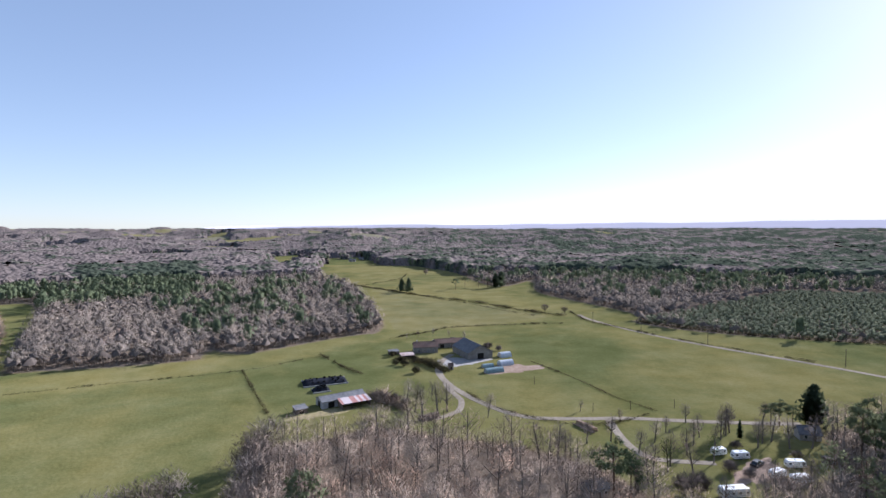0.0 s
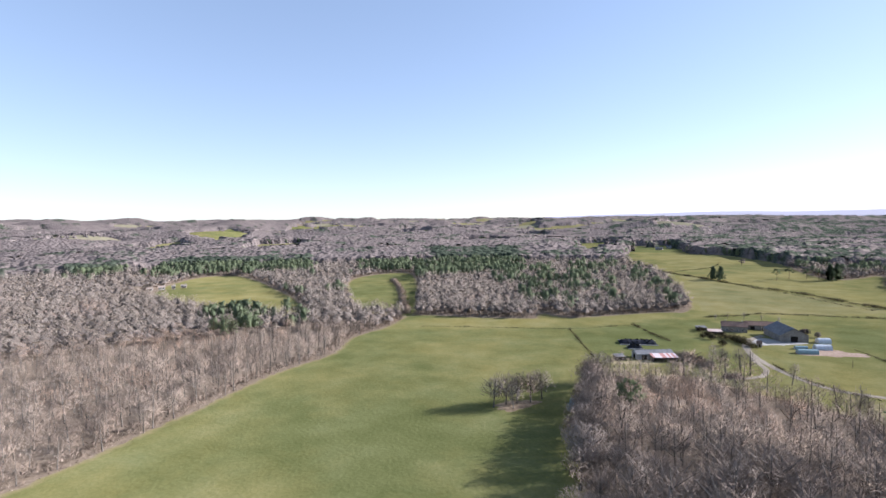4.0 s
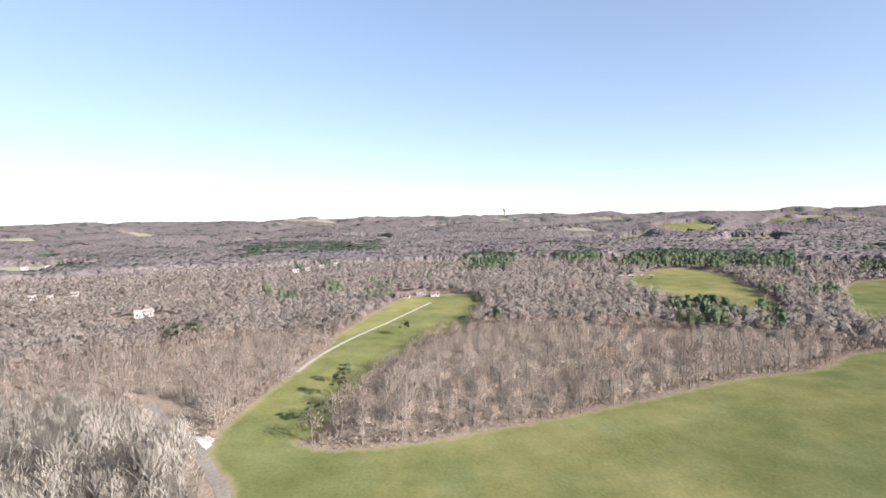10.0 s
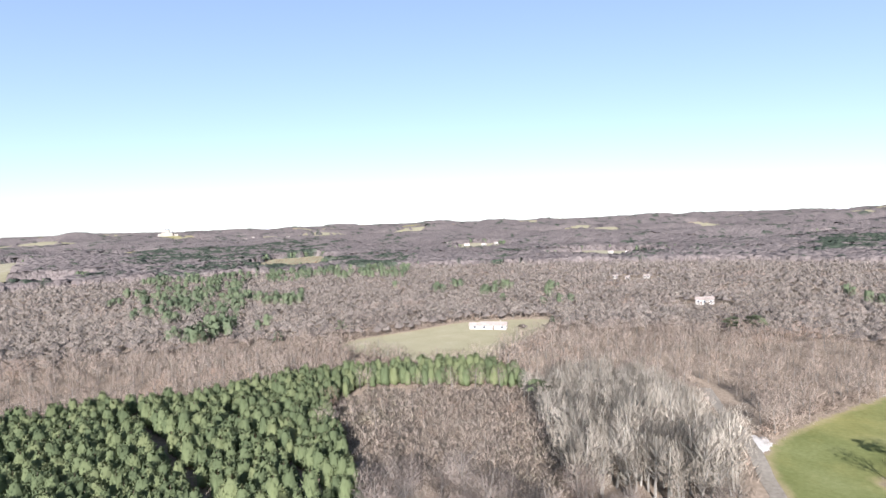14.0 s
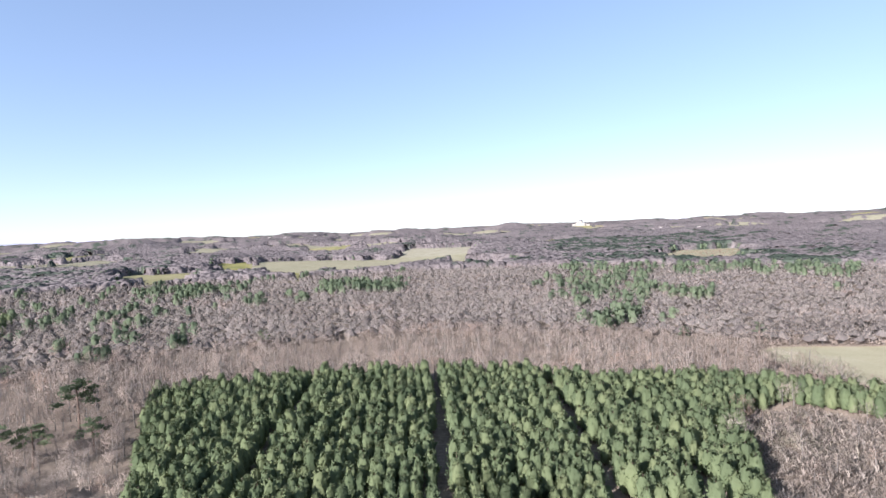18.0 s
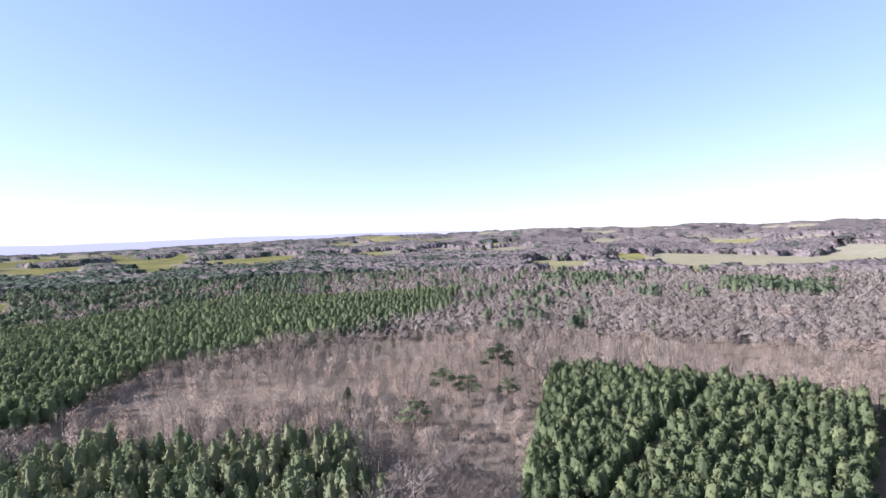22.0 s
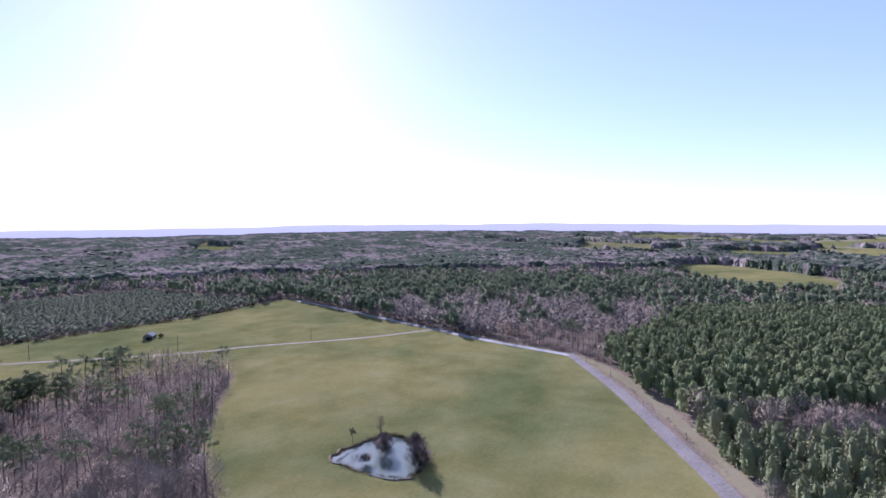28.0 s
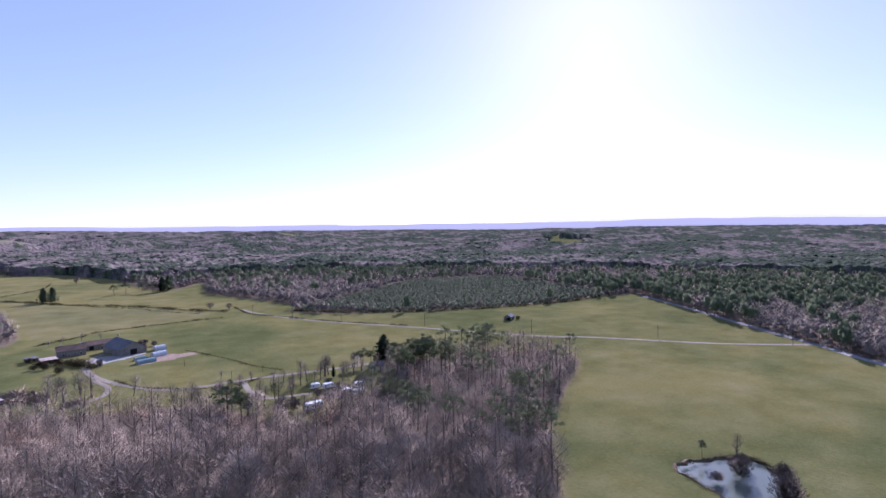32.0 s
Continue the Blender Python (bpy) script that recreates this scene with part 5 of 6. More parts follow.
def caravan(at, turn, L=5.4, label="white touring caravan with grey trim parked among trees", mobile=False):
    """A caravan: rounded shell, windows, door, roof light, drawbar, wheels."""
    W, H = (2.9, 2.9) if mobile else (2.2, 2.5)
    t = thing("mobile_home" if mobile else "caravan", at, label, "mobile home" if mobile else "caravan", "caravans in the garden", turn)
    t.scale = (0.78, 0.78, 0.78)
    z = 0.45
    h, w = L / 2, W / 2
    pr = [(-h, z), (h, z), (h, z + 1.0), (h - 0.25, H - 0.15), (h - 0.6, H), (-h + 0.6, H), (-h + 0.25, H - 0.15), (-h, z + 1.0)]
    bm = bmesh.new()
    a = [bm.verts.new((x, -w, zz)) for x, zz in pr]
    b = [bm.verts.new((x, w, zz)) for x, zz in pr]
    n = len(pr)
    for k in range(n):
        bm.faces.new((a[k], a[(k + 1) % n], b[(k + 1) % n], b[k]))
    bm.faces.new(a[::-1]), bm.faces.new(b)
    bmesh.ops.recalc_face_normals(bm, faces=bm.faces)
    bmesh.ops.bevel(bm, geom=bm.edges[:], offset=0.06, segments=2, affect="EDGES", profile=0.5)
    part("body", bm, M_WHITE, t)
    for s in (-1, 1):
        for x in np.linspace(-h + 0.9, h - 0.9, 4 if mobile else 3):
            if s < 0 and abs(x) < 0.2:
                continue
            y0, y1 = sorted((s * w, s * (w + 0.03)))
            part("window", boxes(((x - 0.4, y0, z + 0.95), (x + 0.4, y1, z + 1.5)), bevel=0.01), M_PANE, t)
        x0, x1 = sorted((s * (h - 0.02), s * (h + 0.03)))
        part("end_window", boxes(((x0, -0.7, z + 0.7), (x1, 0.7, z + 1.05)), bevel=0.01), M_PANE, t)
        y0, y1 = sorted((s * w, s * (w + 0.02)))
        part("trim_stripe", boxes(((-h + 0.1, y0, z + 0.45), (h - 0.1, y1, z + 0.6))), M_GREYTRIM, t)
    d = part("door", boxes(((0.1, -w - 0.03, z + 0.1), (0.75, -w, z + 1.75)), bevel=0.01), M_FRAME, t)
    part("handle", boxes(((0.62, -w - 0.06, z + 0.9), (0.7, -w - 0.03, z + 1.0))), M_GREYTRIM, d)
    part("roof_light", boxes(((-0.4, -0.4, H - 0.02), (0.4, 0.4, H + 0.1)), bevel=0.03), M_GREYTRIM, t)
    for s in (-1, 1):
        bm = bmesh.new()
        bmesh.ops.create_cone(bm, cap_ends=True, segments=14, radius1=0.32, radius2=0.32, depth=0.2, matrix=Matrix.Translation((-0.3, s * (w - 0.12), 0.31)) @ Matrix.Rotation(radians(90), 4, "X"))
        wheel = part("wheel", bm, M_RUBBER, t)
        bm = bmesh.new()
        bmesh.ops.create_cone(bm, cap_ends=True, segments=10, radius1=0.17, radius2=0.14, depth=0.23, matrix=Matrix.Translation((-0.3, s * (w - 0.12), 0.31)) @ Matrix.Rotation(radians(90), 4, "X"))
        part("rim", bm, M_GREYTRIM, wheel)
    part("drawbar", boxes(((h, -0.12, 0.4), (h + 1.1, 0.12, 0.5)), bevel=0.02), M_GREYTRIM, t)
    part("jockey_wheel", boxes(((h + 0.75, -0.06, -0.02), (h + 0.87, 0.06, 0.42)), bevel=0.02), M_RUBBER, t)
    return t


def tree(kind, at, h, label, category="tree", group="", name="", wide=1.0, seed=1, crown=None, bark=None):
    """One tree, trunk and crown, of height h."""
    maker = dict(bare=lambda s: bare_tree(s, 1100, 11, 0.34, 0.011, 0.2, 2.0, 0.7), oak=lambda s: bare_tree(s, 780, 15, 0.34, 0.0075, 0.24, 1.5, 0.72), slim=lambda s: bare_tree(s, 320, 10, 0.2, 0.008, 0.4, 1.8, 0.7), broad=lambda s: broad_pine(s, 800), fir=lambda s: pine_tree(s, 420, 0.06, 0.24, 0.075, 8, 0.0, 0.6), pine=lambda s: pine_tree(s, 340, 0.1, 0.2, 0.06, 9))[kind]
    tr, cr = maker(seed)
    t = thing(name or dict(bare="bare_tree", oak="oak_tree", slim="bare_tree", broad="pine_tree", fir="fir_tree", pine="pine_tree")[kind], at, label, category, group, (seed * 77) % 360)
    s = np.array([h * wide, h * wide, h])
    part("trunk", (tr[0] * s, tr[1]), bark or (M_BARK if kind in ("bare", "oak", "slim") else M_PBARK), t)
    part("crown", (cr[0] * s, cr[1]), crown or (M_TWIG1 if kind in ("bare", "oak", "slim") else M_FIR if kind == "fir" else M_WOODPINE1), t)
    return t


def shrub(at, h, w, label, material=None, seed=3, name="bush"):
    v, f = round_bush(seed)
    t = thing(name, at, label, "bush", "", seed * 31)
    part("crown", (v * (w, w, h), f), material or M_BUSH, t)
    st = joined([tube([(0.02 * math.cos(a), 0.02 * math.sin(a), -0.05), (0.3 * w * math.cos(a), 0.3 * w * math.sin(a), h * 0.6)], [0.05, 0.015], 4) for a in np.linspace(0, 5.2, 6)])
    part("stems", st, M_BARK, t)
    return t


# ---- the farm ----
def patch(name, centre, rx, ry, turn, material, label, lift=0.035, seed=1):
    """A trodden or gravelled piece of ground with an uneven outline."""
    r = np.random.RandomState(seed)
    n = 40
    a = np.linspace(0, 6.283, n, endpoint=False)
    k = 1 + 0.16 * np.sin(3 * a + seed) + 0.1 * np.sin(7 * a + 2 * seed) + 0.05 * r.normal(size=n)
    c, s = math.cos(radians(turn)), math.sin(radians(turn))
    vs = [np.array([[centre[0], centre[1]]])]
    for q in (0.5, 1.0):
        u, v = rx * q * k * np.cos(a), ry * q * k * np.sin(a)
        vs.append(np.c_[centre[0] + u * c - v * s, centre[1] + u * s + v * c])
    p = np.concatenate(vs)
    z = ground_z(p[:, 0], p[:, 1]) + lift
    z[n + 1:] -= lift + 0.03
    f = [(0, 1 + k2, 1 + (k2 + 1) % n) for k2 in range(n)]
    for k2 in range(n):
        a0, a1 = 1 + k2, 1 + (k2 + 1) % n
        f += [(a0, a0 + n, a1 + n), (a0, a1 + n, a1)]
    return tagged(new(name, mesh_from(name, np.c_[p, z], f, material)), label, "ground", kind="structure")


patch("yard_gravel", (1, 297), 15, 9, 25, M_YARD, "grey gravel farmyard", 0.05, 2)
patch("bare_earth", (22, 284), 17, 8, 20, M_DIRT, "reddish trodden earth round the polytunnels", 0.04, 3)
patch("barn_apron", (-46, 229), 14, 3.5, 30, M_VERGE, "muddy earth in front of the barn", 0.045, 5)
patch("leaf_litter", (-69.5, 158.5), 10, 5, 55, M_LITTER, "fallen brown leaves under the oak clump", 0.04, 8)
patch("junction_gravel", (-157, -38), 7, 3.5, 20, M_CHALK, "pale gravel turning place where the lane meets the meadow", 0.06, 8)
patch("garden_path", (70, 186), 12, 5, 40, M_DIRT, "bare sandy ground between the caravans", 0.04, 6)

gabled("big_barn", (6.5, 310), 112, 24, 16, 4.2, 4.2, M_DARKSTONE, M_SLATE, "large stone barn with a grey sheet roof beside the yard", "barn",
       [("left", 0, 0.0, 4.0, 3.6, "barn"), ("front", -5, 0.0, 1.4, 2.2, "door"), ("front", 1, 1.2, 1.0, 1.1, "window"), ("front", 5, 1.2, 1.0, 1.1, "window"), ("right", 0, 3.2, 1.2, 1.2, "window")])
gabled("farmhouse", (-16, 317), 8, 15, 9, 3.9, 2.4, M_DARKSTONE, M_TILE, "stone farmhouse with a brown tiled roof", "house",
       [("front", -4.5, 0.9, 1.0, 1.4, "window"), ("front", -1.5, 0.0, 1.1, 2.2, "door"), ("front", 1.8, 0.9, 1.0, 1.4, "window"), ("front", 4.8, 0.9, 1.0, 1.4, "window"),
        ("left", 0, 1.0, 1.0, 1.3, "window")], (-5.2, 5.0))
gabled("long_outbuilding", (-4, 329), 14, 20, 8, 3.2, 2.0, M_DARKSTONE, M_TILE, "long low stone outbuilding with a mossy brown tiled roof", "outbuilding",
       [("front", -6, 0.0, 2.6, 2.5, "barn"), ("front", 0, 0.0, 1.2, 2.1, "door"), ("front", 5, 0.9, 1.0, 1.0, "window")])
shed_roof("lean_to", (-24, 304), 18, 8, 5, 2.8, 0.7, M_WOODWALL, M_RUST, "low farm lean-to with patched rusty roof sheets", "shed", True)
shed_roof("poultry_shed", (-31, 312), 30, 6, 4, 2.4, 0.5, M_WOODWALL, M_SLATE, "dark wooden poultry shed beside the farmhouse", "shed")
gabled("stone_oven_hut", (-4, 283), 10, 2.6, 2.4, 2.3, 1.2, M_REDTILE, M_TILE, "small square brick hut with a pointed roof beside the track", "hut", [("front", 0, 0, 0.8, 1.8, "barn")], over=0.15)
tunnel((14, 279), 22, 10.5, 4.2, 2.5, M_TEAL, "teal green plastic polytunnel beside bare earth")
tunnel((20.2, 291), 24, 8.5, 5.0, 2.9, M_FILM, "milky white polytunnel beside the teal one")
tunnel((21.5, 306), 20, 7.0, 5.5, 3.0, M_FILM, "short pale dome tunnel behind the big barn")
tunnel((12.0, 287), 22, 6.5, 3.2, 2.0, M_TEAL, "small weathered green growing tunnel")

# the lower barn with its silage clamp
gabled("lower_barn", (-42.5, 239.5), 33, 20, 8, 3.0, 1.3, M_CONCRETE, M_SLATE, "grey block barn with a grey corrugated roof", "barn",
       [("front", -6, 0.0, 2.8, 2.5, "barn"), ("left", 0, 0.0, 2.6, 2.5, "barn")])
shed_roof("cart_shelter", (-37.3, 236.2), 30, 13, 5.6, 3.4, 0.9, M_WOODWALL, M_PATCHED, "open shelter with faded pink and rusty roof sheets", "shelter", True)
shed_roof("tractor_shed", (-54, 230), 33, 5, 4.5, 2.6, 0.5, M_WOODWALL, M_SLATE, "small dark shed beside the lower barn", "shed")


def silage_clamp(at, turn, L, W):
    t = thing("silage_clamp", at, "long silage heap under black plastic weighted with old tyres", "silage heap", "", turn)
    r = np.random.RandomState(4)
    n, k = 26, 9
    xs, ys = np.linspace(-L / 2, L / 2, n), np.linspace(-W / 2, W / 2, k)
    X, Y = np.meshgrid(xs, ys, indexing="ij")
    Z = 1.7 * np.clip(1 - np.abs(Y / (W / 2)) ** 3, 0, 1) * np.clip((L / 2 - np.abs(X)) / 1.6, 0, 1) ** 0.5 + 0.09 * r.normal(size=X.shape) - 0.1
    i, j = np.meshgrid(np.arange(n - 1), np.arange(k - 1), indexing="ij")
    q = np.stack([i * k + j, (i + 1) * k + j, (i + 1) * k + j + 1, i * k + j + 1], -1).reshape(-1, 4)
    sheet = new("plastic_sheet", mesh_from("plastic_sheet", np.c_[X.ravel(), Y.ravel(), Z.ravel()], q, M_PLASTIC, None, True, True))
    sheet.parent = t
    proto = None
    for _ in range(34):
        x, y = r.uniform(-L / 2 + 1.5, L / 2 - 1.5), r.uniform(-W / 2 + 1, W / 2 - 1)
        z = 1.7 * (1 - abs(y / (W / 2)) ** 3) + 0.05
        if proto is None:
            bm = bmesh.new()
            bmesh.ops.create_cone(bm, cap_ends=False, segments=12, radius1=0.42, radius2=0.36, depth=0.2)
            bmesh.ops.create_cone(bm, cap_ends=False, segments=12, radius1=0.2, radius2=0.24, depth=0.2)
            proto = part("tyre", bm, M_RUBBER, t)
            ob = proto
        else:
            ob = new("tyre", proto.data)
            ob.parent = t
        ob.matrix_local = pose(x, y, z, r.uniform(-12, 12), r.uniform(-12, 12), 0)
    for s in (-1, 1):
        part("retaining_wall", boxes(((-L / 2, s * (W / 2 + 0.1) - 0.12, -0.2), (L / 2, s * (W / 2 + 0.1) + 0.12, 0.45))), M_CONCRETE, t)
    return t


silage_clamp((-53.5, 264.5), 20, 17, 9)
silage_clamp((-52.5, 253.5), 24, 6.5, 5)


def heap(at, turn, L, W, H, n, material, label, name="log_stack", thick=0.3):
    """A stack of logs or posts lying side by side."""
    t = thing(name, at, label, "log stack", "", turn)
    r = np.random.RandomState(n)
    for k in range(n):
        row = int(3 * k / n)
        y, z = r.uniform(-W / 2, W / 2) * (1 - 0.25 * row), 0.16 + row * H / 3
        d = thick * r.uniform(0.7, 1.2) / 2
        v, f = tube([(-L / 2 * r.uniform(0.7, 1), y, z), (L / 2 * r.uniform(0.7, 1), y + r.normal() * 0.15, z + 0.03)], [d, d * 0.85], 6)
        # the tube's rings are level; stand them on edge
        c = np.array([[p[0], p[1], p[2]] for p in v])
        ring = np.repeat([0, 1], 6)
        for g in (0, 1):
            s = ring == g
            m0 = c[s].mean(0)
            q = c[s] - m0
            c[s] = m0 + np.c_[np.zeros(6), q[:, 0], q[:, 1]]
        cap = [(0, i, i + 1) for i in range(1, 5)] + [(6, 6 + i + 1, 6 + i) for i in range(1, 5)]
        part("log", (c, np.concatenate([f, np.array(cap)])), material, t)
    return t


heap((36, 217), -62, 9, 2.6, 1.5, 22, M_LOG, "stack of long felled logs beside the track")
heap((-11.5, 224), 32, 8, 3.0, 2.0, 26, M_WOODWALL, "dark pile of old timber beneath bare trees", "timber_pile")

# ---- the garden with caravans ----
caravan((57.5, 174.2), 6, 8.2, "long white mobile home standing on grass among trees", True)
caravan((65.3, 196), 12, 4.8)
caravan((69.6, 193.5), 4, 5.4)
caravan((72.7, 183), 20, 5.4)
caravan((80.2, 188), -4, 5.8)
caravan((76.4, 180.2), 6, 6.2)
def car(at, turn, label):
    """A parked hatchback: body, glazed cabin, wheels with rims, lamps."""
    t = thing("car", at, label, "car", "", turn)
    part("body", prism([(-0.8, 0.28), (0.8, 0.28), (0.84, 0.6), (0.76, 0.86), (-0.76, 0.86), (-0.84, 0.6)], -2.0, 2.0), M_CARPAINT, t)
    bm = bmesh.new()
    box(bm, (-1.75, -0.7, 0.86), (0.9, 0.7, 1.42))
    for v in bm.verts:
        if v.co.z > 1.2:
            v.co.x = v.co.x * 0.72 - 0.1
            v.co.y *= 0.82
    cabin = part("cabin", bm, M_PANE, t)
    part("roof", boxes(((-1.32, -0.56, 1.42), (0.52, 0.56, 1.46)), bevel=0.015), M_CARPAINT, cabin)
    for x in (-1.25, 1.25):
        for y in (-0.72, 0.72):
            bm = bmesh.new()
            bmesh.ops.create_cone(bm, cap_ends=True, segments=14, radius1=0.3, radius2=0.3, depth=0.2, matrix=Matrix.Translation((x, y, 0.3)) @ Matrix.Rotation(radians(90), 4, "X"))
            wheel = part("wheel", bm, M_RUBBER, t)
            bm = bmesh.new()
            bmesh.ops.create_cone(bm, cap_ends=True, segments=10, radius1=0.17, radius2=0.15, depth=0.24, matrix=Matrix.Translation((x, y, 0.3)) @ Matrix.Rotation(radians(90), 4, "X"))
            part("rim", bm, M_GREYTRIM, wheel)
    for y in (-0.6, 0.6):
        part("headlight", boxes(((1.97, y - 0.15, 0.58), (2.03, y + 0.15, 0.74)), bevel=0.01), M_FRAME, t)
    return t


car((71.5, 189.3), 35, "dark parked hatchback beside the white caravans")
gabled("garden_cabin", (95.5, 206), -12, 7, 5, 2.4, 2.2, M_RENDER, M_SLATE, "cabin with a steep dark roof under pines", "cabin", [("front", 1.5, 0, 0.9, 2.0, "door"), ("front", -1.5, 0.9, 1.0, 1.0, "window")])
gabled("wooden_trailer", (90, 190), 12, 3.6, 2.3, 2.0, 0.5, M_WOODWALL, M_RUST, "small brown wooden shed between bare trees", "shed", [("front", 0.8, 0, 0.7, 1.7, "door")], over=0.15)
gabled("tool_shed", (79.5, 168), -8, 4.2, 3.0, 2.0, 0.7, M_WOODWALL, M_TILE, "weathered brown tool shed in the garden", "shed", [("front", 0, 0, 0.8, 1.8, "door")], over=0.2)
gabled("roofed_cottage", (27, 176), 20, 6.5, 5, 2.6, 1.8, M_RENDER, M_SLATE, "small pale cottage half hidden among bare trees", "cottage", [("front", 0, 0, 0.9, 2.0, "door"), ("front", 2, 0.9, 0.9, 1.0, "window")])

gabled("forest_shed", (150.2, -113.7), 30, 5.5, 3.0, 1.9, 0.5, M_CONCRETE, M_RUST, "low pale shed with a sheet roof in the glade", "shed", [("front", 0.8, 0, 0.8, 1.7, "door")], over=0.15)

# ---- houses round about ----
gabled("white_longhouse", (-240, -193), 122, 15, 6.0, 2.5, 1.4, M_RENDER, M_REDTILE, "long white house with a pale terracotta roof in a clearing", "house",
       [("back", -5, 0.9, 1.2, 1.2, "window"), ("back", -1.5, 0, 1.2, 2.1, "door"), ("back", 1.5, 0.9, 1.2, 1.2, "window"), ("back", 5, 0.9, 1.2, 1.2, "window"), ("front", -5, 0.9, 1.2, 1.2, "window"), ("front", 0, 0, 1.2, 2.1, "door"), ("front", 5, 0.9, 1.2, 1.2, "window"), ("right", 0, 0.9, 1.2, 1.2, "window")], (4,))
gabled("white_wing", (-234, -201.5), 118, 6.5, 5, 2.2, 1.2, M_RENDER, M_REDTILE, "white side wing with a pale terracotta roof", "house", [("front", 0, 0.9, 1.2, 1.2, "window"), ("right", 0, 0.0, 1.0, 2.0, "door")])
gabled("meadow_hut", (223, 274), 34, 10, 6.5, 2.8, 1.8, M_DARKSTONE, M_SLATE, "small stone hut ringed by dark bushes in the meadow", "hut", [("front", 0, 0, 1.2, 1.9, "barn")])


def house_at(bearing, dist, L, W, H, turn, wall, roof, label, up=0.0):
    a = radians(bearing)
    k = 0.4 if dist > 500 else 0.62
    L, W, H = L * k, W * k, H * k * 1.1
    at = (-dist * math.sin(a), dist * math.cos(a))
    t = gabled("house", at, turn, L, W, H, W * 0.28, wall, roof, label, "house",
               [("front", -L * 0.28, H * 0.35, 1.2, 1.4, "window"), ("front", 0, 0, 1.2, 2.1, "door"), ("front", L * 0.28, H * 0.35, 1.2, 1.4, "window"),
                ("back", -L * 0.28, H * 0.35, 1.2, 1.4, "window"), ("back", L * 0.28, H * 0.35, 1.2, 1.4, "window"), ("left", 0, H * 0.35, 1.2, 1.4, "window"), ("right", 0, H * 0.35, 1.2, 1.4, "window")], (L * 0.32,), "scattered country houses")
    t.location.z += up * 0.7
    return t


W1 = "pale country house with a terracotta roof among bare woods"
for b, d, L, W, H, tn in ((81.0, 436, 13, 8, 4.5, 80), (79.6, 424, 11, 7, 3.6, 95), (82.6, 420, 8, 6, 3.2, 70)):
    house_at(b, d, L, W, H, tn, M_RENDER, M_TILE, "cream house with a brown roof at the meadow's end")
for b, d, L, W, H, tn in ((94.0, 664, 18, 9, 6, 95), (92.8, 684, 14, 9, 6, 85), (91.4, 716, 16, 9, 6, 90), (89.8, 736, 20, 9, 6, 92), (87.3, 748, 13, 8, 6, 80), (84.1, 806, 14, 8, 6, 88), (82.4, 824, 16, 9, 6, 95), (81.6, 832, 12, 8, 6, 75)):
    house_at(b, d, L, W, H, tn, M_RENDER, M_REDTILE, W1, 4.0)
for b, d, L, W, H, tn in ((116.2, 566, 13, 8, 6, 115), (115.0, 556, 11, 8, 6, 120), (113.2, 572, 14, 8, 6, 100), (108.3, 400, 11, 7, 5, 110), (107.6, 402, 9, 7, 5, 95)):
    house_at(b, d, L, W, H, tn, M_RENDER, M_REDTILE, W1, 2.5)
for b, d, L, W, H, tn in ((131.4, 1360, 34, 14, 9, 130), (129.6, 1352, 30, 13, 9, 128), (128.3, 1392, 26, 12, 9, 126), (116.6, 945, 20, 10, 7, 115), (115.0, 940, 14, 9, 7, 110), (142.7, 1185, 18, 10, 8, 140)):
    house_at(b, d, L, W, H, tn, M_RENDER, M_REDTILE, "large white building on a cleared slope", 3.0)
for b, d, L, W, H, tn in ((60.2, 538, 10, 7, 4.5, 55), (59.2, 540, 13, 8, 5, 62), (58.2, 540, 7, 6, 6.5, 60), (57.3, 545, 11, 7, 4, 50)):
    house_at(b, d, L, W, H, tn, M_STONE, M_REDTILE, "stone farmhouse with a terracotta roof on the hill field", 2.0)
for b, d, L, W, H, tn in ((71.3, 1630, 26, 14, 11, 70), (70.1, 1600, 24, 13, 11, 75), (69.4, 1640, 20, 12, 10, 65), (76.9, 2740, 40, 18, 14, 75), (74.2, 2780, 36, 18, 14, 70), (70.9, 3030, 44, 20, 15, 70), (182.4, 1436, 26, 12, 9, 180), (181.4, 1416, 22, 12, 9, 185), (177.0, 1436, 18, 10, 8, 175), (175.3, 1560, 24, 12, 9, 178)):
    house_at(b, d, L, W, H, tn, M_RENDER, M_REDTILE, "far white house on a wooded hillside", 5.0)
for b, d, L, W, H, tn in ((194.5, 3250, 46, 22, 16, 10), (193.4, 3210, 40, 20, 16, 14), (195.1, 3260, 38, 20, 16, 8), (191.9, 3180, 36, 18, 15, 12), (188.9, 3370, 40, 20, 15, 6), (154.1, 2530, 34, 18, 13, 150), (153.4, 2556, 30, 16, 13, 155), (150.0, 2096, 28, 14, 12, 148)):
    house_at(b, d, L, W, H, tn, M_RENDER, M_REDTILE, "distant pale village house on the ridge", 8.0)
for b, d, L, W, H, tn in ((13.0, 1080, 20, 11, 6, 15), (9.5, 1050, 30, 13, 6, 5), (8.6, 1090, 22, 12, 6, 12), (7.6, 1088, 26, 12, 6, 0), (6.4, 1090, 18, 10, 6, 10), (10.3, 690, 12, 8, 4, 20), (12.6, 706, 9, 7, 4, 5)):
    house_at(b, d, L, W, H, tn, M_RENDER if L > 20 else M_STONE, M_SLATE if L > 20 else M_TILE, "farm building with a shallow roof behind the fields", 1.0)


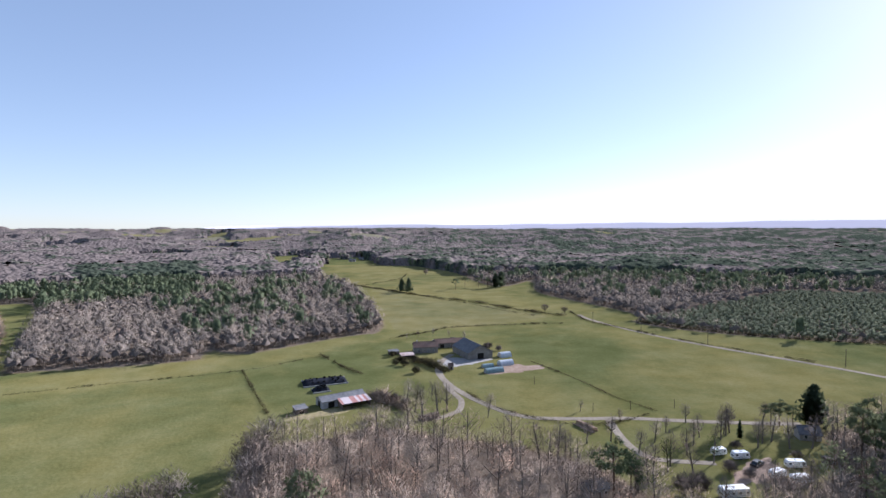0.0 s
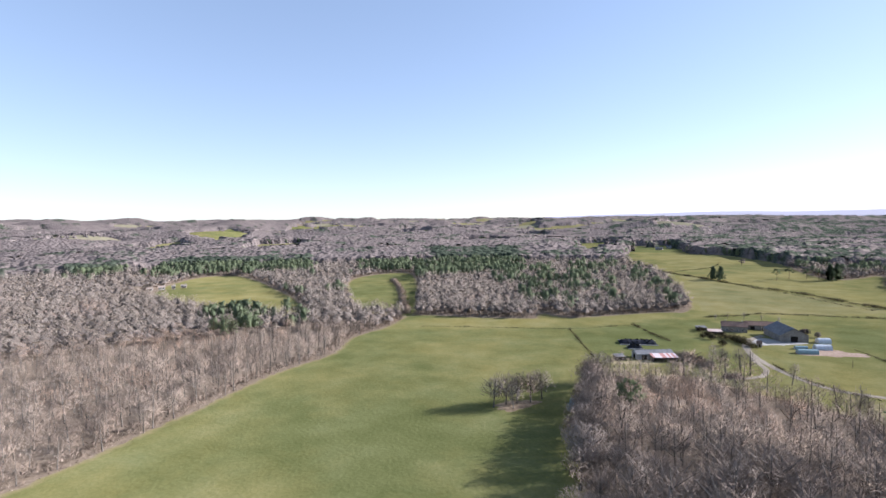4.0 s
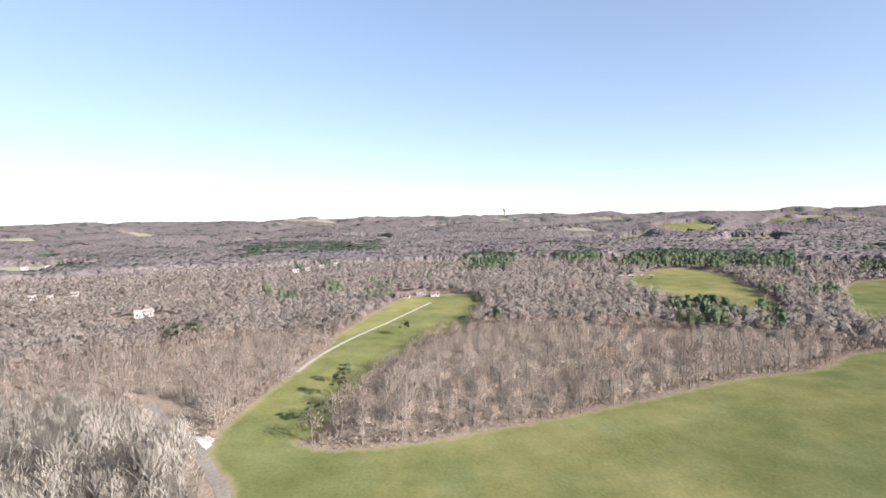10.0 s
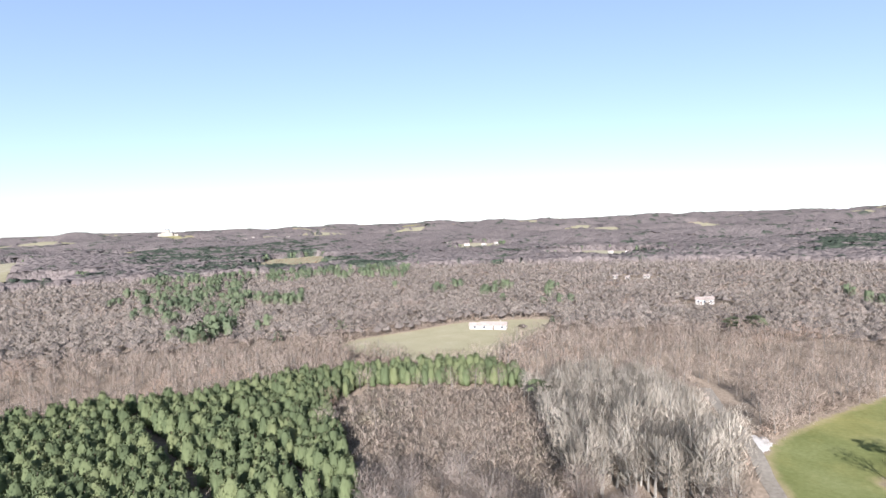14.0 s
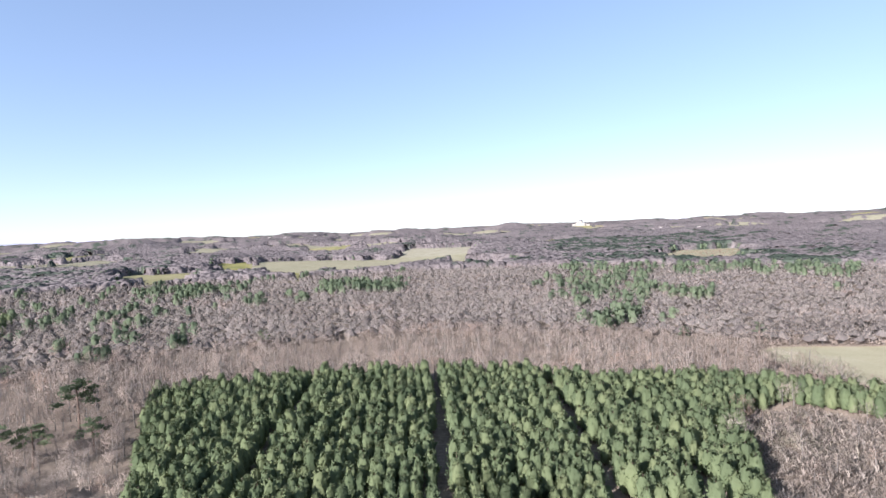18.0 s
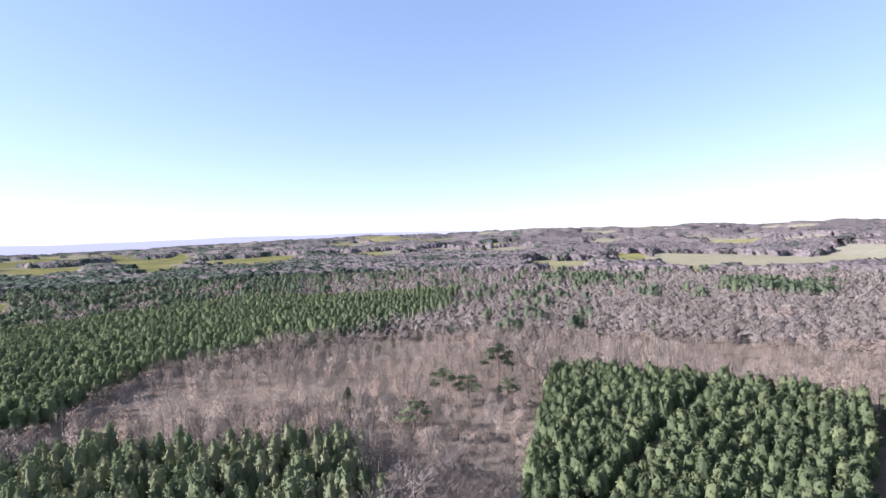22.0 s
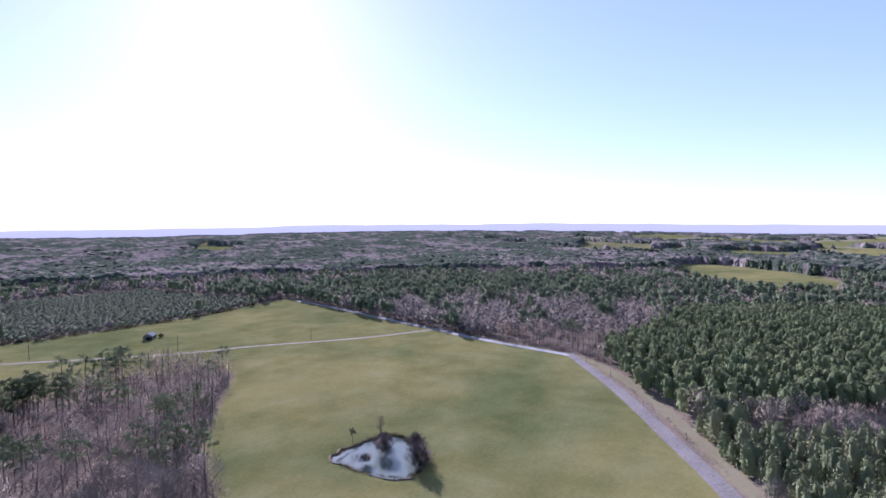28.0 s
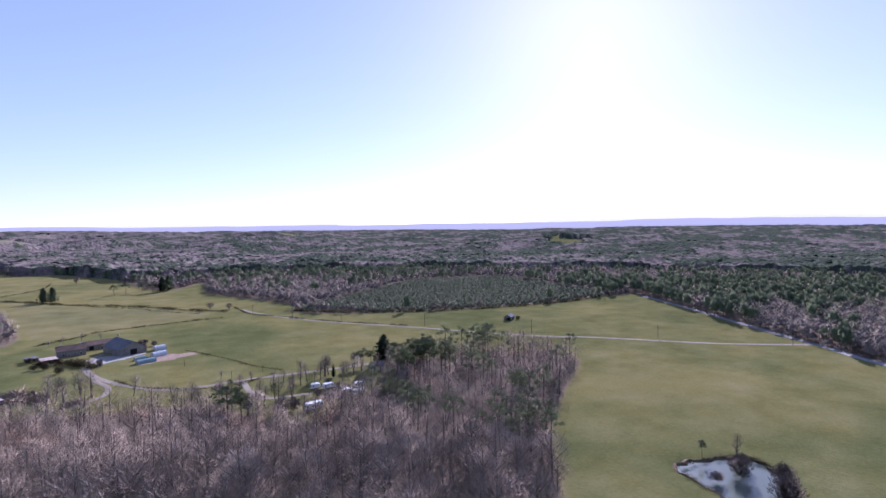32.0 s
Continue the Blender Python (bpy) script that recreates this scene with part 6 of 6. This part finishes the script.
def castle(bearing, dist):
    a = radians(bearing)
    t = thing("castle", (-dist * math.sin(a), dist * math.cos(a)), "pale hilltop castle with towers over a village", "castle", "", bearing, 9)
    t.scale = (0.55, 0.55, 0.7)
    part("keep", boxes(((-16, -12, -15), (16, 12, 30)), bevel=0.6), M_STONE, t)
    part("wing", boxes(((-40, -10, -15), (-16, 10, 16)), bevel=0.6), M_STONE, t)
    part("wing", boxes(((16, -10, -15), (44, 10, 13)), bevel=0.6), M_STONE, t)
    for x0, x1, h in ((-78, -44, 4), (-52, -30, 8), (34, 60, 6), (56, 90, 1)):
        part("terrace_wall", boxes(((x0, 12, -18), (x1, 26, h)), bevel=0.6), M_STONE, t)
    for x, y, r, h in ((-16, 12, 6, 36), (16, 12, 6, 33), (-40, 10, 5, 20), (44, 10, 5, 17)):
        v, f = tube([(x, y, -15), (x, y, h)], [r, r], 12)
        tw = part("tower", (v, f), M_STONE, t)
        v, f = tube([(x, y, h), (x, y, h + 9)], [r * 1.15, 0.1], 12)
        part("roof", (v, f), M_SLATE, tw)
    part("roof", prism([(-10, 16), (10, 16), (0, 22)], -40, -16), M_SLATE, t)
    part("roof", prism([(-10, 13), (10, 13), (0, 19)], 16, 44), M_SLATE, t)
    part("roof", prism([(-12, 30), (12, 30), (0, 38)], -16, 16), M_SLATE, t)
    return t


castle(161.1, 3060)


def water_tower(bearing, dist):
    a = radians(bearing)
    t = thing("water_tower", (-dist * math.sin(a), dist * math.cos(a)), "white concrete water tower on the far ridge", "water tower", "", 0, 5)
    part("stem", tube([(0, 0, -8), (0, 0, 30)], [7, 6], 14), M_RENDER, t)
    part("tank", tube([(0, 0, 28), (0, 0, 34), (0, 0, 44), (0, 0, 46)], [6, 11, 11, 3], 14), M_RENDER, t)


water_tower(71.9, 3080)

# ---- poles along the lane and the road ----
def pole(at, h=7.6, arms=True, wide=0.15, label="tarred wooden utility pole beside the lane"):
    t = thing("utility_pole" if arms else "marker_post", at, label, "pole" if arms else "post", "poles along the lane" if arms else "posts along the road", 40)
    part("post", tube([(0, 0, -0.5), (0, 0, h)], [wide, wide * 0.7], 7), M_POLE, t)
    if arms:
        part("crossarm", boxes(((-0.7, -0.07, h - 0.5), (0.7, 0.07, h - 0.38)), bevel=0.01), M_POLE, t)
        for x in (-0.6, 0, 0.6):
            part("insulator", tube([(x, 0, h - 0.38), (x, 0, h - 0.2)], [0.05, 0.04], 6), M_GREYTRIM, t)
    return t


POLES = [(86, 389), (105, 359), (128, 329), (164, 283), (206, 233), (248, 180), (288, 132)]
for at in POLES:
    pole(at)
pole((340, 296), 6.5)
for at in ((243, 30), (223, 18), (190, 5), (162, -7)):
    pole(at, 2.4, False, 0.09, "short wooden post on the dry road verge")
for at in ((42, 231), (55, 233), (70, 234), (28, 262)):
    pole(at, 3.2, False, 0.09, "slim wooden post beside the farm track")
sg = thing("road_sign", (272, 42), "small white road sign at the junction", "sign", "", -75)
part("post", tube([(0, 0, -0.3), (0, 0, 2.2)], [0.05, 0.05], 6), M_GREYTRIM, sg)
part("plate", boxes(((-0.7, -0.03, 1.6), (0.7, 0.0, 2.3)), bevel=0.01), M_SIGN, sg)

# ---- hedges and fence lines between the fields ----
def hedge(name, line, h, w, label, density=1.6, material=None, seed=1):
    p = smooth_line(line, False, 3.0)
    seg = np.r_[0, np.cumsum(np.linalg.norm(np.diff(p, axis=0), axis=1))]
    r = np.random.RandomState(seed)
    n = max(4, int(seg[-1] * density * 1.7))
    s = r.uniform(0, seg[-1], n)
    x = np.interp(s, seg, p[:, 0]) + r.normal(size=n) * w * 0.3
    y = np.interp(s, seg, p[:, 1]) + r.normal(size=n) * w * 0.3
    hh = 1.45 * h * r.uniform(0.5, 1.3, n) * (0.7 + 0.5 * np.sin(s / 9.0 + seed) ** 2)
    ob = scatter(name, [bush(k, 26) for k in (51, 52, 53)], x, y, hh, r.rand(n), material or M_HEDGE, label, "hedge", 1.5)
    return ob


hedge("hedge_meadow", [(-170, 252), (-138, 267), (-93, 284), (-73, 301), (-60, 310)], 0.55, 0.8, "thin low hedge bank between meadows", 1.2, None, 2)
hedge("hedge_bank", [(-36, 347), (-16, 366), (-2, 383), (30, 390), (69, 391)], 1.0, 1.2, "scrubby field bank behind the farm", 1.6, None, 3)
hedge("hedge_farm", [(-66, 311), (-56, 296), (-48, 284), (-40, 275)], 0.9, 1.0, "scrubby hedge running to the lower barn", 1.6, None, 4)
hedge("hedge_fence", [(-93, 284), (-76, 251), (-58, 217)], 0.7, 0.5, "low fence line overgrown with brambles", 1.6, None, 5)
hedge("hedge_pasture", [(32, 297), (46, 269), (54, 248), (63, 231)], 0.55, 0.4, "dark hedge across the pasture", 2.0, None, 6)
hedge("hedge_ditch", [(-126, 667), (-85, 610), (-41, 553), (22, 487), (50, 452), (76, 421)], 1.5, 1.5, "dark ditch hedge across the far fields", 1.4, None, 7)
hedge("hedge_lane", [(84, 440), (86, 398), (100, 376), (122, 338), (156, 290)], 0.9, 0.9, "dark verge hedge along the lane", 1.4, None, 8)
hedge("hedge_track", [(60, 229), (46, 221), (34, 220), (20, 227), (9, 237), (1, 252)], 0.7, 0.7, "dark bank along the farm track", 2.0, None, 9)
hedge("hedge_young", [(116, 396), (175, 341), (259, 316), (372, 314)], 1.6, 1.6, "dark brushy edge of the young plantation", 1.5, None, 10)
hedge("hedge_garden", [(-28, 300), (-20, 296), (-12, 290), (-6, 278)], 2.2, 2.4, "dark shrubs round the farm garden", 2.4, None, 12)
hedge("hedge_valley", [(-200, 282), (-232, 322), (-270, 372), (-330, 440)], 2.6, 2.5, "bushes along the valley stream", 1.2, M_TWIG, 13)
hedge("bramble_barn", [(-31, 244), (-25, 238), (-20, 232)], 2.6, 3.0, "grey brambles behind the lower barn", 3.0, M_TWIG, 14)
hedge("hedge_far", [(-105, 612), (-90, 640), (-60, 700), (-55, 760)], 1.0, 1.2, "low hedge on the far pasture", 0.8, None, 15)
hedge("hedge_cross", [(-16, 520), (14, 483), (57, 424)], 0.8, 0.8, "low bank between the far pastures", 1.0, None, 16)

# ---- the pond ----
pz = G(126, 68) - 0.42
pl = POND_LINE
pc = pl.mean(0)
pv = np.concatenate([[[pc[0], pc[1], pz]], np.c_[pl, np.full(len(pl), pz)]])
pf = [(0, 1 + k, 1 + (k + 1) % len(pl)) for k in range(len(pl))]
wn_ = noise_tex(M_WATER, 1.4, 3)
bump(M_WATER, wn_, 0.08, 0.02)
tagged(new("pond_water", mesh_from("pond_water", pv, pf, M_WATER)), "still pale water of a small meadow pond", "water", kind="structure")


def bank_ring():
    r = np.random.RandomState(9)
    out = (pl - pc)
    out /= np.linalg.norm(out, axis=1)[:, None]
    n = len(pl)
    rows = []
    for off, up in ((-0.3, -0.55), (0.0, -0.1), (0.3, 0.08), (0.6, 0.0), (0.9, -0.15)):
        p = pl + out * (off + 0.15 * r.normal(size=(n, 1)))
        rows.append(np.c_[p, np.full(n, G(126, 68)) + up + 0.06 * r.normal(size=n)])
    v = np.concatenate(rows)
    f = [(k * n + i, k * n + (i + 1) % n, (k + 1) * n + (i + 1) % n, (k + 1) * n + i) for k in range(4) for i in range(n)]
    return mesh_from("pond_bank", v, f, M_BANK, None, True)


tagged(new("pond_bank", bank_ring()), "raised muddy bank round the pond", "bank", kind="structure")
hedge("pond_reeds", [tuple(p) for p in pl[::6]], 0.7, 0.9, "brown reeds and brambles along the pond's bank", 2.2, None, 21)
tree("broad", (129, 80.4), 4.6, "young pine on the pond's bank", wide=1.0, seed=61)
tree("slim", (135.5, 75), 7.5, "slender bare tree on the pond's bank", seed=62)
shrub((127, 69.5), 5.4, 7.0, "rounded bare willow bush standing in the pond", seed=63)
shrub((133, 72.5), 3.4, 4.8, "tangled bare bush on the pond's bank", seed=64)
shrub((122, 56.5), 7.0, 8.0, "large grey-brown willow bush beside the pond", seed=65)
shrub((129, 60.5), 6.4, 6.6, "spreading grey willow bush beside the pond", seed=66)
shrub((120, 71), 2.4, 4.0, "small bare bush in the shallow pond", seed=67)

# ---- single trees ----
LB = "leafless tree with grey twigs standing in grass"
for k, (x, y, h) in enumerate(((-75, 153, 11.5), (-72.5, 157, 12), (-70, 160, 11), (-66.5, 163, 12.5), (-64.5, 168, 11), (-69, 155, 9.5))):
    tree("oak", (x, y), h, "wide leafless oak in a small clump on the meadow", group="oaks on the meadow", seed=70 + k, wide=1.25)
for k, (x, y, h) in enumerate(((-19.5, 232, 11), (-16.5, 230, 11.5), (-14, 229, 10.5), (-9, 229, 13), (-6, 231, 12), (18, 195, 12), (22, 192, 12.5), (24.5, 194, 10), (7, 226, 9), (66, 208, 8), (71, 206, 9), (74, 209, 10), (58, 212, 6), (84, 204, 9), (86, 199, 10), (95, 196, 9), (67, 201, 7), (99, 190, 11), (105, 188, 10), (54, 186, 9), (45, 198, 8), (48, 222, 5), (38, 232, 4.5))):
    tree("slim", (x, y), h, "tall slim leafless tree beside the farm track", group="bare trees by the track", seed=80 + k, wide=1.1)
for k, (x, y, h) in enumerate(((-191, 262, 7), (-199, 264, 6), (-30, 742, 9), (66, 440, 7), (78, 432, 6))):
    tree("bare", (x, y), h, LB, seed=110 + k, wide=1.3)
for k, (x, y, h) in enumerate(((-21, 352, 4.5), (-13, 355, 5), (-4, 354, 4.5), (4, 346, 5), (-27, 345, 4))):
    tree("slim", (x, y), h, "small bare fruit tree behind the farm", group="fruit trees behind the farm", seed=300 + k, wide=1.2)
tree("broad", (-34, 158), 14, "tall dark pine rising from bare woodland", seed=121)
tree("broad", (29.6, 170.5), 14, "dark broad pine beside the cottage", seed=122, wide=1.2)
tree("broad", (34, 172), 10, "dark pine leaning over the garden", seed=123, wide=1.2)
tree("fir", (103, 214.5), 13, "tall dark cedar behind the cabin", seed=124, wide=1.45)
tree("broad", (95.2, 186.4), 15.5, "tall pine with a bare stem in the garden", seed=125)
for k, (x, y, h) in enumerate(((103, 186.3, 15.5), (107, 186, 15), (95, 178, 14), (112, 190, 14.5), (110, 203, 12), (117, 185, 14), (115, 197, 14))):
    tree("broad", (x, y), h, "tall slender pine with a high crown in the garden", group="pines of the garden", seed=230 + k)
for k, (x, y, h) in enumerate(((78, 200, 9), (81, 203, 8), (62, 203, 8), (92, 199, 10), (94, 186, 9), (88, 183, 9.5), (57, 196, 9), (52, 205, 8), (40, 206, 9), (33, 205, 8), (76, 176, 9), (66, 174, 10), (101, 180, 10), (84, 174, 10), (33, 183, 10), (37, 178, 9), (41, 181, 10), (44, 186, 9), (50, 190, 10), (46, 170, 10), (52, 168, 9), (61, 167, 10), (68, 168, 9), (73, 171, 10), (88, 169, 10), (92, 174, 11), (99, 170, 10), (73.9, 210, 9), (76.2, 211, 10), (89, 217, 8), (67.5, 220, 7))):
    tree("slim", (x, y), h, "bare slender tree standing between the caravans", group="bare trees of the garden", seed=250 + k, wide=1.15)
tree("broad", (90.5, 215), 7, "dark broad evergreen at the garden's edge", seed=126, wide=1.5)
tree("broad", (93.5, 215.5), 7.5, "dark broad evergreen at the garden's edge", seed=127, wide=1.5)
tree("broad", (97, 214.5), 6.5, "dark broad evergreen at the garden's edge", seed=128, wide=1.5)
tree("fir", (76.4, 206), 5.6, "narrow dark cypress in the garden", name="cypress_tree", wide=0.6, seed=129)
tree("slim", (48, 186.5), 10, "bare tree thickly wrapped in dark ivy", seed=130, crown=M_IVY, wide=0.9)
tree("slim", (61.5, 191), 8.5, "leaning tree wrapped in dark ivy", seed=131, crown=M_IVY, wide=1.1)
for x, y, h, s in ((-46.5, 567, 13, 140), (-40, 563, 13.5, 141), (46, 599, 15, 142), (52, 607, 16, 143), (5, 586, 11, 144), (15, 606, 11, 145), (29, 606, 10, 146), (38, 600, 11, 147)):
    tree("fir" if s < 144 else "broad", (x, y), h, "dark conifer standing alone on the far pasture", group="conifers on the pasture", seed=s, wide=1.25)
for x, y, h, s in ((96.5, -117, 12, 150), (112, -152, 12, 151), (100.5, -150, 12, 152), (105, -179, 16, 153), (89, -158, 10, 154), (211, -66, 12, 155)):
    tree("broad", (x, y), h, "tall green pine above bare woodland", group="tall pines in the wood", seed=s, wide=1.45)
tree("fir", (131, -124), 9.5, "single dark green conifer beside the glade", seed=156)
for x, y, h, s in ((-202, 2, 8, 160), (-186, 0, 9, 161), (-279, 35, 8, 162), (-163, -8, 7, 163)):
    tree("broad", (x, y), h, "green pine at the wood's edge by the meadow", group="pines at the wood's edge", seed=s, wide=1.3)
tree("broad", (-292, -72), 12, "broad green pine above bare woods", seed=165, wide=1.6)
tree("broad", (-284, -80), 11, "broad green pine above bare woods", seed=166, wide=1.6)
tree("broad", (-140, -95), 11, "green pine among pale bare trees", seed=167, wide=1.3)
r = np.random.RandomState(17)
for k in range(18):
    u = k / 17
    tree("oak" if k % 2 else "bare", (-35.5 - 19.5 * u + r.normal() * 0.8, 117 + 75 * u + r.normal()), r.uniform(11, 13.5), "tall leafless oak at the sunless edge of the farm wood", group="oaks along the farm wood", seed=400 + k % 6, wide=1.2)
tree("fir", (-52, 161), 4.6, "pale blue spruce at the wood's edge", crown=M_BLUE, seed=168, wide=1.3)
tree("fir", (-256, -164), 8, "dark evergreen beside the white house", seed=169, wide=1.3)
tree("fir", (-262, -158), 6, "dark evergreen beside the white house", seed=170, wide=1.5)
for x, y, h, w, s in ((227, 277, 3, 4.5, 180), (219, 270, 2.8, 4, 181), (228, 271, 2.6, 4, 182), (-20, 298, 3, 4, 183), (14, 322, 3.4, 4.5, 184), (20, 318, 3, 4, 185), (-2, 338, 3.5, 5, 186), (63, 186, 3.4, 4.6, 187), (66, 183, 2.6, 4, 188), (-250, -180, 3, 6, 189), (84, 193, 2.4, 4, 190), (51, 176, 5, 6.5, 191), (46.5, 175, 5.5, 6, 192), (69.5, 174.5, 5, 6, 193), (-31, 307, 3, 5, 194), (-26, 297, 2.6, 5, 195), (-24, 289, 3, 5, 196), (-18.5, 277, 3.2, 5, 197), (-28, 291, 2.4, 4, 198), (15.8, 324, 3.4, 4.5, 199), (-24, 240, 3.4, 5, 221), (-20, 236, 3, 5, 222), (72, 200, 2.2, 4, 223)):
    shrub((x, y), h, w, "dense dark leafless bush", M_HEDGE if s in (180, 181, 182, 183) or 193 < s < 199 else None, s)

# ---- the nearest woodland trees, each a thing of its own ----
def near_things(proto_kind, points, heights, count_label, category, group, seeds, name, crown_mat, bark_mat, maker, wide=1.0):
    protos = []
    for s in seeds:
        tr, cr = maker(s)
        t = new(name)
        t.empty_display_size = 0.5
        tagged(t, count_label, category, group)
        part("trunk", (tr[0] * (10, 10, 10), tr[1]), bark_mat, t)
        part("crown", (cr[0] * (10 * wide, 10 * wide, 10), cr[1]), crown_mat, t)
        protos.append(t)
    r = np.random.RandomState(seeds[0])
    for k, ((x, y), h) in enumerate(zip(points, heights)):
        m = pose(x, y, G(x, y), 0, 0, r.uniform(0, 360)) @ Matrix.Scale(h / 10, 4)
        if k < len(protos):
            protos[k].matrix_world = m
        else:
            copy_thing(protos[k % len(protos)], m)


near_things("bare", *NEAR_BARE, "leafless woodland tree with fine brown-grey twigs", "tree", "bare trees of the near wood", (201, 202, 203, 204, 205, 206, 207, 208), "bare_tree", M_TWIG2, M_BARK, lambda s: bare_tree(s, 1050, 10, 0.41, 0.0068, 0.2, 1.6, 0.6))
near_things("pine", *NEAR_PINES, "dense young plantation pine in a planted row", "tree", "pines of the plantation", (211, 212, 213, 214, 215, 216), "plantation_pine", M_PINE1, M_PBARK, lambda s: pine_tree(s, 520, 0.1, 0.2, 0.042, 9, 0.6, 0.76), 1.3)
near_things("slim", *NEAR_POPLARS, "tall slim leafless tree with a pale trunk", "tree", "pale trees beside the lane", (221, 222, 223, 224), "pale_bare_tree", M_PALETWIG1, M_PALEBARK, lambda s: bare_tree(s, 520, 16, 0.22, 0.006, 0.7, 1.5, 0.62))
